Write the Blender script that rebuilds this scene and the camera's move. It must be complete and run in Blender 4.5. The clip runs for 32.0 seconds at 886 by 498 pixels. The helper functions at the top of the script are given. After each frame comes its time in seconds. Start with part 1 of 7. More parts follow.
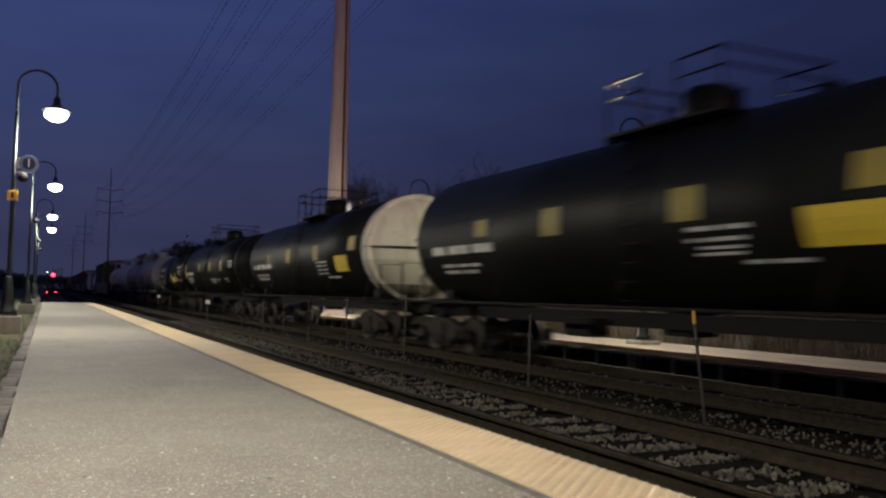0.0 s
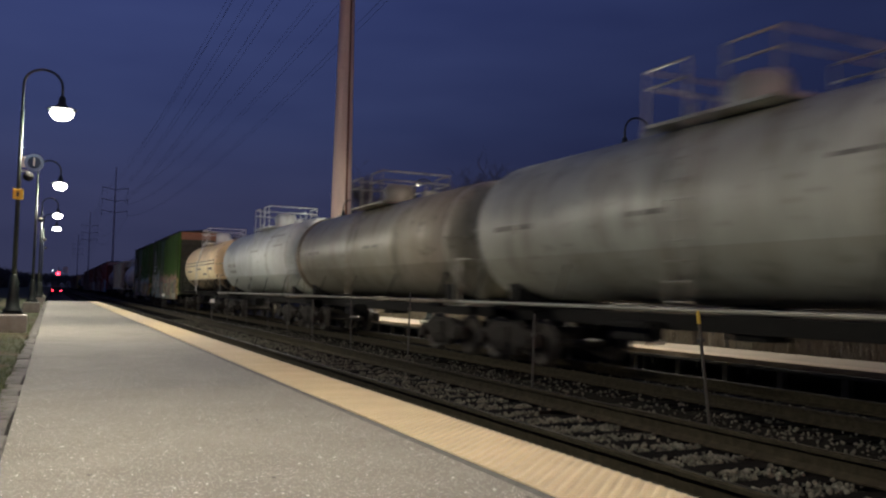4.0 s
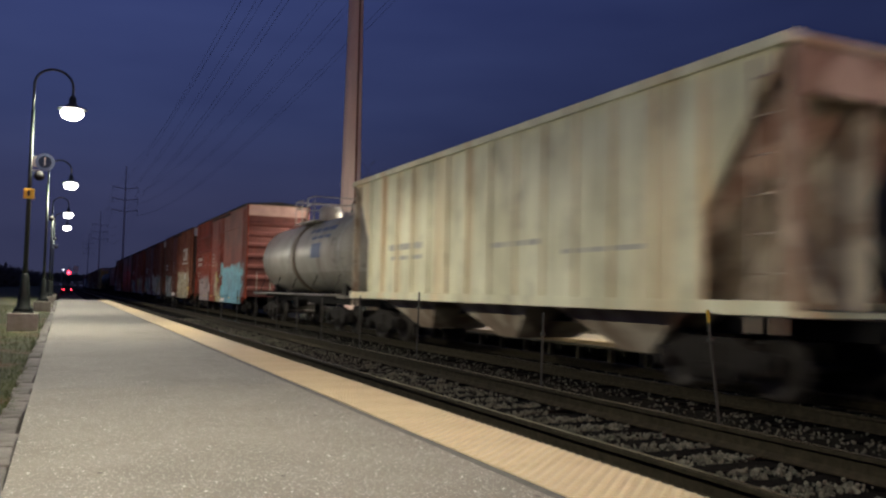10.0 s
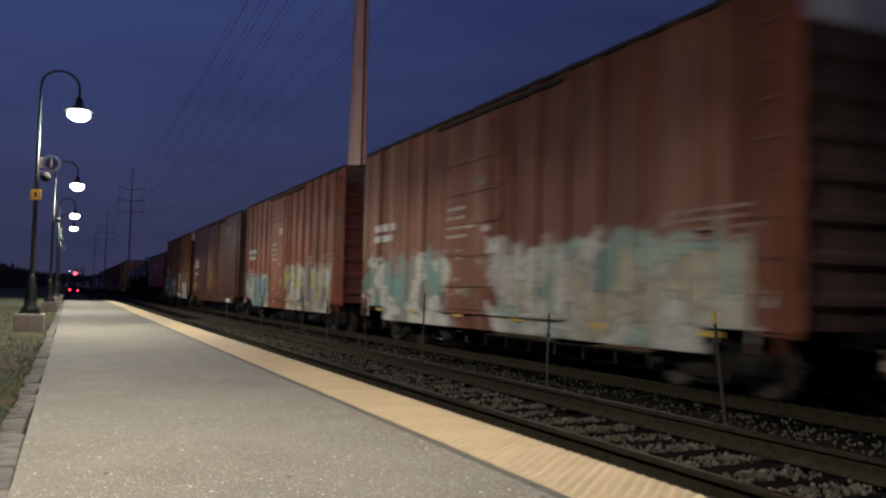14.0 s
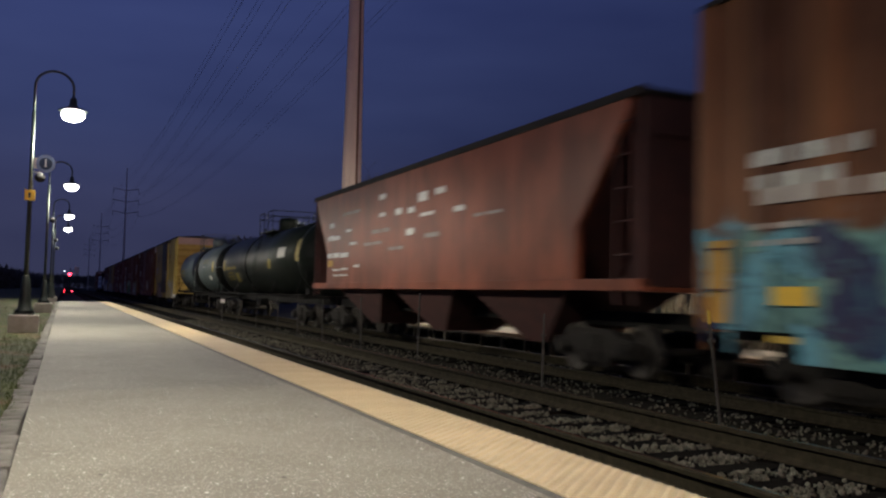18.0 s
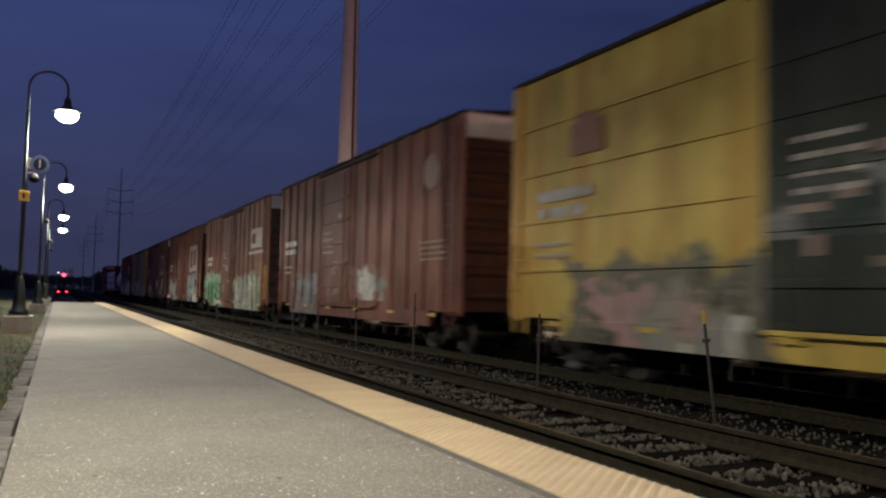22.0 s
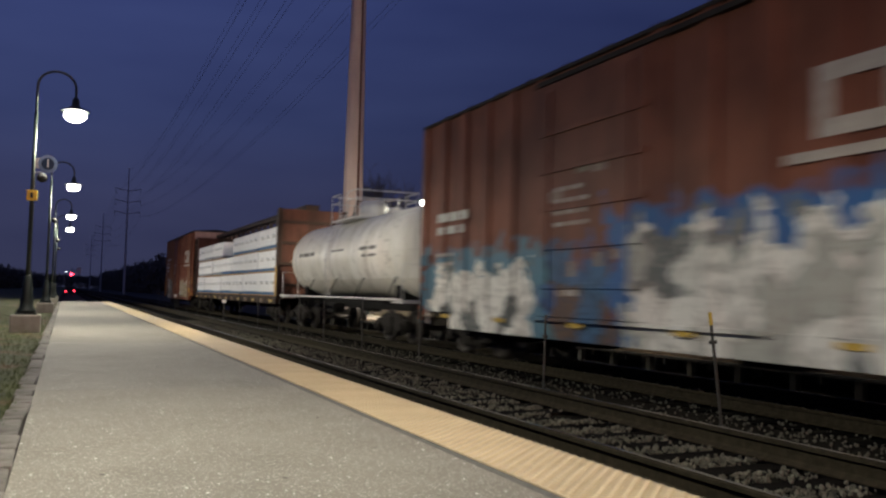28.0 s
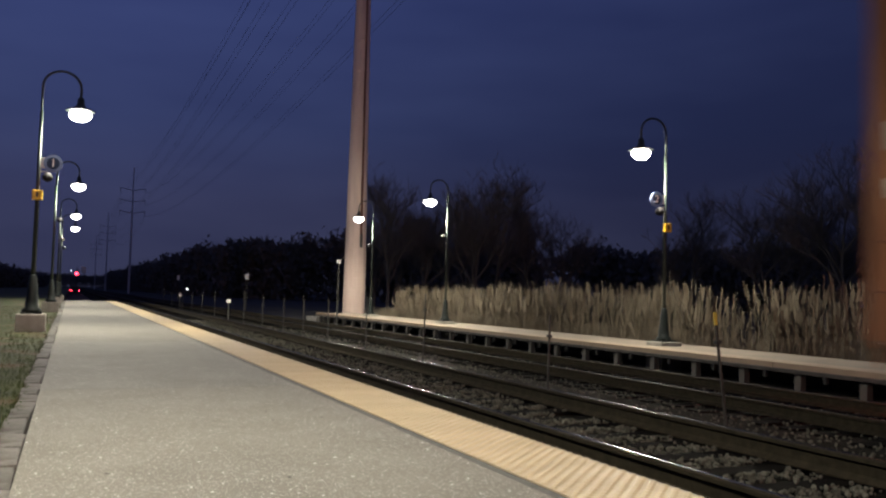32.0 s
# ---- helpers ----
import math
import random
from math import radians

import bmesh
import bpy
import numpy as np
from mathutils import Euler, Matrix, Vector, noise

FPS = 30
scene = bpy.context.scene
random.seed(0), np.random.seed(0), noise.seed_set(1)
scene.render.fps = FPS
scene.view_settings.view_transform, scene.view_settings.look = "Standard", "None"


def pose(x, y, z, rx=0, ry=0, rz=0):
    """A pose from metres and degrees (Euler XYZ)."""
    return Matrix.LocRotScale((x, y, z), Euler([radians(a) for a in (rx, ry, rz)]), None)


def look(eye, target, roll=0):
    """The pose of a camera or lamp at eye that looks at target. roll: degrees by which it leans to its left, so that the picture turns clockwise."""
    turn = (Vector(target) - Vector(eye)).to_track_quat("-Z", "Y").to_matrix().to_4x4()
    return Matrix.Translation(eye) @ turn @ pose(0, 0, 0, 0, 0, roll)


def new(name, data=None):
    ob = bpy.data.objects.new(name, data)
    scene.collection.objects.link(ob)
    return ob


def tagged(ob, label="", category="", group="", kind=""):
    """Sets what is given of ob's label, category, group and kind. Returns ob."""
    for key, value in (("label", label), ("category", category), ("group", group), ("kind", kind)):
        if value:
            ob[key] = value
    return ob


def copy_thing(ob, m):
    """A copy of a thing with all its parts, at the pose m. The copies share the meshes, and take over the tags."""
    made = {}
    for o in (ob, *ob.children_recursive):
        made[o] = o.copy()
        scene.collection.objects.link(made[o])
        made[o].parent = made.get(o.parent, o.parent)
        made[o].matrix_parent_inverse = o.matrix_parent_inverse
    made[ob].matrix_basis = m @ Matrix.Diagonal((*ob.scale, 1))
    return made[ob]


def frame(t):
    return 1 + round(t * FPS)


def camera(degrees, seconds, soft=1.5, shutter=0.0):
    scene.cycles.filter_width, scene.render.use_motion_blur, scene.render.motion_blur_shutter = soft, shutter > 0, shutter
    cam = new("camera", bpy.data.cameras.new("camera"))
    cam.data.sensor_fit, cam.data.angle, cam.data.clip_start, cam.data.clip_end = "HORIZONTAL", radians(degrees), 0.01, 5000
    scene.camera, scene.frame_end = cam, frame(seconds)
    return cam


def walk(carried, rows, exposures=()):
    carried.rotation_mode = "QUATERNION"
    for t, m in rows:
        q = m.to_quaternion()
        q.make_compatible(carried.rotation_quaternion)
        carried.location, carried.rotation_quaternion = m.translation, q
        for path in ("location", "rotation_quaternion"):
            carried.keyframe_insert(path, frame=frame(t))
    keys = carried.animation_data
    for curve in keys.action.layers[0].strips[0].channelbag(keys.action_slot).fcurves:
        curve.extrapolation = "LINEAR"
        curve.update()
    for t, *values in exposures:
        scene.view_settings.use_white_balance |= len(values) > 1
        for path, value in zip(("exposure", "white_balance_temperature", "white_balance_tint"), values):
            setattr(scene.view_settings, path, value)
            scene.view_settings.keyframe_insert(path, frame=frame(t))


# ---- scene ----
# One lens, one standpoint; the holder slowly pans a little.
cam = camera(55.18, 32.0, soft=2.3, shutter=0.6)
EYE = Vector((0.0, 0.0, 0.92))


def aim(yaw, up, lean):
    a, b = radians(yaw), radians(up)
    way = Vector((math.sin(a) * math.cos(b), math.cos(a) * math.cos(b), math.sin(b)))
    return look(EYE, EYE + way, lean)


# seconds; degrees to the right of the track, degrees up, lean
walk(cam, [
    (0, aim(24.97, 3.17, 1.24)), (1, aim(24.93, 3.14, 1.24)), (2, aim(24.85, 3.13, 1.29)), (3, aim(24.77, 3.14, 1.31)),
    (3.5, aim(24.75, 3.14, 1.33)), (5.5, aim(24.39, 3.08, 1.38)), (6, aim(24.36, 3.09, 1.39)), (7, aim(24.29, 3.07, 1.33)),
    (8, aim(24.22, 3.05, 1.35)), (9, aim(24.17, 3.03, 1.34)), (10, aim(24.09, 3.04, 1.36)), (11, aim(23.99, 3.03, 1.35)),
    (12, aim(23.88, 3.03, 1.36)), (13, aim(23.77, 3.04, 1.34)), (14, aim(23.72, 3.08, 1.36)), (14.5, aim(23.71, 3.08, 1.36)),
    (16.5, aim(23.92, 3.09, 1.31)), (17, aim(23.95, 3.11, 1.31)), (18, aim(24.04, 3.12, 1.30)), (19, aim(24.15, 3.15, 1.28)),
    (20, aim(24.21, 3.17, 1.26)), (21, aim(24.28, 3.15, 1.22)), (22, aim(24.36, 3.15, 1.22)), (23, aim(24.44, 3.16, 1.21)),
    (24, aim(24.53, 3.16, 1.18)), (24.5, aim(24.53, 3.17, 1.17)), (25, aim(24.45, 3.17, 1.16)), (25.5, aim(24.39, 3.18, 1.16)),
    (27.5, aim(23.99, 3.19, 1.43)), (28, aim(23.93, 3.18, 1.43)), (29, aim(23.78, 3.19, 1.44)), (30, aim(23.70, 3.19, 1.43)),
    (31, aim(23.64, 3.16, 1.41)), (31.6, aim(23.64, 3.15, 1.45)), (32, aim(23.64, 3.15, 1.49)),
])

# ---- plan, in metres: y along the track, x across it, z = 0 on the near platform ----
RAIL_NEAR = -0.13      # rail tops
RAIL_FAR = -0.35
NEAR_TRACK = 4.39      # track centres
FAR_TRACK = 9.143
SPEED = 17.01          # the train, metres a second
# lamps at -9.4 and 4.7 are unseen, added to carry on the rows
LAMPS_NEAR = [-9.4, 4.7, 19.46, 33.6, 48.0, 58.7]
LAMPS_FAR = [-9.4, 16.7, 29.8, 38.6]

# ---- dusk sky ----
world = bpy.data.worlds.new("dusk")
scene.world = world
world.use_nodes = True
wn, wl = world.node_tree.nodes, world.node_tree.links
wn.clear()
w_out, w_bg = wn.new("ShaderNodeOutputWorld"), wn.new("ShaderNodeBackground")
w_co, w_sep, w_ramp = wn.new("ShaderNodeTexCoord"), wn.new("ShaderNodeSeparateXYZ"), wn.new("ShaderNodeValToRGB")
w_map, w_noise, w_mix = wn.new("ShaderNodeMapping"), wn.new("ShaderNodeTexNoise"), wn.new("ShaderNodeMixRGB")
w_cr = wn.new("ShaderNodeValToRGB")
stops = w_ramp.color_ramp.elements
stops[0].position, stops[0].color = 0.0, (0.041, 0.045, 0.092, 1)
stops[1].position, stops[1].color = 0.6, (0.024, 0.033, 0.100, 1)
for at, c in ((0.10, (0.038, 0.044, 0.105, 1)), (0.19, (0.033, 0.045, 0.126, 1)), (0.33, (0.040, 0.057, 0.173, 1))):
    el = stops.new(at)
    el.color = c
w_map.inputs["Scale"].default_value = (1.0, 1.0, 4.5)
w_noise.inputs["Scale"].default_value, w_noise.inputs["Detail"].default_value = 2.2, 3.0
w_cr.color_ramp.elements[0].position, w_cr.color_ramp.elements[0].color = 0.32, (0.72, 0.72, 0.78, 1)
w_cr.color_ramp.elements[1].position, w_cr.color_ramp.elements[1].color = 0.70, (1.12, 1.10, 1.06, 1)
w_mix.blend_type, w_mix.inputs[0].default_value = "MULTIPLY", 1.0
wl.new(w_co.outputs["Generated"], w_sep.inputs[0])
wl.new(w_sep.outputs["Z"], w_ramp.inputs[0])
wl.new(w_co.outputs["Generated"], w_map.inputs[0])
wl.new(w_map.outputs[0], w_noise.inputs["Vector"])
wl.new(w_noise.outputs["Fac"], w_cr.inputs[0])
wl.new(w_ramp.outputs[0], w_mix.inputs[1])
wl.new(w_cr.outputs[0], w_mix.inputs[2])
# the west, along the track, is still a little lighter than the east
w_side, w_dim = wn.new("ShaderNodeMapRange"), wn.new("ShaderNodeMixRGB")
w_side.inputs["From Min"].default_value, w_side.inputs["From Max"].default_value = 0.05, 0.85
w_side.inputs["To Min"].default_value, w_side.inputs["To Max"].default_value = 1.06, 0.44
w_dim.blend_type, w_dim.inputs[0].default_value = "MULTIPLY", 1.0
wl.new(w_sep.outputs["X"], w_side.inputs["Value"])
wl.new(w_mix.outputs[0], w_dim.inputs[1])
wl.new(w_side.outputs[0], w_dim.inputs[2])
wl.new(w_dim.outputs[0], w_bg.inputs[0])
w_bg.inputs[1].default_value = 1.0
wl.new(w_bg.outputs[0], w_out.inputs[0])
scene.view_settings.exposure = 0.0


def lamp_light(x, y, z, watts):
    """The downward light of one platform luminaire."""
    data = bpy.data.lights.new("platform_lamp_light", "POINT")
    data.shadow_soft_size, data.energy, data.color = 0.05, watts * 0.42, (1.0, 0.93, 0.775)
    ob = new("platform_lamp_light", data)
    ob.matrix_world = pose(x, y, z)
    # most of it is thrown down by the reflector, fading out towards the level
    data = bpy.data.lights.new("platform_lamp_beam", "SPOT")
    data.shadow_soft_size, data.energy, data.color = 0.05, watts * 1.32, (1.0, 0.93, 0.775)
    data.spot_size, data.spot_blend = radians(176), 0.3
    new("platform_lamp_beam", data).matrix_world = pose(x, y, z)
    return ob


LAMP_WATTS = 800
for ly in LAMPS_NEAR:
    # the two out of view are set dimmer to suit the platform's brightness
    lamp_light(0.08, ly, 4.50, LAMP_WATTS * (0.66 if ly < 10 else 1.0))
for ly in LAMPS_FAR:
    # the two farther ones are set stronger to suit the reeds and pole foot
    lamp_light(12.46, ly, 4.42, LAMP_WATTS * (1.6 if ly > 25 else 0.95))
# unseen sodium lamp behind the camera, inferred from pink-lit ends; mast and spot assumed
UNSEEN_LAMP = (5.0, -48.0, 12.0)
warm_light = bpy.data.lights.new("unseen_lamp_light", "POINT")
warm_light.shadow_soft_size, warm_light.energy, warm_light.color = 0.12, 92000, (1.0, 0.47, 0.38)
new("unseen_lamp_light", warm_light).matrix_world = pose(*UNSEEN_LAMP)


# ---- materials ----
def clear_mat(name):
    m = bpy.data.materials.new(name)
    m.use_nodes = True
    m.node_tree.nodes.clear()
    return m, m.node_tree.nodes, m.node_tree.links


def lin(c):
    return (c[0], c[1], c[2], 1.0)


def mat(name, a, b=None, scale=6.0, rough=0.6, metal=0.0, bump=0.0, fine=40.0, stretch=(1, 1, 1), dirt=None, dirt_at=0.55, spec=0.5, per_object=0.0):
    """A surface of two tones mixed by noise at two scales, with fine relief; dirt is a third tone in large stains."""
    m, n, l = clear_mat(name)
    out, bs = n.new("ShaderNodeOutputMaterial"), n.new("ShaderNodeBsdfPrincipled")
    co, mp = n.new("ShaderNodeTexCoord"), n.new("ShaderNodeMapping")
    mp.inputs["Scale"].default_value = stretch
    l.new(co.outputs["Object"], mp.inputs[0])
    big, small = n.new("ShaderNodeTexNoise"), n.new("ShaderNodeTexNoise")
    big.inputs["Scale"].default_value, big.inputs["Detail"].default_value = scale, 4
    small.inputs["Scale"].default_value, small.inputs["Detail"].default_value = fine, 3
    l.new(mp.outputs[0], big.inputs["Vector"])
    l.new(mp.outputs[0], small.inputs["Vector"])
    add = n.new("ShaderNodeMath")
    add.operation = "MULTIPLY_ADD"
    add.inputs[1].default_value = 0.45
    l.new(small.outputs["Fac"], add.inputs[0])
    l.new(big.outputs["Fac"], add.inputs[2])
    ramp = n.new("ShaderNodeValToRGB")
    ramp.color_ramp.elements[0].position, ramp.color_ramp.elements[1].position = 0.5, 0.95
    b = b or tuple(v * 0.7 for v in a)
    ramp.color_ramp.elements[0].color, ramp.color_ramp.elements[1].color = lin(b), lin(a)
    l.new(add.outputs[0], ramp.inputs[0])
    col = ramp.outputs[0]
    if dirt:
        st, sr, mx = n.new("ShaderNodeTexNoise"), n.new("ShaderNodeValToRGB"), n.new("ShaderNodeMixRGB")
        st.inputs["Scale"].default_value, st.inputs["Detail"].default_value = scale * 0.4, 6
        sr.color_ramp.elements[0].position, sr.color_ramp.elements[1].position = dirt_at, dirt_at + 0.12
        l.new(mp.outputs[0], st.inputs["Vector"])
        l.new(st.outputs["Fac"], sr.inputs[0])
        l.new(sr.outputs[0], mx.inputs[0])
        l.new(col, mx.inputs[1])
        mx.inputs[2].default_value = lin(dirt)
        col = mx.outputs[0]
    if per_object:
        oi, mr, mu = n.new("ShaderNodeObjectInfo"), n.new("ShaderNodeMapRange"), n.new("ShaderNodeMixRGB")
        mr.inputs["To Min"].default_value, mr.inputs["To Max"].default_value = 1 - per_object, 1 + per_object
        mu.blend_type, mu.inputs[0].default_value = "MULTIPLY", 1.0
        l.new(oi.outputs["Random"], mr.inputs["Value"])
        l.new(col, mu.inputs[1])
        l.new(mr.outputs[0], mu.inputs[2])
        col = mu.outputs[0]
    l.new(col, bs.inputs["Base Color"])
    bs.inputs["Roughness"].default_value, bs.inputs["Metallic"].default_value = rough, metal
    bs.inputs["Specular IOR Level"].default_value = spec
    if bump:
        bp = n.new("ShaderNodeBump")
        bp.inputs["Strength"].default_value, bp.inputs["Distance"].default_value = bump, 0.01
        l.new(add.outputs[0], bp.inputs["Height"])
        l.new(bp.outputs[0], bs.inputs["Normal"])
    l.new(bs.outputs[0], out.inputs[0])
    return m


def glow(name, c, strength):
    m, n, l = clear_mat(name)
    out, em = n.new("ShaderNodeOutputMaterial"), n.new("ShaderNodeEmission")
    em.inputs[0].default_value, em.inputs[1].default_value = lin(c), strength
    l.new(em.outputs[0], out.inputs[0])
    return m


def flecked(m, size, share, c, strong, widest=0.42):
    """Adds small scattered flecks of one colour to a surface."""
    n, l = m.node_tree.nodes, m.node_tree.links
    bs = next(k for k in n if k.type == "BSDF_PRINCIPLED")
    old = bs.inputs["Base Color"].links[0].from_socket
    co, mp, vo, sep = n.new("ShaderNodeTexCoord"), n.new("ShaderNodeMapping"), n.new("ShaderNodeTexVoronoi"), n.new("ShaderNodeSeparateColor")
    mp.inputs["Scale"].default_value = (1.0, 0.75, 1.0)
    vo.inputs["Scale"].default_value = size
    l.new(co.outputs["Object"], mp.inputs[0])
    l.new(mp.outputs[0], vo.inputs["Vector"])
    l.new(vo.outputs["Color"], sep.inputs[0])
    few, lim, near, both, mx = (n.new("ShaderNodeMath") for k in range(4)), None, None, None, n.new("ShaderNodeMixRGB")
    few, lim, near, both = few
    few.operation, few.inputs[1].default_value = "LESS_THAN", share
    lim.operation, lim.inputs[1].default_value = "MULTIPLY", widest
    near.operation = "LESS_THAN"
    both.operation = "MULTIPLY"
    l.new(sep.outputs[0], few.inputs[0])
    l.new(sep.outputs[1], lim.inputs[0])
    l.new(vo.outputs["Distance"], near.inputs[0])
    l.new(lim.outputs[0], near.inputs[1])
    l.new(few.outputs[0], both.inputs[0])
    l.new(near.outputs[0], both.inputs[1])
    k = n.new("ShaderNodeMath")
    k.operation, k.inputs[1].default_value = "MULTIPLY", strong
    l.new(both.outputs[0], k.inputs[0])
    l.new(k.outputs[0], mx.inputs[0])
    l.new(old, mx.inputs[1])
    mx.inputs[2].default_value = lin(c)
    l.new(mx.outputs[0], bs.inputs["Base Color"])
    return m


def concrete(name, a, b, stain):
    m = mat(name, a, b, 1.6, 0.85, bump=0.5, fine=60, dirt=stain, dirt_at=0.53)
    flecked(m, 52, 0.035, (0.80, 0.78, 0.71), 0.9, 0.5)
    flecked(m, 85, 0.10, (0.68, 0.66, 0.59), 0.7, 0.55)
    flecked(m, 60, 0.16, (0.14, 0.13, 0.11), 0.45, 0.55)
    flecked(m, 120, 0.30, (0.62, 0.59, 0.51), 0.5, 0.8)
    flecked(m, 100, 0.25, (0.20, 0.185, 0.155), 0.45, 0.8)
    return flecked(m, 24, 0.012, (0.05, 0.048, 0.045), 0.9)


M_CONCRETE = concrete("pale_concrete", (0.254, 0.2381, 0.2), (0.2033, 0.1905, 0.1588), (0.2033, 0.1905, 0.1588))
M_CONCRETE_GREY = concrete("grey_concrete", (0.2509, 0.2415, 0.2102), (0.2008, 0.1913, 0.1662), (0.1944, 0.1881, 0.1631))
M_CONCRETE_FAR = concrete("light_concrete", (0.2236, 0.2106, 0.1782), (0.1782, 0.1685, 0.1426), (0.1685, 0.1588, 0.1328))
M_CURB = mat("curb_concrete", (0.315, 0.3, 0.2625), (0.21, 0.195, 0.165), 5, 0.9, bump=0.7, fine=60, per_object=0.15)
M_KERB = mat("kerb_stone", (0.2025, 0.1923, 0.1688), (0.108, 0.1013, 0.08775), 6, 0.9, bump=0.8, fine=60, dirt=(0.081, 0.07088, 0.054), dirt_at=0.54, per_object=0.2)
M_JOINT = mat("joint_filler", (0.15, 0.1425, 0.1275), (0.0975, 0.09375, 0.0825), 8, 0.9)
M_TACTILE = mat("yellow_tactile", (0.6135, 0.5002, 0.3161), (0.5286, 0.4247, 0.2549), 4, 0.55, bump=0.2, fine=70, dirt=(0.5663, 0.4247, 0.2265), dirt_at=0.6, per_object=0.04)
M_GRASS = mat("grass", (0.066, 0.083, 0.020), (0.032, 0.043, 0.011), 3, 0.95, bump=0.6, fine=30, dirt=(0.1148, 0.081, 0.0405), dirt_at=0.52)
M_EARTH = mat("dark_ground", (0.03, 0.027, 0.018), (0.018, 0.018, 0.012), 0.4, 0.95, bump=0.5, fine=8)
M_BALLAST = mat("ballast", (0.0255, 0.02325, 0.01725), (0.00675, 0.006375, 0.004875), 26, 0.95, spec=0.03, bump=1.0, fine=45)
M_STONE = mat("ballast_stone", (0.1621, 0.1608, 0.1257), (0.03318, 0.03186, 0.02526), 9, 0.9, spec=0.05, bump=0.5, fine=60)
M_TIE = mat("creosoted_tie", (0.009, 0.008, 0.0065), (0.005, 0.0045, 0.004), 6, 0.9, spec=0.02, bump=0.6, fine=30, stretch=(0.3, 3, 3), per_object=0.25)
M_RAIL = mat("rail_steel", (0.0375, 0.0315, 0.02025), (0.021, 0.01725, 0.01125), 12, 0.8, spec=0.04, bump=0.2)
M_RAILTOP = mat("worn_rail_head", (0.26, 0.245, 0.22), (0.15, 0.14, 0.125), 30, 0.24, metal=1.0, stretch=(1, 0.05, 1))
M_POST = mat("fence_post_steel", (0.06, 0.06, 0.055), (0.035, 0.035, 0.03), 20, 0.7, metal=0.4)
M_YELLOW = mat("yellow_paint", (0.75, 0.48, 0.03), (0.6, 0.38, 0.03), 8, 0.5)
M_DIGIT = mat("digit_white", (0.88, 0.88, 0.86), (0.84, 0.84, 0.82), 8, 0.5)
M_WHITE = mat("white_paint", (0.75, 0.74, 0.71), (0.6, 0.59, 0.56), 8, 0.5)
M_LAMPPOST = mat("lamp_post_green", (0.026, 0.036, 0.033), (0.016, 0.022, 0.020), 10, 0.36, metal=0.2)
M_LAMPBASE = mat("lamp_base_black", (0.013, 0.017, 0.016), (0.008, 0.011, 0.010), 10, 0.5, spec=0.2)
M_MONO = mat("weathered_steel_pole", (0.74, 0.59, 0.50), (0.62, 0.49, 0.41), 2.0, 0.75, bump=0.2, fine=20, stretch=(1, 1, 0.2))
M_BLACK = mat("black_rubber", (0.02, 0.02, 0.02), (0.012, 0.012, 0.012), 10, 0.7)
M_BULB = glow("lamp_lens", (1.0, 0.96, 0.86), 40.0)
M_ENDLIGHT = glow("end_marker_lens", (1.0, 0.04, 0.03), 300.0)
M_POSTCAP = mat("post_cap_yellow", (0.50, 0.36, 0.05), (0.40, 0.28, 0.04), 8, 0.6)
M_REDLIGHT = glow("red_signal_lens", (1.0, 0.03, 0.06), 12.0)
M_SPARK = glow("far_white_lamp", (0.9, 0.95, 1.0), 6.0)


# ---- mesh helpers ----
def mesh_of(name, bm, material):
    me = bpy.data.meshes.new(name)
    bm.normal_update()
    bm.to_mesh(me)
    bm.free()
    for m in material if isinstance(material, (list, tuple)) else [material]:
        me.materials.append(m)
    return me


def put(name, me, parent=None, m=None, label=""):
    ob = new(name, me)
    if parent:
        ob.parent = parent
    if m is not None:
        ob.matrix_basis = m
    if label:
        ob["label"] = label
    return ob


def part(name, bm, material, parent, label=""):
    return put(name, mesh_of(name, bm, material), parent, None, label)


def thing(name, m, label, category, group="", kind=""):
    ob = new(name)
    ob.matrix_basis = m
    return tagged(ob, label, category, group, kind)


def box(bm, x0, x1, y0, y1, z0, z1, bevel=0.0, mi=0):
    b2 = bm if not bevel else bmesh.new()
    v = [b2.verts.new((x, y, z)) for z in (z0, z1) for y in (y0, y1) for x in (x0, x1)]
    fs = [b2.faces.new([v[i] for i in q]) for q in ((0, 2, 3, 1), (4, 5, 7, 6), (0, 1, 5, 4), (2, 6, 7, 3), (0, 4, 6, 2), (1, 3, 7, 5))]
    for f in fs:
        f.material_index = mi
    if bevel:
        bmesh.ops.bevel(b2, geom=b2.edges[:], offset=bevel, segments=2, affect="EDGES", profile=0.6)
        for f in b2.faces:
            f.material_index = mi
        tmp = bpy.data.meshes.new("tmp")
        b2.to_mesh(tmp)
        b2.free()
        bm.from_mesh(tmp)
        bpy.data.meshes.remove(tmp)
    return bm


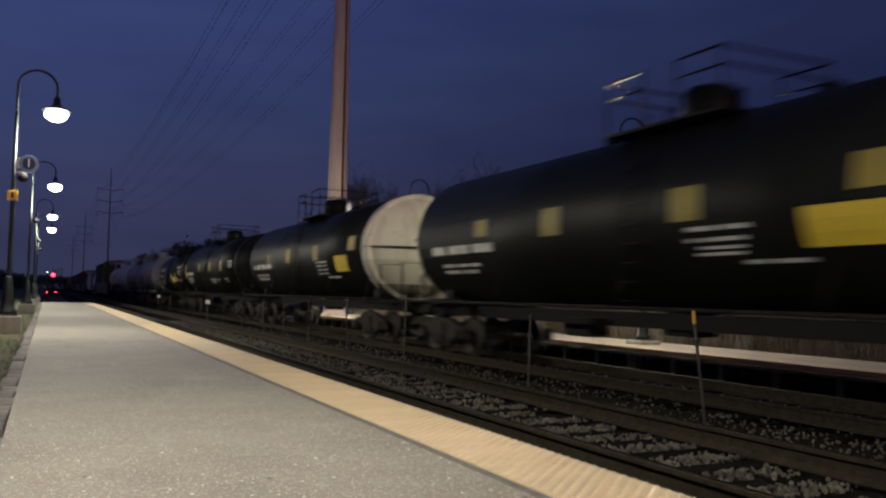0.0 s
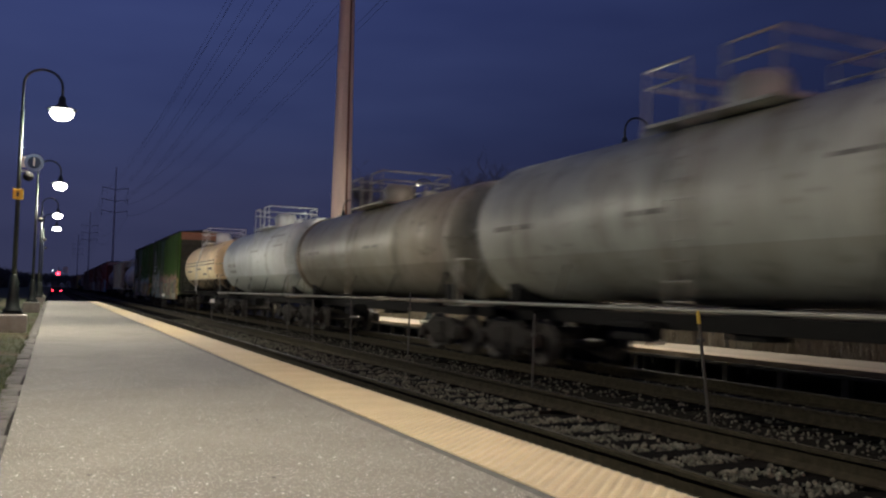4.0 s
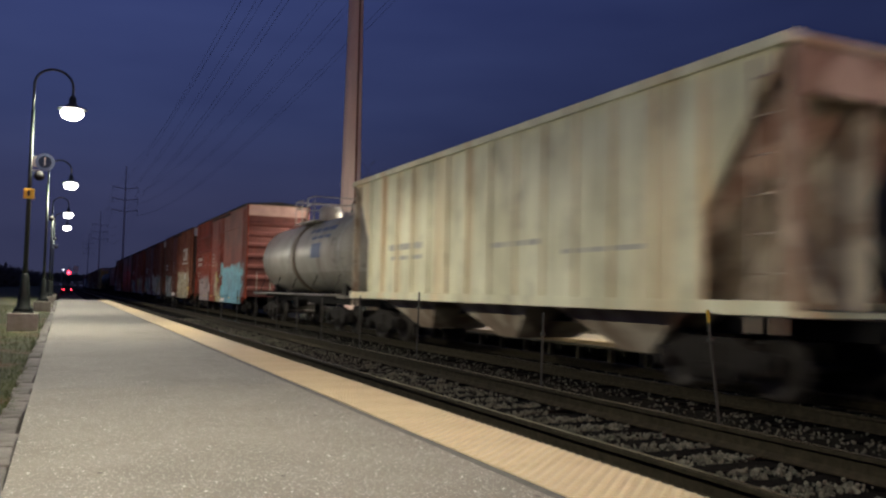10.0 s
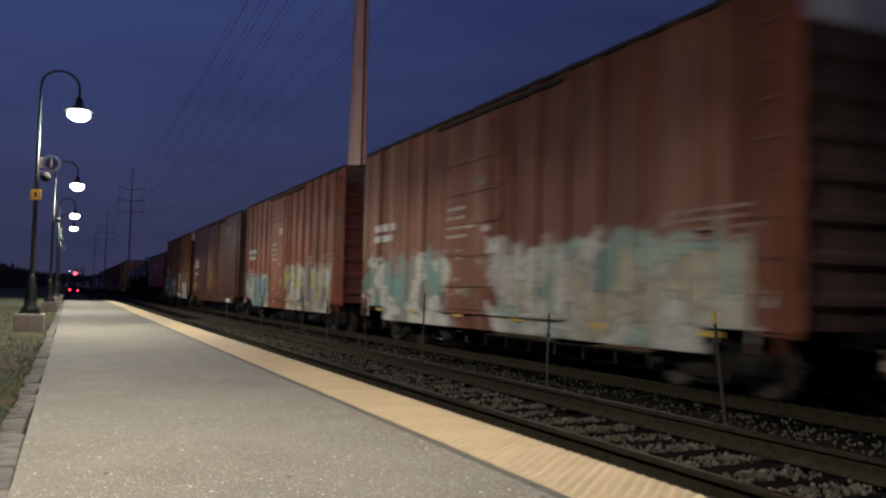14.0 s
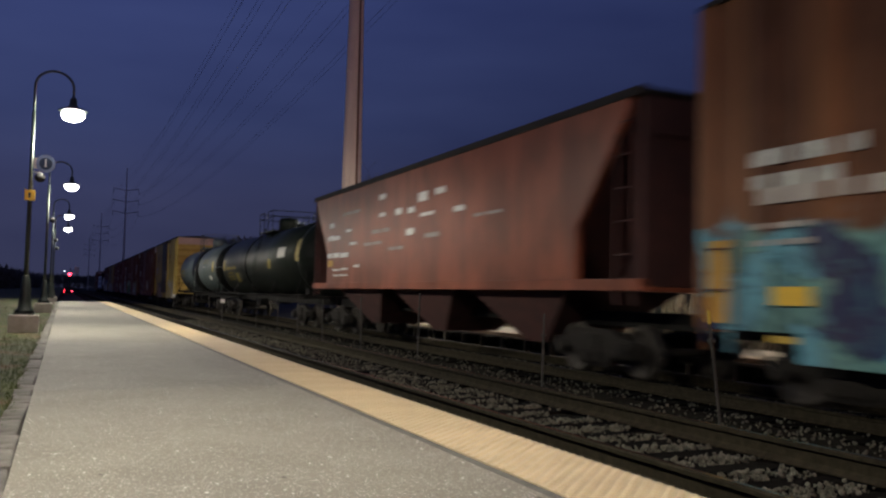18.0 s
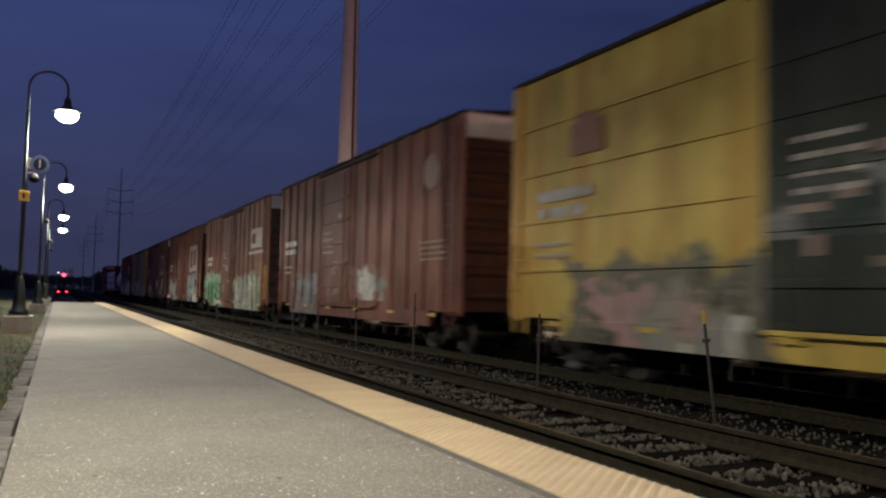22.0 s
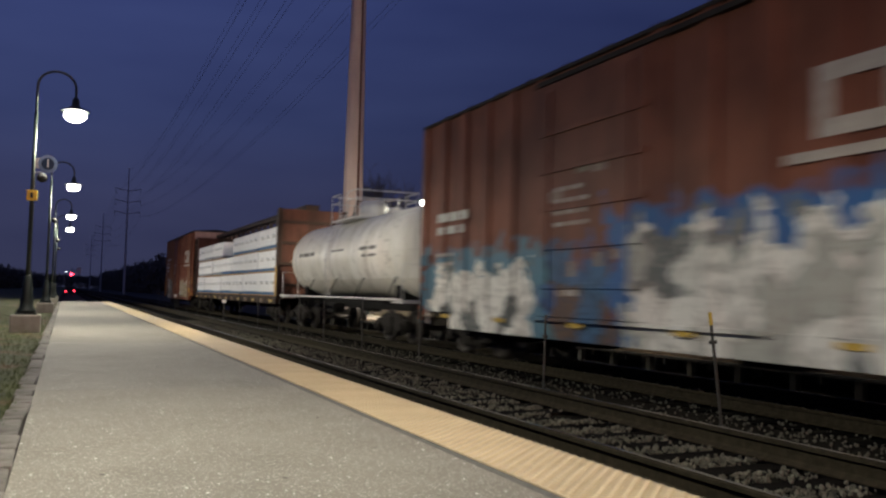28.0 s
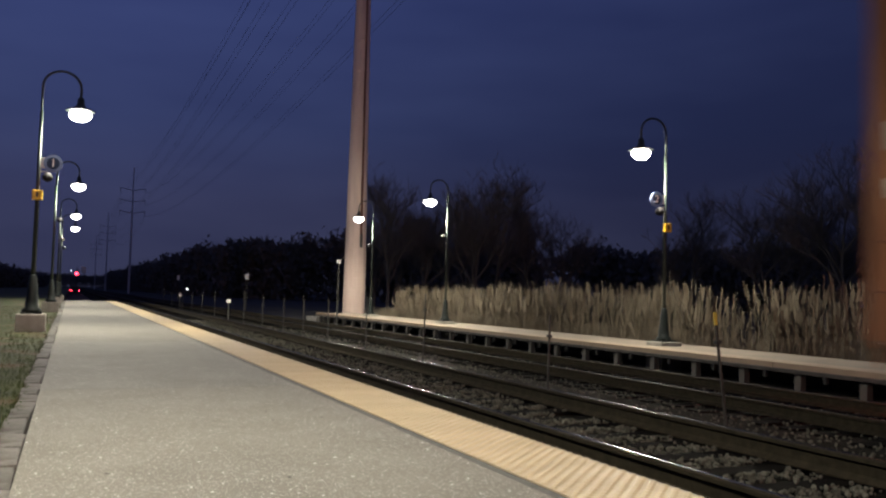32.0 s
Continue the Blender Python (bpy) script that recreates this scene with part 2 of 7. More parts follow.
def tube(bm, pts, r, seg=8, caps=True, mi=0, smooth=True):
    """A round bar along points; r is one radius or one for each point."""
    pts = [Vector(p) for p in pts]
    rs = r if isinstance(r, (list, tuple)) else [r] * len(pts)
    rings = []
    ref = None
    for i, p in enumerate(pts):
        d = (pts[min(i + 1, len(pts) - 1)] - pts[max(i - 1, 0)]).normalized()
        if ref is None:
            ref = Vector((0, 0, 1)) if abs(d.z) < 0.9 else Vector((1, 0, 0))
        s = d.cross(ref).normalized()
        ref = s.cross(d).normalized()
        rings.append([bm.verts.new(p + (s * math.cos(a) + ref * math.sin(a)) * rs[i]) for a in [2 * math.pi * k / seg for k in range(seg)]])
    for a, b in zip(rings, rings[1:]):
        for k in range(seg):
            f = bm.faces.new((a[k], a[(k + 1) % seg], b[(k + 1) % seg], b[k]))
            f.smooth, f.material_index = smooth, mi
    if caps:
        for ring, flip in ((rings[0], True), (rings[-1], False)):
            f = bm.faces.new(ring[::-1] if flip else ring)
            f.material_index = mi
    return bm


def turned(bm, prof, axis="Z", seg=24, at=(0, 0, 0), mi=0, smooth=True):
    """A turned body: prof holds (radius, height) pairs."""
    at = Vector(at)
    rings = []
    for r, h in prof:
        ring = []
        for k in range(seg):
            a = 2 * math.pi * k / seg
            c, s = r * math.cos(a), r * math.sin(a)
            p = {"Z": (c, s, h), "Y": (c, h, s), "X": (h, c, s)}[axis]
            ring.append(bm.verts.new(at + Vector(p)))
        rings.append(ring)
    for a, b in zip(rings, rings[1:]):
        for k in range(seg):
            f = bm.faces.new((a[k], a[(k + 1) % seg], b[(k + 1) % seg], b[k]))
            f.smooth, f.material_index = smooth, mi
    for ring in (rings[0], rings[-1]):
        f = bm.faces.new(ring)
        f.material_index = mi
    bmesh.ops.recalc_face_normals(bm, faces=bm.faces[:])
    return bm


def bar(x0, x1, y0, y1, z0, z1, bevel=0.0):
    return box(bmesh.new(), x0, x1, y0, y1, z0, z1, bevel)


# ---- ground: one sheet, shaped across the track, out to the horizon ----
def build_ground():
    bm = bmesh.new()
    xs = [(-1500, -0.3), (-120, -0.3), (-40, -0.2), (-12, -0.07), (-0.37, -0.035), (-0.35, -0.62), (2.6, -0.62), (11.9, -0.75), (14.6, -0.62), (16, -0.45), (30, -0.5), (120, -0.6), (1500, -0.6)]
    ys = [-900, -60, -10, 0, 5, 10, 20, 40, 70, 120, 250, 500, 1000, 2500]
    grid = [[bm.verts.new((x, y, z)) for x, z in xs] for y in ys]
    for a, b in zip(grid, grid[1:]):
        for k in range(len(xs) - 1):
            f = bm.faces.new((a[k], a[k + 1], b[k + 1], b[k]))
            f.material_index = 0 if xs[k + 1][0] <= -0.36 else 1
    ob = new("ground", mesh_of("ground", bm, [M_GRASS, M_EARTH]))
    tagged(ob, "rough grass and dark earth beside the railway", "ground", kind="structure")


def build_lawn_blades():
    """Short grass tufts beside the platform."""
    rnd = random.Random(3)
    vs, fs = [], []
    for i in range(30000):
        y = 3 + 40 * rnd.random() ** 1.6
        over = 0.10 * max(0.0, noise.noise((0.0, y * 0.9, 2.0)) + 0.25)
        x = -0.36 + over - (0.35 + 0.16 * y + over) * rnd.random() ** 1.3
        h, a, w = rnd.uniform(0.025, 0.075), rnd.uniform(0, 6.28), 0.006
        lx, ly = rnd.gauss(0, 0.03), rnd.gauss(0, 0.03)
        k = len(vs)
        vs += [(x - w * math.cos(a), y - w * math.sin(a), -0.06), (x + w * math.cos(a), y + w * math.sin(a), -0.06), (x + lx, y + ly, -0.05 + h)]
        fs.append((k, k + 1, k + 2))
    me = bpy.data.meshes.new("lawn_grass")
    me.from_pydata(vs, [], fs)
    me.materials.append(M_BLADE)
    tagged(new("lawn_grass", me), "short patchy lawn grass turning brown", "grass", kind="stuff")


M_BLADE = mat("grass_blade", (0.070, 0.092, 0.021), (0.033, 0.046, 0.012), 3, 0.8, dirt=(0.1211, 0.08611, 0.03825), dirt_at=0.52)

EDGE_IN, EDGE_OUT, LIP = 2.165, 2.772, 2.86
SLAB_JOINTS = [-12.0, -5.6, 1.3, 8.3, 15.5, 22.7, 29.9, 37.1, 44.3, 51.5, 58.7]


def build_platform():
    base = tagged(new("platform"), "worn concrete station platform with yellow tactile edge", "platform", kind="structure")
    bm = bar(-0.17, LIP - 0.06, -11.9, 58.6, -0.62, -0.16)
    part("foundation", bm, M_CURB, base)
    for a, b in zip(SLAB_JOINTS, SLAB_JOINTS[1:]):
        bm = bar(-0.205, 2.10, a + 0.006, b - 0.006, -0.165, 0.0, 0.008)
        part("slab", bm, M_CONCRETE if b < 9 else M_CONCRETE_GREY if b < 16 else M_CONCRETE_FAR, base)
        bm = bar(2.103, EDGE_IN, a, b, -0.165, -0.004)
        part("border_strip", bm, M_JOINT, base)
        bm = bar(EDGE_IN + 0.002, LIP, a + 0.004, b - 0.004, -0.30, -0.018, 0.015)
        part("edge_beam", bm, M_CURB, base)
        bm = bar(-0.19, 2.06, b - 0.006, b + 0.006, -0.165, -0.012)
        part("joint_filler", bm, M_JOINT, base)
    # tactile tiles with rows of truncated domes
    bm = box(bmesh.new(), EDGE_IN + 0.003, EDGE_OUT, 0.003, 0.607, -0.017, 0.004)
    for i in range(14):
        for k in range(7):
            cx, cy = EDGE_IN + 0.024 + i * 0.0431, 0.022 + (k + 0.5 * (i % 2)) * 0.0864
            low = [bm.verts.new((cx + 0.024 * math.cos(a), cy + 0.024 * math.sin(a), 0.004)) for a in [j * math.pi / 3 for j in range(6)]]
            top = [bm.verts.new((cx + 0.013 * math.cos(a), cy + 0.013 * math.sin(a), 0.013)) for a in [j * math.pi / 3 for j in range(6)]]
            for j in range(6):
                bm.faces.new((low[j], low[(j + 1) % 6], top[(j + 1) % 6], top[j]))
            bm.faces.new(top)
    me = mesh_of("tactile_tile", bm, M_TACTILE)
    for k in range(-12, 91):
        put("tactile_tile", me, base, pose(0, 3.48 + (k - 0) * 0.61, random.uniform(-0.0008, 0.0008)))
    # kerb stones along the grass
    rnd = random.Random(5)
    y, shapes = -6.0, []
    for s in range(4):
        w = (0.55, 0.62, 0.48, 0.70)[s]
        bm = bar(-0.355, -0.212, 0.002, w - 0.002, -0.62, -0.006, 0.016)
        for v in bm.verts:
            v.co += noise.noise_vector(v.co * 7 + Vector((s * 9, 0, 0))) * 0.012
        shapes.append((w, mesh_of("kerb_stone", bm, M_KERB)))
    while y < 58.4:
        w, me = rnd.choice(shapes)
        put("kerb_stone", me, base, pose(rnd.uniform(-0.014, 0.010), y, rnd.uniform(-0.016, 0.002), 0, 0, rnd.uniform(-1.2, 1.2)))
        y += w


def rail_bm(x, y0, y1, top):
    bm = bmesh.new()
    prof = [(-0.076, -0.171), (0.076, -0.171), (0.076, -0.160), (0.012, -0.130), (0.010, -0.045), (0.036, -0.036), (0.036, -0.010), (0.018, 0.0), (-0.018, 0.0), (-0.036, -0.010), (-0.036, -0.036), (-0.010, -0.045), (-0.012, -0.130), (-0.076, -0.160)]
    a = [bm.verts.new((x + p, y0, top + q)) for p, q in prof]
    b = [bm.verts.new((x + p, y1, top + q)) for p, q in prof]
    n = len(prof)
    for k in range(n):
        f = bm.faces.new((a[k], b[k], b[(k + 1) % n], a[(k + 1) % n]))
        f.material_index = 1 if k == 7 else 0
    bm.faces.new(a), bm.faces.new(b[::-1])
    bmesh.ops.recalc_face_normals(bm, faces=bm.faces[:])
    return bm


def build_track(cx, top, label):
    tr = tagged(new("railway_track"), label, "railway track", "tracks", "structure")
    for s in (-1, 1):
        part("rail", rail_bm(cx + s * 0.7525, -60, 900, top), [M_RAIL, M_RAILTOP], tr)
    rnd = random.Random(int(cx * 10))
    ties = []
    for s in range(3):
        bm = bar(-1.30, 1.30, -0.115, 0.115, -0.18, 0.0, 0.012)
        for v in bm.verts:
            v.co += noise.noise_vector(v.co * 3 + Vector((s * 11, cx, 0))) * 0.012
        ties.append(mesh_of("tie", bm, M_TIE))
    plate = mesh_of("tie_plate", bar(-0.18, 0.18, -0.09, 0.09, 0, 0.012), M_RAIL)
    y = -4.0
    TIES.append([])
    while y < 56:
        TIES[-1].append(y)
        t = put("tie", rnd.choice(ties), tr, pose(cx + rnd.uniform(-0.04, 0.04), y, top - 0.190 + rnd.uniform(-0.012, 0.002), 0, 0, rnd.uniform(-1, 1)))
        y += 0.53 + rnd.uniform(-0.03, 0.03)
    bm = bmesh.new()
    while y < 400:
        box(bm, cx - 1.3, cx + 1.3, y - 0.115, y + 0.115, top - 0.36, top - 0.185)
        y += 0.53
    tagged(part("far_ties", bm, M_TIE, tr), kind="stuff")
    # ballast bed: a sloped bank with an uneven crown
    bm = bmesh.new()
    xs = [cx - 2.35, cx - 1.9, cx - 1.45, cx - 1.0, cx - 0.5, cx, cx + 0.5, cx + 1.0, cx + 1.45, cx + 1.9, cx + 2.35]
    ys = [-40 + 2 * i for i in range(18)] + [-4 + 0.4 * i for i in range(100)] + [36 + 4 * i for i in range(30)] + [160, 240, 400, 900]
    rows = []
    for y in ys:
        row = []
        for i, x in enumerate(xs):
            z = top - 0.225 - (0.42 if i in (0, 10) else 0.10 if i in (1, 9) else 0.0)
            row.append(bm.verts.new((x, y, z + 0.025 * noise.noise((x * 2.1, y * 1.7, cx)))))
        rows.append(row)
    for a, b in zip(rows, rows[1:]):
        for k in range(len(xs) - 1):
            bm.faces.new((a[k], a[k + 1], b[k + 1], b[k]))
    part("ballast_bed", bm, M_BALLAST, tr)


def scatter_stones(name, label, spots, size, material, seed):
    """Loose broken stone, each a lump of its own in one mesh."""
    rnd = np.random.RandomState(seed)
    g = (1 + 5 ** 0.5) / 2
    ico = np.array([(-1, g, 0), (1, g, 0), (-1, -g, 0), (1, -g, 0), (0, -1, g), (0, 1, g), (0, -1, -g), (0, 1, -g), (g, 0, -1), (g, 0, 1), (-g, 0, -1), (-g, 0, 1)]) / 1.9
    tri = np.array([(0, 11, 5), (0, 5, 1), (0, 1, 7), (0, 7, 10), (0, 10, 11), (1, 5, 9), (5, 11, 4), (11, 10, 2), (10, 7, 6), (7, 1, 8), (3, 9, 4), (3, 4, 2), (3, 2, 6), (3, 6, 8), (3, 8, 9), (4, 9, 5), (2, 4, 11), (6, 2, 10), (8, 6, 7), (9, 8, 1)])
    n = len(spots)
    sc = size * rnd.uniform(0.5, 1.25, (n, 1, 1)) * rnd.uniform(0.6, 1.2, (n, 1, 3))
    v = ico[None] * (1 + rnd.uniform(-0.42, 0.36, (n, 12, 1))) * sc
    a = rnd.uniform(0, 6.28, n)
    c, s = np.cos(a)[:, None], np.sin(a)[:, None]
    v = np.stack([v[:, :, 0] * c - v[:, :, 1] * s, v[:, :, 0] * s + v[:, :, 1] * c, v[:, :, 2]], -1) + np.array(spots)[:, None]
    f = tri[None] + 12 * np.arange(n)[:, None, None]
    me = bpy.data.meshes.new(name)
    me.from_pydata(v.reshape(-1, 3).tolist(), [], f.reshape(-1, 3).tolist())
    me.materials.append(material)
    return tagged(new(name, me), label, "ballast", kind="stuff")


def build_ballast_stones():
    """Stones lie in the cribs between the ties, a few on the ties, and on the shoulders."""
    rnd = random.Random(8)
    spots = []
    for cx, top, n, ties in ((NEAR_TRACK, RAIL_NEAR, 76000, TIES[0]), (FAR_TRACK, RAIL_FAR, 14000, TIES[1])):
        for i in range(n):
            y = 1.5 + 34 * rnd.random() ** 1.9
            x = cx + rnd.uniform(-2.0, 3.0)
            d = abs(x - cx)
            if abs(d - 0.7525) < 0.09:
                continue
            k = bisect(ties, y)
            on_tie = d < 1.3 and min(abs(y - ties[max(0, k - 1)]), abs(y - ties[min(k, len(ties) - 1)])) < 0.135
            if on_tie and rnd.random() < 0.965:
                continue
            if noise.noise((x * 1.1, y * 0.9, 4.0)) < (-0.45 if d < 1.3 else -0.26):
                continue
            z = top - 0.19 - max(0, d - 1.4) * 0.20
            spots.append((x, y, z + rnd.uniform(-0.02, 0.02)))
        for i in range(n // 6):
            spots.append((cx + rnd.choice((-1, 1)) * rnd.uniform(1.35, 2.1), rnd.uniform(-9, 1.5), top - 0.25 + rnd.uniform(-0.06, 0.0)))
    scatter_stones("ballast_stones", "broken grey ballast stone between the rails", spots, 0.0195, M_STONE, 4)


def bisect(seq, v):
    lo, hi = 0, len(seq)
    while lo < hi:
        m = (lo + hi) // 2
        lo, hi = (m + 1, hi) if seq[m] < v else (lo, m)
    return lo


TIES = []


def build_far_platform():
    z = RAIL_FAR + 0.20
    base = tagged(new("far_platform"), "low concrete platform across the tracks on short posts", "platform", kind="structure")
    y0, y1 = -20.0, 44.1
    y = y0
    while y < y1 - 0.1:
        e = min(y + 6.41, y1)
        part("slab", bar(12.62, 14.3, y + 0.01, e - 0.01, z - 0.16, z, 0.012), M_FARDECK, base)
        part("tactile_strip", bar(12.03, 12.615, y + 0.006, e - 0.006, z - 0.10, z + 0.004, 0.008), M_FARTACT, base)
        part("edge_beam", bar(12.01, 12.6, y + 0.003, e - 0.003, z - 0.17, z - 0.104, 0.01), M_OLDPOST, base)
        y = e
    leg = mesh_of("support_post", bar(-0.07, 0.07, -0.075, 0.075, -0.62, 0, 0.012), M_PALEPOST)
    bracket = mesh_of("bracket", bar(-0.03, 0.03, -0.04, 0.04, -0.12, 0, 0.006), M_NEARBLACK)
    y = 0.385
    while y < 44:
        put("support_post", leg, base, pose(12.22, y, z - 0.17))
        put("bracket", bracket, base, pose(12.08, y + 0.70, z - 0.17))
        y += 1.399
    # near-black sheet added to keep the hollow behind the posts dark
    part("dark_back_sheet", bar(13.5, 13.6, y0, y1, -0.75, z - 0.172), M_NEARBLACK, base)
    part("end_ramp", bar(12.05, 14.2, 44.12, 46.2, -0.75, z - 0.24, 0.02), M_CURB, base)


M_FARTACT = mat("far_tactile", (0.3168, 0.2408, 0.1647), (0.2661, 0.2028, 0.1331), 3, 0.7, bump=0.3, fine=60)
M_FARDECK = mat("tan_concrete", (0.2661, 0.2218, 0.1711), (0.2091, 0.1742, 0.1331), 1.2, 0.85, bump=0.4, fine=70)
M_PALEPOST = mat("grey_support", (0.1071, 0.1011, 0.08925), (0.06545, 0.0595, 0.05355), 4, 0.9, bump=0.4)
M_OLDPOST = mat("old_concrete", (0.078, 0.072, 0.063), (0.042, 0.039, 0.0336), 4, 0.9, bump=0.4)
M_NEARBLACK = mat("dark_backing", (0.025, 0.024, 0.022), (0.015, 0.015, 0.014), 3, 0.9)


# ---- platform lamps ----
def lamp_post(number, half=0.28, foot=0.33, face=-1):
    """Hooked lamp post on a concrete plinth; the hook reaches towards the track (+x)."""
    ob = thing("platform_lamp", pose(0, 0, 0), "tall dark green hooked platform lamp, lit, on concrete plinth", "lamp post", "platform lamps")
    bm = bar(-half, half, -half, half, -0.75, foot, 0.025)
    part("plinth", bm, M_CURB, ob, "square concrete plinth")
    bm = bmesh.new()
    box(bm, -0.20, 0.20, -0.20, 0.20, foot, foot + 0.04, 0.008)
    turned(bm, [(r, foot + z) for r, z in ((0.185, 0.04), (0.185, 0.09), (0.135, 0.13), (0.125, 0.27), (0.105, 0.39), (0.09, 0.65), (0.082, 0.67), (0.07, 0.77), (0.05, 0.81))], seg=16)
    part("base", bm, M_LAMPBASE, ob)
    bm = bmesh.new()
    tube(bm, [(0, 0, 0.8), (0, 0, 3.0), (0, 0, 4.55)], [0.048, 0.042, 0.035], 12)
    part("pole", bm, M_LAMPPOST, ob)
    bm = bmesh.new()
    arc = [(0, 0, 4.5), (0, 0, 5.10)] + [(0.37 - 0.37 * math.cos(a), 0, 5.10 + 0.34 * math.sin(a)) for a in [math.pi * k / 12 for k in range(1, 12)]] + [(0.74, 0, 5.10), (0.74, 0, 4.80)]
    tube(bm, arc, 0.026, 8)
    part("hook", bm, M_LAMPPOST, ob)
    bm = bmesh.new()
    turned(bm, [(0.045, 4.92), (0.07, 4.87), (0.08, 4.75), (0.14, 4.70), (0.28, 4.645), (0.295, 4.632), (0.28, 4.622), (0.05, 4.64)], seg=24, at=(0.74, 0, 0))
    part("shade", bm, M_LAMPPOST, ob)
    bm = bmesh.new()
    turned(bm, [(0.10, 4.635), (0.20, 4.605), (0.225, 4.56), (0.215, 4.51), (0.165, 4.45), (0.09, 4.415), (0.02, 4.405)], seg=24, at=(0.74, 0, 0))
    lens = part("lens", bm, M_BULB, ob, "glowing lamp lens")
    lens.visible_shadow = False
    if number:
        part("sign_bracket", bar(-0.02, 0.13, -0.012, 0.012, 3.36, 3.58, 0.004), M_WHITE, ob)
        bm = bmesh.new()
        turned(bm, [(0.185, -0.018), (0.185, 0.018)], axis="Y", seg=32, at=(0.265, 0, 3.47))
        disc = part("number_sign", bm, M_SIGN, ob, "round dark blue sign with a paler rim")
        for side in (-1, 1):
            bm = bmesh.new()
            turned(bm, [(0.125, 0.019 * side), (0.125, 0.021 * side)], axis="Y", seg=32, at=(0.265, 0, 3.47))
            part("sign_face", bm, M_SIGNFACE, disc)
        txt = bpy.data.curves.new("digit", "FONT")
        txt.body, txt.size, txt.align_x, txt.align_y, txt.extrude, txt.offset = number, 0.25, "CENTER", "CENTER", 0.002, 0.001
        dep = new("digit_source", txt)
        dg = bpy.context.evaluated_depsgraph_get()
        me = bpy.data.meshes.new_from_object(dep.evaluated_get(dg))
        bpy.data.objects.remove(dep)
        me.materials.append(M_DIGIT)
        put("digit", me, disc, Matrix.Translation((0.265, 0.024 * face, 3.47)) @ pose(0, 0, 0, 90, 0, 0 if face < 0 else 180))
        bm = bmesh.new()
        turned(bm, [(0.03, 0.10), (0.06, 0.09), (0.10, 0.02), (0.105, -0.02), (0.085, -0.07), (0.03, -0.10)], seg=16, at=(0.17, 0, 3.18))
        part("camera_dome", bm, M_DOME, ob, "small dark security camera dome")
        part("camera_arm", bar(0.0, 0.17, -0.015, 0.015, 3.27, 3.30), M_WHITE, ob)
        part("call_box", bar(-0.10, 0.10, *sorted((face * 0.13, face * 0.05)), 2.68, 2.89, 0.012), M_YELLOW, ob, "small yellow box")
        part("box_mark", bar(-0.03, 0.02, *sorted((face * 0.136, face * 0.131)), 2.73, 2.84), M_DARKMARK, ob)
    else:
        bm = bmesh.new()
        turned(bm, [(0.03, 0.08), (0.06, 0.07), (0.10, 0.0), (0.09, -0.05), (0.03, -0.08)], seg=16, at=(0.16, 0, 3.30))
        part("camera_dome", bm, M_DOME, ob, "small dark security camera dome")
        part("camera_arm", bar(0.0, 0.16, -0.015, 0.015, 3.36, 3.39), M_POST, ob)
    return ob


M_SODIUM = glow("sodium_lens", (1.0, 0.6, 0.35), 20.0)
M_SIGN = mat("sign_rim", (0.20, 0.30, 0.50), (0.16, 0.24, 0.41), 6, 0.5)
M_SIGNFACE = mat("sign_face", (0.045, 0.070, 0.125), (0.036, 0.056, 0.10), 6, 0.6, spec=0.05)
M_DOME = mat("camera_dome", (0.03, 0.03, 0.0325), (0.02, 0.02, 0.0225), 6, 0.6, spec=0.08)
M_DARKMARK = mat("dark_mark", (0.03, 0.03, 0.03), (0.02, 0.02, 0.02), 6, 0.6)


def build_lamps():
    first = lamp_post("1")
    first.matrix_basis = pose(-0.71, LAMPS_NEAR[2], 0)
    plain = lamp_post("")
    plain.matrix_basis = pose(-0.62, LAMPS_NEAR[3], 0)
    for y in LAMPS_NEAR[:2] + LAMPS_NEAR[4:]:
        copy_thing(plain, pose(-0.62, y, 0))
    for i, y in enumerate(LAMPS_FAR):
        if i == 1:
            lamp_post("2", 0.30, 0.03, 1).matrix_basis = pose(13.2, y, -0.08, 0, 0, 180)
        elif i == 0:
            low = lamp_post("", 0.30, 0.03)
            low.matrix_basis = pose(13.2, y, -0.08, 0, 0, 180)
        else:
            copy_thing(low, pose(13.2, y, -0.08, 0, 0, 180))


def build_unseen_lamp():
    x, y, z = UNSEEN_LAMP
    # mast and head added to carry the unseen lamp
    ob = thing("road_lamp", pose(x, y, 0), "unseen added mast with a glowing sodium lamp", "lamp post")
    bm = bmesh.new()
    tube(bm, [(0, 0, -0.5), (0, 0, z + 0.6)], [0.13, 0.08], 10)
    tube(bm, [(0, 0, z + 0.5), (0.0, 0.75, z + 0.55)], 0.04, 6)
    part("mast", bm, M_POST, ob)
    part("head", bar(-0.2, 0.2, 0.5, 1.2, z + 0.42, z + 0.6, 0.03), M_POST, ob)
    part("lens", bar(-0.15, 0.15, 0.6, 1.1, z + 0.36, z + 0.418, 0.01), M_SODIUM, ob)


# ---- the tall steel pole, the far poles of the same line and the wires ----
POLES = [(15.3, 47.8), (14.0, 236.0), (13.5, 385.0), (13.5, 560.0)]
ARM_Z = (21.0, 24.0, 27.0)


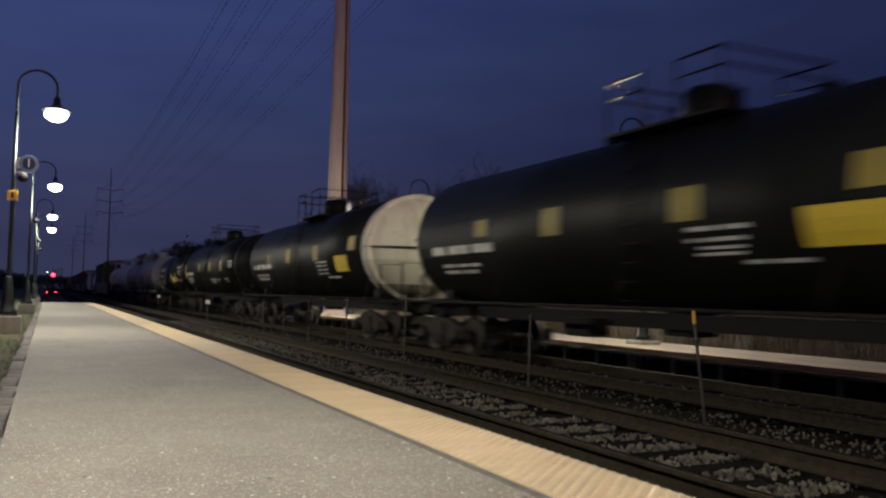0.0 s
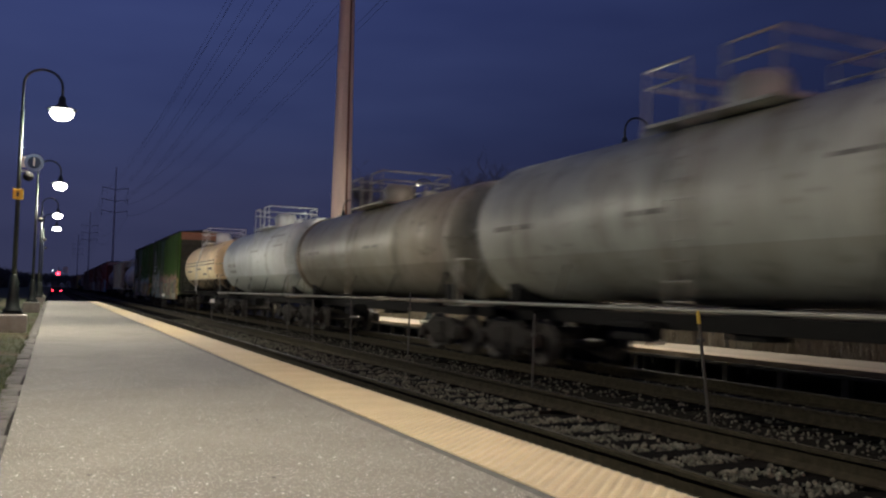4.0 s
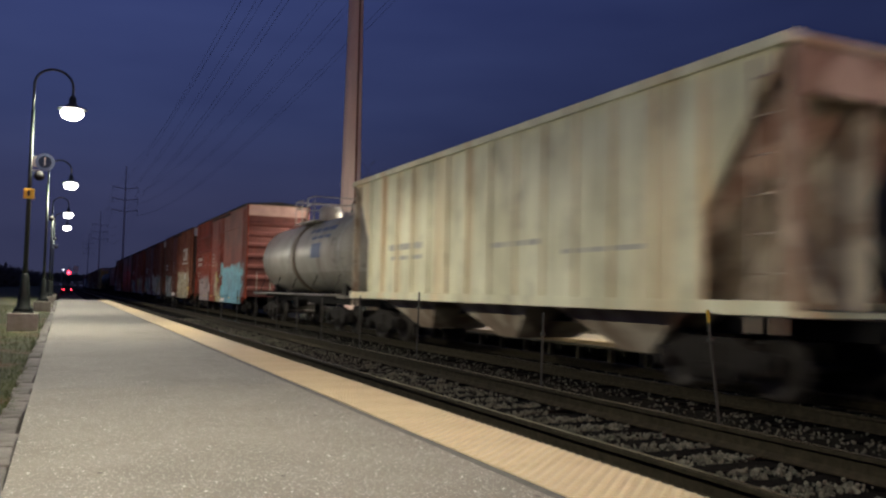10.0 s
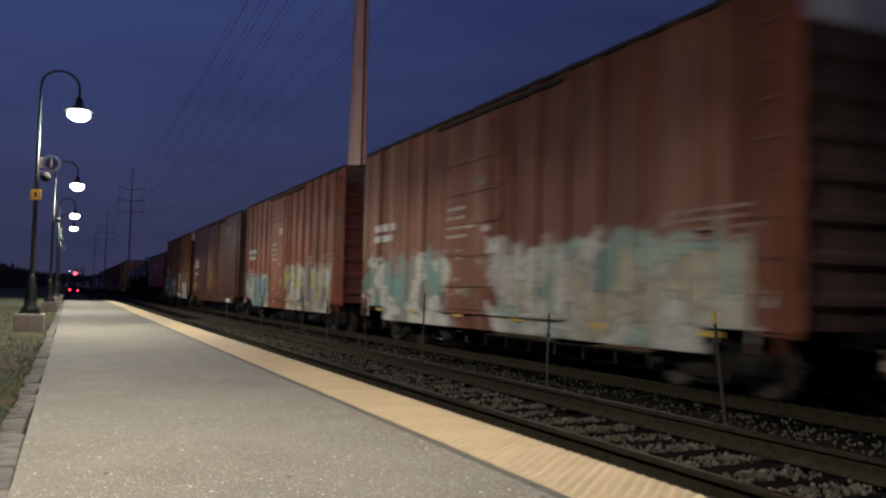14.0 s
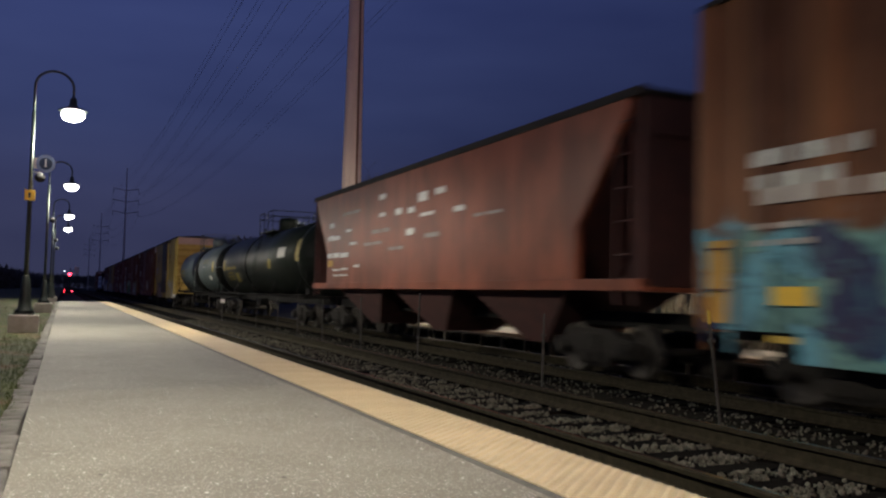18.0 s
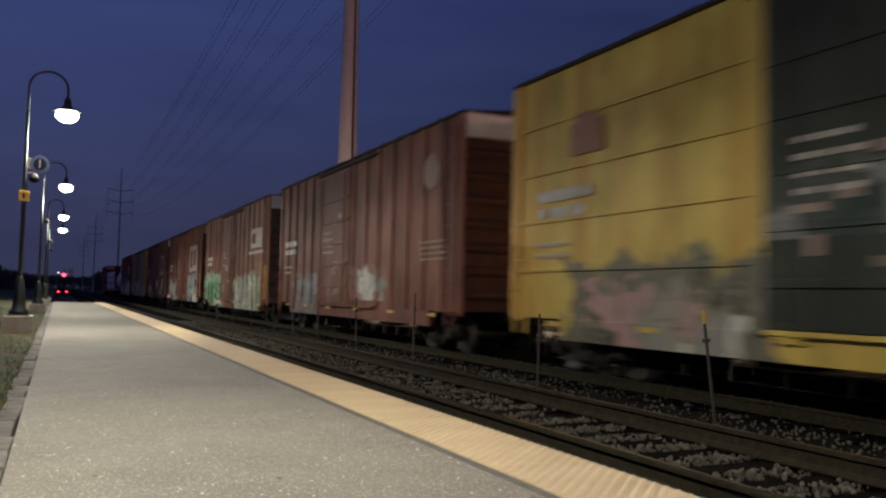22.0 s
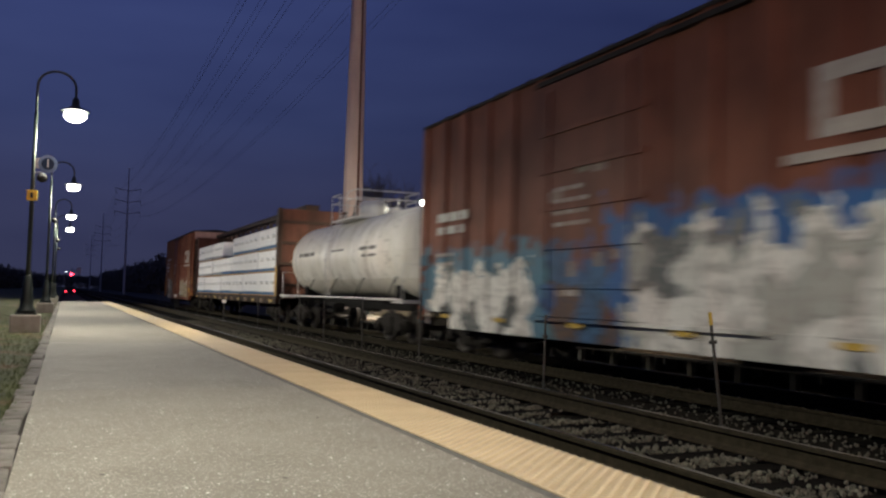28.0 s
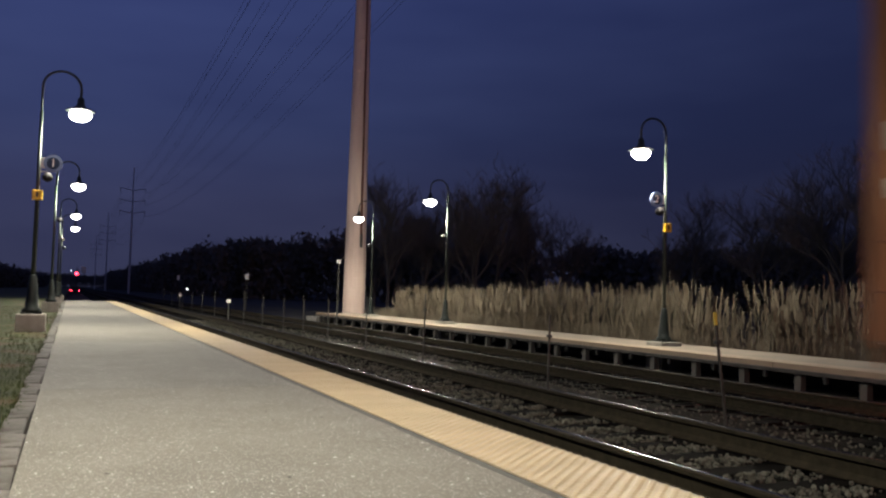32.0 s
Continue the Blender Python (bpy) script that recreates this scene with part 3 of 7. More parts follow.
def build_power_line():
    for i, (x, y) in enumerate(POLES):
        ob = thing("power_pole", pose(x, y, -0.6), "tall tapered steel power pole with cross arms", "power pole", "power poles")
        bm = bmesh.new()
        tube(bm, [(0, 0, 0), (0, 0, 15), (0, 0, 33)], [0.675, 0.500, 0.275] if i == 0 else [0.33, 0.24, 0.12], 12, smooth=False)
        part("shaft", bm, M_MONO if i == 0 else M_FARPOLE, ob)
        if i == 0:
            for z in (14.6, 16.4):
                bm = bmesh.new()
                q = 0.675 - 0.01167 * z + 0.012
                turned(bm, [(q - 0.01, z), (q + 0.006, z + 0.02), (q + 0.003, z + 0.20), (q - 0.012, z + 0.22)], seg=12)
                part("joint_collar", bm, M_MONO, ob)
            bm = bmesh.new()
            for k in range(60):
                z = 4.5 + 0.45 * k
                r = 0.675 - 0.0122 * z
                tube(bm, [(0.10, -r * 0.94, z), (0.10, -r * 0.96 - 0.16, z)], 0.014, 5)
            tube(bm, [(0.10, -0.66, 4.4), (0.10, -0.50, 15), (0.09, -0.29, 31)], [0.075, 0.065, 0.05], 6)
            part("step_bolts", bm, M_RUST, ob, "rusty climbing rail with step bolts")
            part("pole_number", bar(0.03, 0.17, -0.745, -0.68, 4.2, 5.0), M_DARKMARK, ob)
        for z in ARM_Z:
            bm = bmesh.new()
            tube(bm, [(-3.2, 0, z + 0.6), (0, 0, z), (3.2, 0, z + 0.6)], 0.11, 6)
            part("cross_arm", bm, M_FARPOLE, ob)
            for s in (-1, 1):
                bm = bmesh.new()
                tube(bm, [(s * 3.1, 0, z + 0.55), (s * 3.1, 0, z - 0.7)], 0.06, 6)
                part("insulator", bm, M_DARKMARK, ob)
    stations = [(16.0, -140.0)] + POLES
    for (xa, ya), (xb, yb) in zip(stations, stations[1:]):
        for z in ARM_Z + (32.4,):
            for s in ((-1, 1) if z < 32 else (0,)):
                for off in ((-0.2, 0.2) if z < 32 else (0.0,)):
                    bm = bmesh.new()
                    pts = []
                    for k in range(13):
                        u = k / 12
                        sag = 3.4 * 4 * u * (1 - u)
                        pts.append((xa + (xb - xa) * u + s * 3.1 + off, ya + (yb - ya) * u, z - 1.3 - sag + (0.6 if z > 32 else 0)))
                    tube(bm, pts, 0.013, 4, caps=False)
                    tagged(new("power_line", mesh_of("power_line", bm, M_DARKMARK)), "thin dark overhead power line", "cable", "overhead power lines")


M_FARPOLE = mat("dull_steel", (0.60, 0.57, 0.56), (0.50, 0.47, 0.46), 2, 0.8)
M_RUST = mat("rust", (0.17, 0.075, 0.055), (0.10, 0.045, 0.034), 12, 0.85)


# ---- fence posts between the tracks, small signs, signals ----
def build_lineside():
    rnd = random.Random(2)
    shape = bmesh.new()
    box(shape, -0.014, 0.014, -0.012, 0.012, -0.45, 1.20, 0.004)
    box(shape, -0.035, 0.035, -0.03, 0.03, 0.85, 0.89, 0.004)
    me = mesh_of("post", shape, M_POST)
    cap = mesh_of("cap", bar(-0.0165, 0.0165, -0.0145, 0.0145, 1.06, 1.206, 0.005), M_POSTCAP)
    for i, y in enumerate([3.6, 7.45, 11.3, 16.3, 20.0, 23.4, 26.2, 28.9, 32.4, 36.2, 44.0, 48.5, 53.0, 57.5, 64.0, 70.0]):
        tilt = 8.0 if i == 1 else rnd.uniform(-1.2, 1.2)
        h = -0.03 if i == 1 else 0.10 if i == 3 else -0.18 if i in (2,) else rnd.uniform(-0.2, 0.05)
        ob = thing("fence_post", pose(6.75, y, -0.35 + h, 0, -tilt, 0), "thin dark steel fence post in the ballast between tracks", "fence post", "fence posts between the tracks")
        put("post", me, ob)
        if i == 1:
            put("cap", cap, ob, None, "yellow painted post top")
    for x, y, z, w, h in ((6.75, 40.0, 0.42, 0.21, 0.17), (6.75, 59.0, 0.50, 0.18, 0.18), (11.5, 61.0, 1.92, 0.26, 0.42), (11.5, 103.0, 2.2, 0.30, 0.55)):
        ob = thing("trackside_sign", pose(x, y, 0), "small white trackside marker plate on a thin post", "sign", "trackside signs")
        part("plate", bar(-w / 2, w / 2, -0.01, 0.01, z - h / 2, z + h / 2, 0.004), M_WHITE, ob)
        part("post", bar(-0.03, 0.03, 0.012, 0.06, -0.75, z + h / 2, 0.004), M_POST, ob)
    ob = thing("marker_post", pose(11.45, 38.3, -0.75), "slim post with a white cap at the platform end", "post")
    part("post", bar(-0.035, 0.035, -0.035, 0.035, 0, 3.1, 0.006), M_POST, ob)
    part("cap", bar(-0.09, 0.09, -0.09, 0.09, 3.02, 3.22, 0.02), M_WHITE, ob, "white post cap")
    # level crossing in the distance
    ob = thing("crossing_signal", pose(0.9, 150.0, -0.6), "distant crossing signal with glowing red lamps", "signal")
    part("mast", bar(-0.06, 0.06, -0.06, 0.06, 0, 4.6, 0.01), M_POST, ob)
    bm = bmesh.new()
    turned(bm, [(0.26, -0.10), (0.26, -0.05)], axis="Y", seg=16, at=(-0.05, 0, 3.55))
    part("red_lamp", bm, M_REDLIGHT, ob, "glowing red lamp")
    part("plate", bar(0.62, 1.35, -0.03, 0.03, 3.6, 4.7), M_WHITE, ob)
    part("arm", bar(-0.1, 1.2, -0.02, 0.02, 4.1, 4.2), M_POST, ob)
    ob = thing("distant_car", pose(0.75, 156, -0.6), "distant dark car with lit tail lamps", "car")
    part("body", bar(-0.85, 0.85, 0, 4.2, 0.3, 0.95, 0.12), M_DARKMARK, ob)
    part("cabin", bar(-0.75, 0.75, 0.7, 3.0, 0.93, 1.5, 0.18), M_DARKMARK, ob)
    for s in (-1, 1):
        part("tail_lamp", bar(s * 0.62 - 0.12, s * 0.62 + 0.12, -0.02, 0.02, 0.72, 0.86), M_REDLIGHT, ob)
        for yy in (0.8, 3.3):
            bm = bmesh.new()
            turned(bm, [(0.31, -0.1), (0.31, 0.1)], axis="X", seg=16, at=(s * 0.75, yy, 0.31))
            part("wheel", bm, M_BLACK, ob)
    for x, y, z, r in ((28.5, 165, 3.3, 0.13), (49, 158, 5.4, 0.16), (86, 118, 6.2, 0.30), (60, 108, 4.6, 0.1), (20.7, 170, 0.9, 0.12), (0.0, 165, 3.6, 0.08)):
        ob = thing("distant_lamp", pose(x, y, -0.6), "tiny lit lamp on a pole far behind the trees", "lamp", "distant lamps")
        bm = bmesh.new()
        turned(bm, [(r * 0.3, -r), (r, -r * 0.4), (r, r * 0.4), (r * 0.3, r)], seg=10, at=(0, 0, z + 0.6))
        part("lens", bm, M_SPARK, ob)
        part("pole", bar(-0.05, 0.05, 0.32, 0.42, 0, z + 0.7, 0.01), M_POST, ob)


# ---- plants ----
M_REED = mat("dry_reed", (0.1482, 0.1209, 0.0819), (0.078, 0.06396, 0.0429), 2, 0.9)
M_TWIG = mat("bare_twig", (0.1265, 0.1121, 0.0949), (0.0805, 0.07185, 0.06035), 2, 0.9)
M_WOODS = mat("dark_thicket", (0.1701, 0.1531, 0.1318), (0.09358, 0.08505, 0.07228), 0.6, 0.95)


def build_reeds():
    rnd = random.Random(21)
    vs, fs = [], []

    def blade(p, q, w, a):
        k = len(vs)
        dx, dy = w * math.cos(a), w * math.sin(a)
        vs.extend([(p[0] - dx, p[1] - dy, p[2]), (p[0] + dx, p[1] + dy, p[2]), (q[0] + dx * 0.4, q[1] + dy * 0.4, q[2]), (q[0] - dx * 0.4, q[1] - dy * 0.4, q[2])])
        fs.append((k, k + 1, k + 2, k + 3))
    for i in range(8000):
        y = 2 + 39 * rnd.random()
        x = 15.0 + 2.8 * rnd.random() ** 1.4
        clump = noise.noise((x * 0.9, y * 0.55, 1.0))
        if clump < (-0.08 if y > 19 else 0.06) and rnd.random() < (0.75 if y > 19 else 0.93):
            continue
        h = (1.35 + 0.65 * clump + rnd.uniform(-0.35, 0.45)) * (1.0 if rnd.random() < 0.6 else 0.7)
        lx, ly = rnd.gauss(0, 0.10), rnd.gauss(0, 0.10)
        p, q = (x, y, -0.6), (x + lx, y + ly, -0.6 + h)
        a = rnd.uniform(0, 3.14)
        blade(p, q, 0.012, a)
        blade((q[0], q[1], q[2] - 0.30), (q[0] + lx * 0.5, q[1] + ly * 0.5, q[2] + 0.12), 0.028, a + 0.6)
        for s in range(2):
            z0 = -0.6 + h * rnd.uniform(0.25, 0.8)
            u = (z0 + 0.6) / h
            b = rnd.uniform(0, 6.28)
            blade((x + lx * u, y + ly * u, z0), (x + lx * u + 0.28 * math.cos(b), y + ly * u + 0.28 * math.sin(b), z0 + rnd.uniform(-0.1, 0.3)), 0.014, b + 1.57)
    for i in range(9000):
        y, x = 1 + 42 * rnd.random(), 14.4 + 1.3 * rnd.random()
        h, a = rnd.uniform(0.2, 0.75), rnd.uniform(0, 3.14)
        blade((x, y, -0.6), (x + rnd.gauss(0, 0.15), y + rnd.gauss(0, 0.15), -0.45 + h), 0.009, a)
    me = bpy.data.meshes.new("reeds")
    me.from_pydata(vs, [], fs)
    me.materials.append(M_REED)
    tagged(new("reeds", me), "tall dry pale reeds behind the far platform", "reeds", kind="stuff")


def tree_meshes(seed, height):
    """Trunk and bare crown of one leafless tree."""
    rnd = random.Random(seed)
    trunk, crown = bmesh.new(), bmesh.new()

    def grow(p, d, length, r, depth):
        pts, q, way = [p], p.copy(), d.copy()
        for k in range(3):
            way = (way + Vector((rnd.gauss(0, 0.12), rnd.gauss(0, 0.12), rnd.gauss(0.04, 0.06)))).normalized()
            q = q + way * (length / 3)
            pts.append(q.copy())
        tube(trunk if depth == 0 else crown, pts, [r, r * 0.88, r * 0.76, r * 0.62], 6 if depth < 2 else 3, caps=False, smooth=False)
        if depth >= 5:
            return
        for k in range((8, 6, 5, 4, 3)[depth]):
            u = rnd.uniform(0.35, 1.0)
            at = pts[min(3, int(u * 3))].lerp(pts[min(3, int(u * 3) + 1)], (u * 3) % 1)
            side = Vector((rnd.gauss(0, 1), rnd.gauss(0, 1), rnd.uniform(-0.1, 0.7))).normalized()
            grow(at, (way * 0.75 + side * 0.75).normalized(), length * rnd.uniform(0.5, 0.74), r * 0.55, depth + 1)
    grow(Vector((0, 0, 0)), Vector((0, 0, 1)), height * 0.52, height * 0.012, 0)
    return mesh_of("trunk", trunk, M_TWIG), mesh_of("crown", crown, M_TWIG)


def build_trees():
    kinds = [tree_meshes(40 + i, 13.0) for i in range(4)]
    rnd = random.Random(6)
    spots = [(38, 80), (33, 74), (43, 88), (36, 92), (29, 70), (47, 76), (24, 66), (52, 62), (55, 50), (46, 40), (44, 33), (48, 27), (40, 24), (52, 36), (58, 44), (38, 19), (60, 58), (50, 22), (31, 82), (40, 70), (45, 96), (34, 66), (27, 78), (49, 86), (56, 40), (52, 28), (46, 22), (62, 50), (42, 28), (54, 32), (30, 62), (37, 100), (48, 48), (60, 36), (65, 44), (58, 28)]
    for i, (x, y) in enumerate(spots):
        tk, cr = kinds[i % 4]
        s = rnd.uniform(0.66, 0.94)
        ob = thing("bare_tree", Matrix.Translation((x, y, -0.6)) @ pose(0, 0, 0, 0, 0, rnd.uniform(0, 360)), "leafless dark tree behind the reeds", "tree", "bare trees")
        for nm, me in (("trunk", tk), ("crown", cr)):
            o = put(nm, me, ob)
            o.scale = (s, s, s)


def build_woods():
    """The dark wood in the distance: many small twiggy clumps along one line."""
    rnd = np.random.RandomState(9)
    line = [(21, 620, 11), (22, 375, 10), (22, 240, 9.8), (24, 150, 11), (41, 137, 11.5), (72, 122, 10), (84, 80, 9), (82, 30, 9), (78, -10, 9)]
    left = [(-14, 620, 9), (-16, 300, 7), (-22, 160, 6), (-50, 130, 6), (-90, 100, 7)]
    pts = []
    for path, dens in ((line, 30), (left, 14), ([(-60, 905, 14), (70, 905, 14)], 20)):
        for (xa, ya, ha), (xb, yb, hb) in zip(path, path[1:]):
            n = int(math.hypot(xb - xa, yb - ya) * dens)
            u = rnd.rand(n)
            dep = rnd.rand(n) * 14
            dx, dy = xb - xa, yb - ya
            s = math.hypot(dx, dy)
            nx, ny = -dy / s, dx / s
            if nx * (xa + xb) + ny * (ya + yb) < 0:
                nx, ny = -nx, -ny
            x, y = xa + dx * u + nx * dep, ya + dy * u + ny * dep
            top = np.array([(ha + (hb - ha) * a) * (0.86 + 0.22 * noise.noise((p * 0.11, q * 0.11, 3.0)) + 0.10 * noise.noise((p * 0.4, q * 0.4, 7.0))) for a, p, q in zip(u, x, y)])
            z = -0.6 + top * rnd.rand(n) ** 0.6
            pts.append(np.stack([x, y, z], -1))
    c = np.concatenate(pts)
    n = len(c)
    k = 18
    c = np.repeat(c, k, 0)
    v = c[:, None] + rnd.normal(0, 1, (n * k, 3, 3)) * np.array([0.34, 0.34, 0.40]) + rnd.normal(0, 0.6, (n * k, 1, 3))
    v[:, :, 2] = np.maximum(v[:, :, 2], -0.7)
    me = bpy.data.meshes.new("far_woods")
    me.from_pydata(v.reshape(-1, 3).tolist(), [], np.arange(n * k * 3).reshape(-1, 3).tolist())
    me.materials.append(M_WOODS)
    tagged(new("far_woods", me), "dark leafless wood on the skyline", "trees", kind="stuff")


# ---- the freight train ----
M_TRUCK = mat("truck_cast_steel", (0.030, 0.026, 0.022), (0.016, 0.014, 0.012), 9, 0.85, bump=0.3, spec=0.15)
M_WHEEL = mat("wheel_steel", (0.05, 0.043, 0.036), (0.028, 0.024, 0.02), 9, 0.6, metal=0.3, spec=0.2)
M_UNDER = mat("underframe_black", (0.016, 0.015, 0.014), (0.010, 0.0095, 0.009), 6, 0.85, spec=0.1)
M_ROOF = mat("dull_roof", (0.035, 0.031, 0.028), (0.02, 0.018, 0.017), 3, 0.8, spec=0.15)
M_BARWHITE = mat("stencil_white", (0.50, 0.50, 0.46), (0.26, 0.26, 0.24), 7, 0.6)
M_BARYELLOW = mat("stencil_yellow", (0.24, 0.186, 0.0216), (0.18, 0.138, 0.0168), 7, 0.6)
M_TANKYELLOW = mat("placard_yellow", (0.552, 0.396, 0.024), (0.444, 0.312, 0.024), 8, 0.55)
M_BARDARK = mat("stencil_dark", (0.17, 0.16, 0.14), (0.09, 0.085, 0.075), 7, 0.6)
M_BARBLUE = mat("stencil_blue", (0.08, 0.12, 0.22), (0.06, 0.09, 0.17), 7, 0.6)
M_BARRED = mat("stencil_red", (0.45, 0.08, 0.05), (0.34, 0.06, 0.04), 7, 0.6)
M_REFLECT = mat("reflector_yellow", (0.52, 0.35, 0.05), (0.42, 0.28, 0.05), 9, 0.35)


def spray(name, base, base2, patches, rough=0.6, streak=None, spec=0.09):
    """Painted car side. patches: (y0, y1, top, bottom, colours, seed) are sprayed areas in the car's own metres, with a rim colour if one is added."""
    base, base2 = (tuple(k * v for v, k in zip(c, (1.05, 1.05, 0.97))) for c in (base, base2))
    m, n, l = clear_mat(name)
    out, bs = n.new("ShaderNodeOutputMaterial"), n.new("ShaderNodeBsdfPrincipled")
    co, sep = n.new("ShaderNodeTexCoord"), n.new("ShaderNodeSeparateXYZ")
    l.new(co.outputs["Object"], sep.inputs[0])

    def math_node(op, a, b=None, clamp=False):
        k = n.new("ShaderNodeMath")
        k.operation, k.use_clamp = op, clamp
        for i, v in enumerate((a, b)):
            if v is None:
                continue
            if isinstance(v, (int, float)):
                k.inputs[i].default_value = v
            else:
                l.new(v, k.inputs[i])
        return k.outputs[0]

    def noise_node(scale, detail, stretch):
        mp, t = n.new("ShaderNodeMapping"), n.new("ShaderNodeTexNoise")
        mp.inputs["Scale"].default_value = stretch
        t.inputs["Scale"].default_value, t.inputs["Detail"].default_value = scale, detail
        l.new(co.outputs["Object"], mp.inputs[0])
        l.new(mp.outputs[0], t.inputs["Vector"])
        return t
    big, run = noise_node(0.8, 5, (1, 1, 1)), noise_node(2.4, 4, (1, 1, 0.10))
    s = math_node("ADD", math_node("MULTIPLY", big.outputs["Fac"], 0.5), math_node("MULTIPLY", run.outputs["Fac"], 0.5))
    ramp = n.new("ShaderNodeValToRGB")
    ramp.color_ramp.elements[0].position, ramp.color_ramp.elements[1].position = 0.40, 0.60
    ramp.color_ramp.elements[0].color, ramp.color_ramp.elements[1].color = lin(tuple(v * 0.88 for v in base2)), lin(tuple(v * 1.06 for v in base))
    l.new(s, ramp.inputs[0])
    col = ramp.outputs[0]
    # scuffs and rust blooms, a hand to an arm across
    worn, wr, wm = noise_node(2.0, 8, (1, 0.8, 0.55)), n.new("ShaderNodeValToRGB"), n.new("ShaderNodeMixRGB")
    wr.color_ramp.elements[0].position, wr.color_ramp.elements[1].position = 0.54, 0.66
    l.new(worn.outputs["Fac"], wr.inputs[0])
    l.new(math_node("MULTIPLY", wr.outputs[0], 0.45), wm.inputs[0])
    l.new(col, wm.inputs[1])
    wm.inputs[2].default_value = lin(tuple(0.55 * v + d for v, d in zip(base2, (0.012, 0.006, 0.002))))
    col = wm.outputs[0]
    if streak:
        r2, mx = n.new("ShaderNodeValToRGB"), n.new("ShaderNodeMixRGB")
        st = noise_node(1.1, 5, (1, 1.6, 0.07))
        r2.color_ramp.elements[0].position, r2.color_ramp.elements[1].position = 0.50, 0.70
        l.new(st.outputs["Fac"], r2.inputs[0])
        l.new(math_node("MULTIPLY", r2.outputs[0], 0.75), mx.inputs[0])
        l.new(col, mx.inputs[1])
        mx.inputs[2].default_value = lin(streak)
        col = mx.outputs[0]
    for y0, y1, top, bottom, colours, seed, *halo in patches:
        mp = n.new("ShaderNodeMapping")
        mp.inputs["Location"].default_value = (0, seed * 3.7, seed * 1.3)
        mp.inputs["Scale"].default_value = (0, 1, 0.9)
        l.new(co.outputs["Object"], mp.inputs[0])
        warp, wob = n.new("ShaderNodeTexNoise"), n.new("ShaderNodeVectorMath")
        warp.inputs["Scale"].default_value, warp.inputs["Detail"].default_value = 2.2, 2
        l.new(mp.outputs[0], warp.inputs["Vector"])
        wob.operation = "MULTIPLY_ADD"
        wob.inputs[1].default_value = (0.0, 0.9, 0.9)
        l.new(warp.outputs["Color"], wob.inputs[0])
        l.new(mp.outputs[0], wob.inputs[2])
        vor, edge = n.new("ShaderNodeTexVoronoi"), n.new("ShaderNodeTexVoronoi")
        edge.feature = "DISTANCE_TO_EDGE"
        for v in (vor, edge):
            v.inputs["Scale"].default_value = 1.55
            l.new(wob.outputs[0], v.inputs["Vector"])
        sc = n.new("ShaderNodeSeparateColor")
        l.new(vor.outputs["Color"], sc.inputs[0])
        pal = n.new("ShaderNodeValToRGB")
        pal.color_ramp.interpolation = "CONSTANT"
        els = pal.color_ramp.elements
        while len(els) < len(colours):
            els.new(0.5)
        for i, c in enumerate(colours):
            els[i].position, els[i].color = i / len(colours), lin(tuple(0.86 * v for v in c))
        l.new(sc.outputs[0], pal.inputs[0])
        dark = n.new("ShaderNodeMixRGB")
        ln = math_node("LESS_THAN", edge.outputs["Distance"], 0.035)
        l.new(math_node("MULTIPLY", ln, 0.45), dark.inputs[0])
        l.new(pal.outputs[0], dark.inputs[1])
        dark.inputs[2].default_value = lin(tuple(v * 0.22 for v in colours[-1]))
        scrib = n.new("ShaderNodeTexNoise")
        scrib.inputs["Scale"].default_value, scrib.inputs["Detail"].default_value = 3.2, 1.0
        l.new(wob.outputs[0], scrib.inputs["Vector"])
        thin = math_node("LESS_THAN", math_node("ABSOLUTE", math_node("SUBTRACT", scrib.outputs["Fac"], 0.5)), 0.030)
        pale = n.new("ShaderNodeMixRGB")
        l.new(math_node("MULTIPLY", thin, 0.58), pale.inputs[0])
        l.new(dark.outputs[0], pale.inputs[1])
        pale.inputs[2].default_value = lin(tuple(v * 0.35 for v in colours[0]))
        dark = pale
        w = math_node("MULTIPLY", math_node("SUBTRACT", warp.outputs["Fac"], 0.5), 1.6)
        ya = math_node("ADD", sep.outputs["Y"], w)
        za = math_node("ADD", sep.outputs["Z"], math_node("MULTIPLY", w, 0.9))
        inside = math_node("MULTIPLY", math_node("MULTIPLY", math_node("GREATER_THAN", ya, y0), math_node("LESS_THAN", ya, y1)), math_node("MULTIPLY", math_node("MULTIPLY", math_node("SUBTRACT", top, za), 5.0, True), math_node("GREATER_THAN", sep.outputs["Z"], bottom)))
        if halo:
            core = math_node("MULTIPLY", math_node("MULTIPLY", math_node("GREATER_THAN", ya, y0 + 0.45), math_node("LESS_THAN", ya, y1 - 0.45)), math_node("LESS_THAN", math_node("ADD", za, math_node("MULTIPLY", math_node("SUBTRACT", scrib.outputs["Fac"], 0.5), 1.2)), top - 0.45))
            rim = n.new("ShaderNodeMixRGB")
            l.new(core, rim.inputs[0])
            rim.inputs[1].default_value = lin(halo[0])
            l.new(dark.outputs[0], rim.inputs[2])
            dark = rim
        fade = noise_node(6, 4, (1, 1, 0.5))
        inside = math_node("MULTIPLY", inside, math_node("ADD", math_node("MULTIPLY", fade.outputs["Fac"], 0.5), 0.62, True), True)
        mx = n.new("ShaderNodeMixRGB")
        l.new(inside, mx.inputs[0])
        l.new(col, mx.inputs[1])
        l.new(dark.outputs[0], mx.inputs[2])
        col = mx.outputs[0]
    l.new(col, bs.inputs["Base Color"])
    bs.inputs["Roughness"].default_value = rough * 0.8
    bs.inputs["Specular IOR Level"].default_value = spec
    fine = noise_node(18, 3, (1, 1, 0.4))
    bp = n.new("ShaderNodeBump")
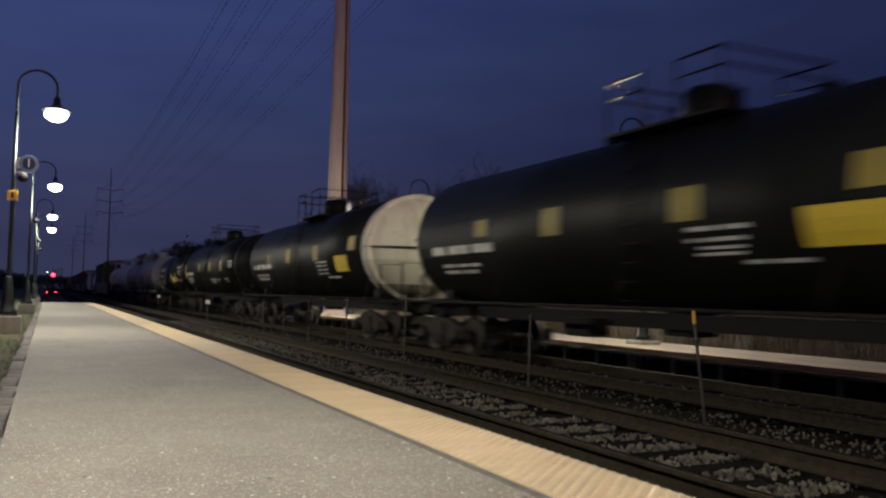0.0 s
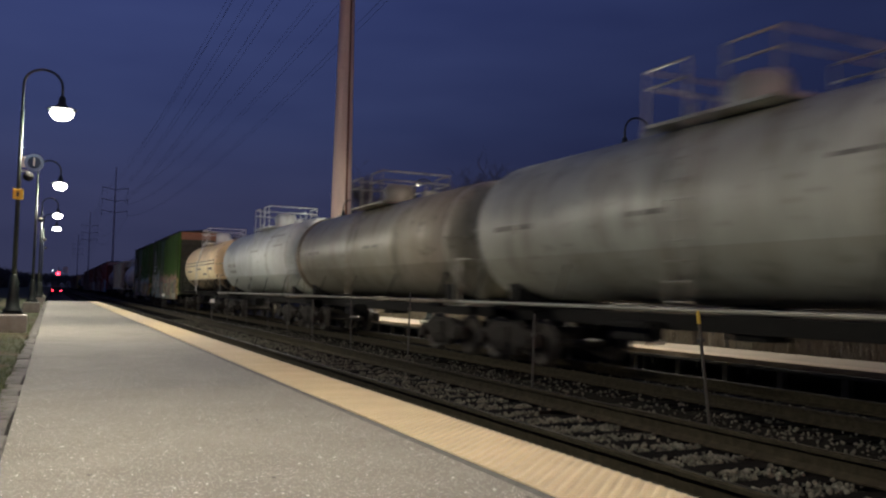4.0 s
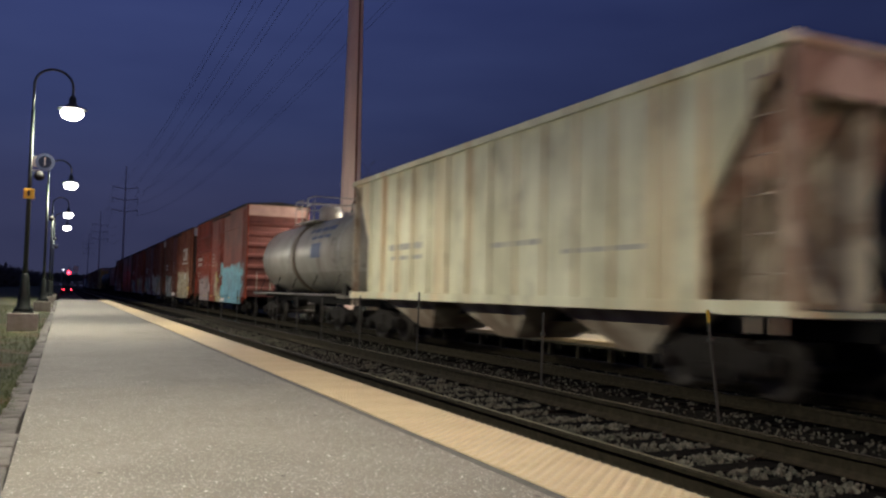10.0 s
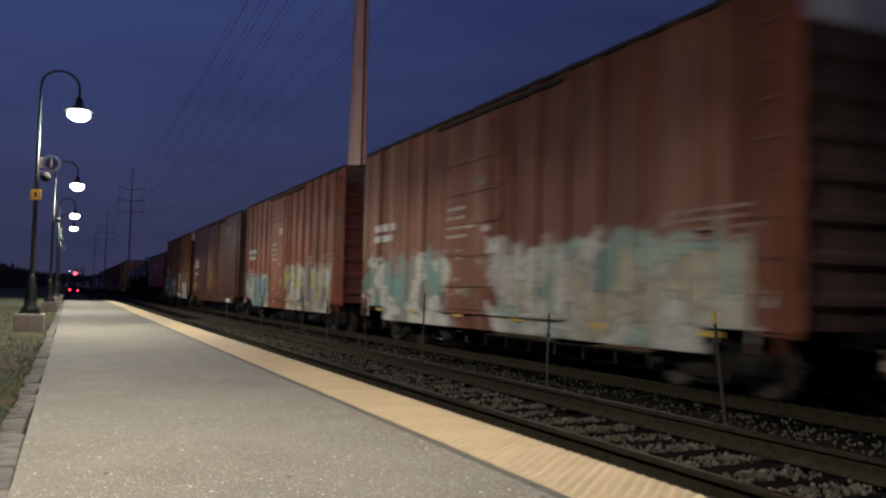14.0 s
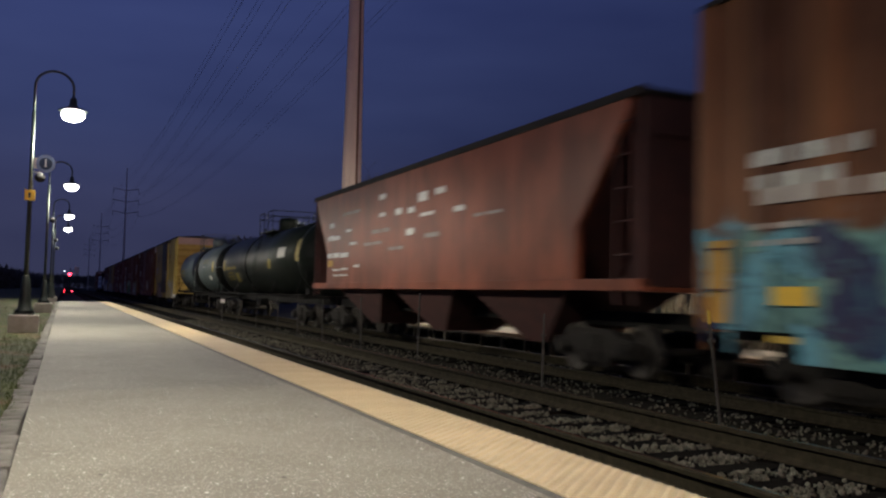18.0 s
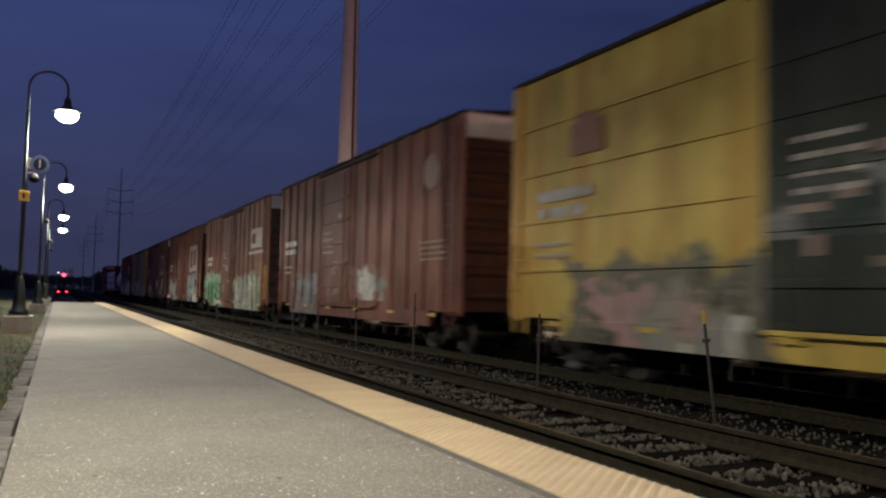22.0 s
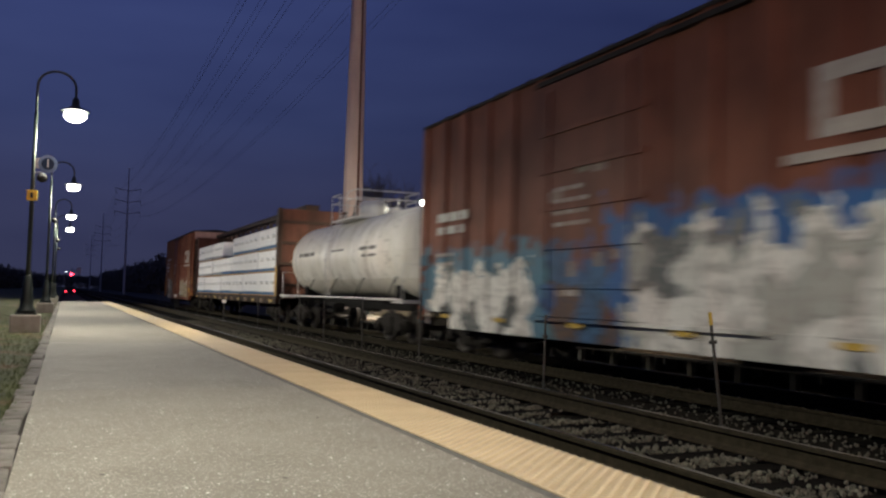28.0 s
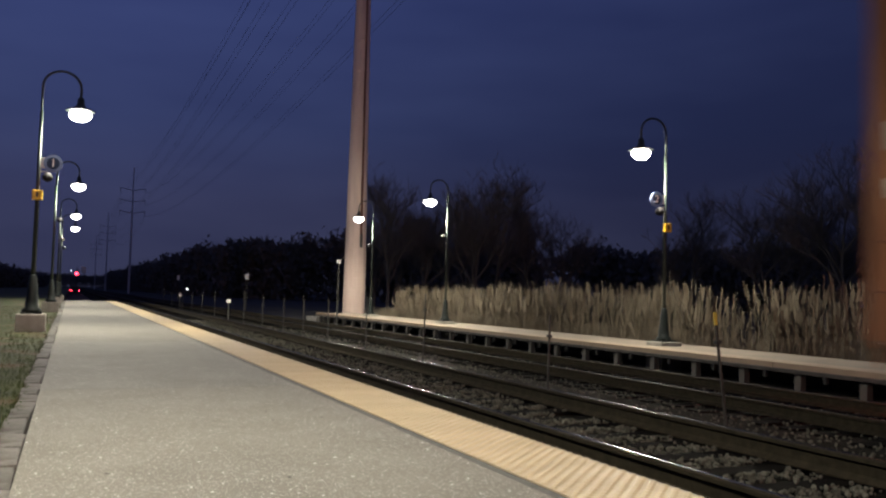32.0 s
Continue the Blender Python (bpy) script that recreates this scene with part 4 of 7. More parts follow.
    bp.inputs["Strength"].default_value, bp.inputs["Distance"].default_value = 0.25, 0.01
    l.new(fine.outputs["Fac"], bp.inputs["Height"])
    l.new(bp.outputs[0], bs.inputs["Normal"])
    l.new(bs.outputs[0], out.inputs[0])
    return m


def banded(name, colours, heights, rough=0.4, dirt=None, spec=0.22):
    """A tank's colours in level bands: from the bottom up, split at the heights."""
    m, n, l = clear_mat(name)
    out, bs = n.new("ShaderNodeOutputMaterial"), n.new("ShaderNodeBsdfPrincipled")
    co, sep = n.new("ShaderNodeTexCoord"), n.new("ShaderNodeSeparateXYZ")
    l.new(co.outputs["Object"], sep.inputs[0])
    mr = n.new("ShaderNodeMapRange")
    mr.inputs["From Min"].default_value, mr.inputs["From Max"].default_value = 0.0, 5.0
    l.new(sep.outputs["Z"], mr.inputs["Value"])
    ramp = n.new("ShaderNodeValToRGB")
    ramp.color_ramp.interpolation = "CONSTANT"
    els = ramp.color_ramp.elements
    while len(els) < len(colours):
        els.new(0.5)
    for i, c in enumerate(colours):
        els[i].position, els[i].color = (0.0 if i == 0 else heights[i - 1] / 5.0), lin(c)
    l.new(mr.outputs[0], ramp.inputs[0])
    mp, tn, tr, mx = n.new("ShaderNodeMapping"), n.new("ShaderNodeTexNoise"), n.new("ShaderNodeValToRGB"), n.new("ShaderNodeMixRGB")
    mp.inputs["Scale"].default_value = (1, 1, 0.25)
    tn.inputs["Scale"].default_value, tn.inputs["Detail"].default_value = 1.3, 6
    l.new(co.outputs["Object"], mp.inputs[0])
    l.new(mp.outputs[0], tn.inputs["Vector"])
    tr.color_ramp.elements[0].position, tr.color_ramp.elements[1].position = 0.42, 0.72
    l.new(tn.outputs["Fac"], tr.inputs[0])
    k = n.new("ShaderNodeMath")
    k.operation = "MULTIPLY"
    k.inputs[1].default_value = 0.6
    l.new(tr.outputs[0], k.inputs[0])
    l.new(k.outputs[0], mx.inputs[0])
    l.new(ramp.outputs[0], mx.inputs[1])
    grime = dirt or tuple(v * 0.6 for v in colours[-1])
    mx.inputs[2].default_value = lin(grime)
    # runs down the shell from the fittings, and small scuffs
    col = mx.outputs[0]
    for scale, stretch, lo, hi, share, tone in ((2.6, (1, 1, 0.08), 0.50, 0.68, 0.65, 0.62), (5.0, (1, 0.5, 1), 0.60, 0.70, 0.55, 0.5)):
        m2, t2, r2, x2, k2 = n.new("ShaderNodeMapping"), n.new("ShaderNodeTexNoise"), n.new("ShaderNodeValToRGB"), n.new("ShaderNodeMixRGB"), n.new("ShaderNodeMath")
        m2.inputs["Scale"].default_value = stretch
        t2.inputs["Scale"].default_value, t2.inputs["Detail"].default_value = scale, 5
        r2.color_ramp.elements[0].position, r2.color_ramp.elements[1].position = lo, hi
        k2.operation, k2.inputs[1].default_value = "MULTIPLY", share
        l.new(co.outputs["Object"], m2.inputs[0])
        l.new(m2.outputs[0], t2.inputs["Vector"])
        l.new(t2.outputs["Fac"], r2.inputs[0])
        l.new(r2.outputs[0], k2.inputs[0])
        l.new(k2.outputs[0], x2.inputs[0])
        l.new(col, x2.inputs[1])
        x2.inputs[2].default_value = lin(tuple(v * tone for v in grime))
        col = x2.outputs[0]
    l.new(col, bs.inputs["Base Color"])
    bs.inputs["Roughness"].default_value = rough
    bs.inputs["Specular IOR Level"].default_value = spec
    l.new(bs.outputs[0], out.inputs[0])
    return m


WHEEL_R = 0.42


def side_frame_mesh(paint):
    bm = bmesh.new()
    prof = [(-1.12, 0.34), (-1.12, 0.60), (-0.78, 0.64), (-0.45, 0.78), (0.45, 0.78), (0.78, 0.64), (1.12, 0.60), (1.12, 0.34), (0.86, 0.34), (0.80, 0.46), (0.62, 0.44), (0.40, 0.20), (0.30, 0.16), (-0.30, 0.16), (-0.40, 0.20), (-0.62, 0.44), (-0.80, 0.46), (-0.86, 0.34)]
    a = [bm.verts.new((-0.07, y, z)) for y, z in prof]
    b = [bm.verts.new((0.07, y, z)) for y, z in prof]
    bm.faces.new(a), bm.faces.new(b[::-1])
    for k in range(len(prof)):
        bm.faces.new((a[k], b[k], b[(k + 1) % len(prof)], a[(k + 1) % len(prof)]))
    for s in (-1, 1):
        turned(bm, [(0.13, 0.075), (0.15, 0.10), (0.13, 0.17), (0.05, 0.18)], axis="X", seg=12, at=(0, s * 0.89, 0.44))
        turned(bm, [(0.13, -0.075), (0.15, -0.10), (0.13, -0.17), (0.05, -0.18)], axis="X", seg=12, at=(0, s * 0.89, 0.44))
        for k in (-0.16, 0, 0.16):
            turned(bm, [(0.06, 0.22), (0.075, 0.27), (0.06, 0.32), (0.075, 0.37), (0.06, 0.44)], seg=8, at=(s * 0.11, k, 0))
    bmesh.ops.recalc_face_normals(bm, faces=bm.faces[:])
    return mesh_of("side_frame", bm, paint)


def wheelset_mesh():
    bm = bmesh.new()
    tube(bm, [(-1.0, 0, 0), (1.0, 0, 0)], 0.075, 10)
    for s in (-1, 1):
        turned(bm, [(0.10, 0.66), (0.13, 0.67), (0.16, 0.70), (0.33, 0.74), (0.36, 0.69), (0.45, 0.685), (0.45, 0.715), (0.42, 0.725), (0.415, 0.815), (0.36, 0.82), (0.34, 0.775), (0.15, 0.79), (0.12, 0.80), (0.08, 0.80)] if s > 0 else [(0.10, -0.66), (0.13, -0.67), (0.16, -0.70), (0.33, -0.74), (0.36, -0.69), (0.45, -0.685), (0.45, -0.715), (0.42, -0.725), (0.415, -0.815), (0.36, -0.82), (0.34, -0.775), (0.15, -0.79), (0.12, -0.80), (0.08, -0.80)], axis="X", seg=24)
        for k in range(3):
            a = k * 2.094
            turned(bm, [(0.035, s * 0.78), (0.035, s * 0.80)], axis="X", seg=6, at=(0, 0.245 * math.cos(a), 0.245 * math.sin(a)))
    return mesh_of("wheelset", bm, M_WHEEL)


M_TRUCKPALE = mat("dusty_truck_steel", (0.26, 0.25, 0.22), (0.14, 0.13, 0.115), 9, 0.85, bump=0.3, spec=0.2)
SIDE_FRAME, SIDE_FRAME_PALE, WHEELSET = side_frame_mesh(M_TRUCK), side_frame_mesh(M_TRUCKPALE), wheelset_mesh()
BOLSTER = mesh_of("truck", bar(-1.15, 1.15, -0.19, 0.19, 0.42, 0.70, 0.03), M_TRUCK)
COUPLER = bmesh.new()
box(COUPLER, -0.10, 0.10, -0.15, 0.85, 0.78, 0.98, 0.02)
box(COUPLER, -0.19, 0.19, -0.32, -0.10, 0.72, 1.02, 0.04)
tube(COUPLER, [(0.15, 0.2, 0.75), (0.28, 0.0, 0.48), (0.25, -0.25, 0.36), (0.12, -0.42, 0.34)], 0.03, 6)
COUPLER = mesh_of("coupler", COUPLER, M_UNDER)
REFLECTOR = mesh_of("reflector", bar(-0.008, 0.0, -0.20, 0.20, -0.04, 0.04), M_REFLECT)
AXLES = []


def add_trucks(car, at, pale=False):
    for y in (-at, at):
        tr = put("truck", BOLSTER, car, pose(0, y, 0))
        for s in (-1, 1):
            put("side_frame", SIDE_FRAME_PALE if pale else SIDE_FRAME, tr, pose(s * 1.02, 0, 0))
        for s in (-1, 1):
            w = put("wheelset", WHEELSET, tr, pose(0, s * 0.89, WHEEL_R))
            AXLES.append((w, s))


def add_couplers(car, half):
    put("coupler", COUPLER, car, pose(0, -half, 0))
    put("coupler", COUPLER, car, pose(0, half, 0, 0, 0, 180))


RUNGS = {}


def add_ladder(car, x, y, z0, z1, paint, w=0.42):
    """Two stiles as one part, each rung a part of it."""
    bm = bmesh.new()
    for s in (-1, 1):
        box(bm, x - 0.02, x + 0.02, y + s * w / 2 - 0.02, y + s * w / 2 + 0.02, z0, z1)
    lad = part("ladder", bm, paint, car)
    if paint.name not in RUNGS:
        RUNGS[paint.name] = mesh_of("rung", tube(bmesh.new(), [(0, -w / 2, 0), (0, w / 2, 0)], 0.014, 5), paint)
    n = max(3, int((z1 - z0) / 0.46))
    for k in range(n):
        put("rung", RUNGS[paint.name], lad, pose(x - 0.015, y, z0 + (z1 - z0) * (k + 0.5) / n))


def word_spans(y0, y1, z0, z1):
    """A long line of stencilling falls into words of uneven length; short or tall marks stay whole."""
    h = z1 - z0
    if y1 - y0 < 0.85 or h > 0.24:
        return [(y0, y1)]
    rnd, spans, y = random.Random(int(1000 * (y0 + 3 * z0))), [], y0
    while y < y1 - 0.12:
        w = min(rnd.uniform(0.28, 0.75) + 1.5 * h, y1 - y)
        spans.append((y, y + w))
        y += w + 0.09 + 0.4 * h
    return spans


def marks(car, x, rows, material, name="marking"):
    """Unreadable stencilling as plain bars: (y0, y1, z0, z1), just proud of the near side."""
    for y0, y1, z0, z1 in rows:
        for a, b in word_spans(y0, y1, z0, z1):
            part(name, bar(x - 0.006, x, a, b, z0, z1), material, car)


def words(car, x, y1, y0, z, height, length, material):
    """A line of unreadable stencilling: short bars of uneven length from y1 forward to y0."""
    rnd = random.Random(int(1000 * (y1 + 3 * z)))
    y = y1
    while y - 0.1 > y0:
        w = min(length * rnd.uniform(0.6, 1.4), y - y0)
        part("marking", bar(x - 0.006, x, y - w, y, z, z + height), material, car)
        y -= w + 0.08 + 0.1 * rnd.random()


M_BARFADED = mat("faded_stencil", (0.42, 0.38, 0.34), (0.28, 0.24, 0.21), 5, 0.7)
M_PINKMARK = mat("faded_red_stencil", (0.30, 0.13, 0.09), (0.22, 0.12, 0.06), 5, 0.7)
M_BARDIM = mat("dim_stencil", (0.27, 0.20, 0.16), (0.19, 0.13, 0.10), 5, 0.7)
M_CORNER = mat("corner_yellow", (0.55, 0.30, 0.04), (0.42, 0.22, 0.03), 4, 0.65)
TRAIN = []


def new_car(name, e0, e1, label, category):
    ob = thing(name, pose(FAR_TRACK, (e0 + e1) / 2, RAIL_FAR), label, category, "cars of the freight train")
    TRAIN.append((ob, (e0 + e1) / 2))
    return ob


HALF = 1.42
ROOF_RIB = bmesh.new()
for rib_side in (-1, 1):
    rv = [ROOF_RIB.verts.new((x, y, z)) for y in (-0.04, 0.04) for x, z in ((0, 0.12), (0, 0.165), (rib_side * (HALF + 0.06), -0.005), (rib_side * (HALF + 0.06), 0.04))]
    for q in ((1, 3, 7, 5), (0, 1, 3, 2), (4, 5, 7, 6), (2, 3, 7, 6)):
        ROOF_RIB.faces.new([rv[i] for i in q])
bmesh.ops.recalc_face_normals(ROOF_RIB, faces=ROOF_RIB.faces[:])
ROOF_RIB = mesh_of("roof_rib", ROOF_RIB, M_ROOF)


def corrugated_side(x, y0, y1, z0, z1, ribs, sgn, depth=0.055, w=0.30):
    """A side sheet with upright ribs that stand out from it."""
    bm = bmesh.new()
    line = [(y0, 0)]
    for c in ribs:
        line += [(c - w / 2 - 0.02, 0), (c - w / 2 + 0.01, depth), (c + w / 2 - 0.01, depth), (c + w / 2 + 0.02, 0)]
    line.append((y1, 0))
    outer = [[bm.verts.new((x + sgn * d, y, z)) for y, d in line] for z in (z0, z1)]
    inner = [[bm.verts.new((x - sgn * 0.06, y, z)) for y, d in (line[0], line[-1])] for z in (z0, z1)]
    for k in range(len(line) - 1):
        bm.faces.new((outer[0][k], outer[0][k + 1], outer[1][k + 1], outer[1][k]))
    bm.faces.new((inner[0][0], inner[0][1], inner[1][1], inner[1][0]))
    bm.faces.new([*outer[1], inner[1][1], inner[1][0]])
    bm.faces.new([*outer[0], inner[0][1], inner[0][0]])
    bm.faces.new((outer[0][0], outer[1][0], inner[1][0], inner[0][0]))
    bm.faces.new((outer[0][-1], outer[1][-1], inner[1][1], inner[0][1]))
    bmesh.ops.recalc_face_normals(bm, faces=bm.faces[:])
    return bm


def end_wall(y, sgn, z0, z1, ribs):
    bm = bmesh.new()
    line = [(z0, 0)]
    for k in range(ribs):
        c = z0 + (z1 - z0) * (k + 0.7) / (ribs + 0.4)
        line += [(c - 0.13, 0), (c - 0.05, 0.085), (c + 0.05, 0.085), (c + 0.13, 0)]
    line.append((z1, 0))
    cols = [[bm.verts.new((x, y + sgn * d, z)) for z, d in line] for x in (-HALF + 0.03, HALF - 0.03)]
    back = [[bm.verts.new((x, y - sgn * 0.06, z)) for z in (z0, z1)] for x in (-HALF + 0.03, HALF - 0.03)]
    for k in range(len(line) - 1):
        bm.faces.new((cols[0][k], cols[1][k], cols[1][k + 1], cols[0][k + 1]))
    for i in (0, 1):
        bm.faces.new([*cols[i], back[i][1], back[i][0]])
    bm.faces.new((back[0][0], back[1][0], back[1][1], back[0][1]))
    bmesh.ops.recalc_face_normals(bm, faces=bm.faces[:])
    return bm


def boxcar(e0, e1, label, paint, end_paint, cap=None, door=None, door_at=0.3, door_w=3.05, ribs=0.95, top=5.22, bottom=0.74, logo="", logo_y=-3.6, panel=False, white_rows=(), panels=False, corners=False):
    """A boxcar; its front end is at -y. Its side near the platform is at -x."""
    car = new_car("boxcar", e0, e1, label, "boxcar")
    h = (e1 - e0) / 2
    d0, d1 = door_at - door_w / 2, door_at + door_w / 2
    spots = []
    if not panel:
        n = max(2, int((d0 + h) / ribs))
        spots += [-h + 0.07 + (d0 - 0.15 + h - 0.07) * k / n for k in range(n + 1)]
        n = max(2, int((h - d1) / ribs))
        spots += [d1 + 0.15 + (h - 0.07 - d1 - 0.15) * k / n for k in range(n + 1)]
    else:
        spots += [-h + 0.07, d0 - 0.15, d1 + 0.15, h - 0.07]
        if panel == "rear ribs":
            spots = spots[:3] + [d1 + 0.15 + (h - 0.22 - d1) * k / 7 for k in range(1, 7)] + spots[3:]
    for sgn in (-1, 1):
        part("side_wall", corrugated_side(sgn * HALF, -h, h, bottom + 0.18, top - 0.06, spots, sgn), paint, car)
    if panel:
        for z in (1.75, 2.6, 3.45, 4.3):
            part("side_seam", bar(-HALF - 0.045, -HALF, -h + 0.2, d0 - 0.2, z - 0.035, z + 0.035, 0.012), paint, car)
            part("side_seam", bar(-HALF - (0.075 if panel == "rear ribs" else 0.045), -HALF, d1 + 0.2, h - 0.2, z - 0.035, z + 0.035, 0.012), paint, car)
    part("side_sill", bar(-HALF - 0.03, -HALF + 0.10, -h + 1.6, h - 1.6, bottom - 0.17, bottom + 0.19, 0.01), paint, car)
    part("side_sill", bar(HALF - 0.10, HALF + 0.03, -h + 1.6, h - 1.6, bottom - 0.17, bottom + 0.19, 0.01), paint, car)
    for sgn in (-1, 1):
        part("end_wall", end_wall(sgn * (h - 0.04), sgn, bottom + 0.2, top - 0.55, 7), end_paint, car)
        part("end_cap", bar(-HALF + 0.02, HALF - 0.02, *sorted((sgn * (h - 0.10), sgn * (h + 0.03))), top - 0.55, top - 0.02, 0.012), cap or end_paint, car, "white painted end panel" if cap else "")
        for s in (-1, 1):
            part("corner_post", bar(*sorted((s * (HALF - 0.05), s * (HALF + 0.035))), *sorted((sgn * (h - 0.09), sgn * (h + 0.02))), bottom + 0.1, top - 0.05, 0.01), paint, car)
    bm = bmesh.new()
    n = int(2 * h / 1.2)
    prof = [(-HALF - 0.075, top - 0.06), (-HALF - 0.075, top + 0.0), (0, top + 0.13), (HALF + 0.075, top + 0.0), (HALF + 0.075, top - 0.06)]
    a = [bm.verts.new((x, -h - 0.03, z)) for x, z in prof]
    b = [bm.verts.new((x, h + 0.03, z)) for x, z in prof]
    for k in range(4):
        bm.faces.new((a[k], a[k + 1], b[k + 1], b[k]))
    bm.faces.new((a[4], a[0], b[0], b[4]))
    bm.faces.new(a[::-1]), bm.faces.new(b)
    roof = part("roof", bm, M_ROOF, car)
    for k in range(1, n):
        put("roof_rib", ROOF_RIB, roof, pose(0, -h + 2 * h * k / n, top))
    # door with its tracks, bars and lock rods
    dx = -HALF - 0.052
    dr = part("door", bar(dx - 0.045, dx + 0.02, d0, d1, bottom + 0.22, top - 0.24, 0.012), door or paint, car)
    for k in range(5):
        z = bottom + 0.75 + k * (top - bottom - 1.2) / 5
        part("door_rib", bar(dx - 0.085, dx - 0.045, d0 + 0.06, d1 - 0.06, z - 0.05, z + 0.05, 0.01), door or paint, dr)
    for y in (d0 + 0.35, d1 - 0.35):
        bm = bmesh.new()
        tube(bm, [(dx - 0.09, y, bottom + 0.3), (dx - 0.09, y, top - 0.4)], 0.018, 6)
        part("lock_rod", bm, door or paint, dr)
    part("door_track", bar(-HALF - 0.13, -HALF, d0 - 2.2, d1 + 0.2, bottom + 0.15, bottom + 0.21), paint, car)
    part("door_track", bar(-HALF - 0.11, -HALF, d0 - 2.2, d1 + 0.2, top - 0.22, top - 0.14), M_ROOF, car)
    for s in (-1, 1):
        add_ladder(car, -HALF - 0.10, s * (h - 0.36), bottom - 0.1, (2.2 if s > 0 else top - 0.3), paint)
    part("underframe", bar(-0.35, 0.35, -h, h, 0.72, bottom + 0.2), M_UNDER, car)
    part("floor", bar(-HALF + 0.06, HALF - 0.06, -h + 0.07, h - 0.07, bottom + 0.19, bottom + 0.27), M_UNDER, car)
    for y in (-2.2, 1.9):
        part("brake_gear", bar(-0.95, -0.45, y - 0.5, y + 0.5, 0.45, 0.80, 0.06), M_UNDER, car)
    for k in range(6):
        put("reflector", REFLECTOR, car, pose(-HALF - 0.05 - (0.05 if abs(-h + 1.4 + k * (2 * h - 2.8) / 5 - door_at) < door_w / 2 + 2.2 else 0), -h + 1.4 + k * (2 * h - 2.8) / 5, bottom + 0.10))
    add_trucks(car, h - 1.95)
    add_couplers(car, h + 0.55)
    x = -HALF - 0.052
    if logo == "bars":
        # a faded open frame joined to a solid block, with an underline
        y, z0, z1 = logo_y, 3.15, 3.98
        for y0, y1, za, zb in ((y - 0.22, y, z0, z1), (y - 0.95, y - 0.22, z1 - 0.2, z1), (y - 0.95, y - 0.22, z0, z0 + 0.2), (y - 2.16, y - 0.95, z0, z1), (y - 2.55, y + 0.45, 2.90, 3.02)):
            part("emblem", bar(x - 0.006, x, y0, y1, za, zb), M_BARFADED, car)
    if logo == "big":
        y, z0, z1 = logo_y, 2.45, 4.05
        for y0, y1, za, zb in ((y - 0.32, y, z0, z1 - 0.18), (y - 1.1, y - 0.18, z1 - 0.26, z1), (y - 1.1, y - 0.32, z0, z0 + 0.24), (y - 1.72, y - 1.36, z0, z1), (y - 2.75, y - 1.72, z0 + 0.02, z0 + 0.36), (y - 3.1, y - 2.75, z0 + 0.02, z1), (y - 2.75, y - 1.72, z1 - 0.26, z1)):
            part("emblem", bar(x - 0.006, x, y0, y1, za, zb), M_BARFADED, car)
    if logo == "disc":
        bm = bmesh.new()
        turned(bm, [(0.55, 0), (0.55, 0.006)], axis="X", seg=28, at=(x - 0.006, h - 1.3, 3.75))
        part("emblem", bm, M_BARFADED, car)
        for z in (3.5, 3.75, 4.0):
            part("emblem_bar", bar(x - 0.010, x - 0.0065, h - 1.65, h - 0.95, z - 0.05, z + 0.05), door or paint, car)
    if logo == "dot":
        bm = bmesh.new()
        turned(bm, [(0.42, 0), (0.42, 0.006)], axis="X", seg=28, at=(x - 0.006, -h + 1.6, 4.1))
        part("emblem", bm, M_BARDIM, car)
    words(car, x, h - 0.9, h - 2.5, 2.92, 0.19, 0.42, M_BARWHITE)
    words(car, x, h - 0.9, h - 2.3, 2.64, 0.17, 0.40, M_BARWHITE)
    for z in (2.15, 1.95):
        words(car, x, h - 0.9, h - 1.8, z, 0.07, 0.25, M_BARFADED)
    for k in range(0 if panel else 4):
        words(car, x, -h + 2.1, -h + 0.6, 2.46 - 0.13 * k, 0.05, 0.26, M_BARDIM)
    for k in range(4):
        words(car, dx - 0.05, d1 - 0.5, d1 - 1.5, 3.1 - 0.2 * k, 0.07, 0.24, M_BARFADED)
    # data blocks and touched-up spots round the lock rods
    rnd = random.Random(int(e0 * 10))
    for k in range(9):
        y, z = rnd.uniform(d0 + 0.2, d1 - 0.7), (rnd.uniform(1.2, 3.6) if k < 6 else rnd.uniform(1.1, 2.2))
        w, t = rnd.uniform(0.16, 0.5), rnd.uniform(0.07, 0.28)
        part("touch_up", bar(dx - 0.052, dx - 0.044, y, y + w, z, z + t), (M_BARFADED, M_BARDIM, M_BARDIM, M_BANDBROWN)[rnd.randrange(4)], dr)
    if panels:
        for za, zb, m in ((1.66, 1.95, M_BARFADED), (1.42, 1.60, M_BARDIM), (1.10, 1.38, M_YELLOW)):
            part("data_panel", bar(x - 0.006, x, -h + 0.58, -h + 1.39, za, zb), m, car)
    if corners:
        part("corner_panel", bar(x - 0.006, x, -h + 0.10, -h + 0.62, 0.98, 2.35), M_CORNER, car, "yellow corner panel")
    for rows, m in white_rows:
        marks(car, x, rows, m)
    return car


M_BARDARKWHITE = mat("faded_white", (0.38, 0.34, 0.31), (0.30, 0.26, 0.24), 7, 0.7)


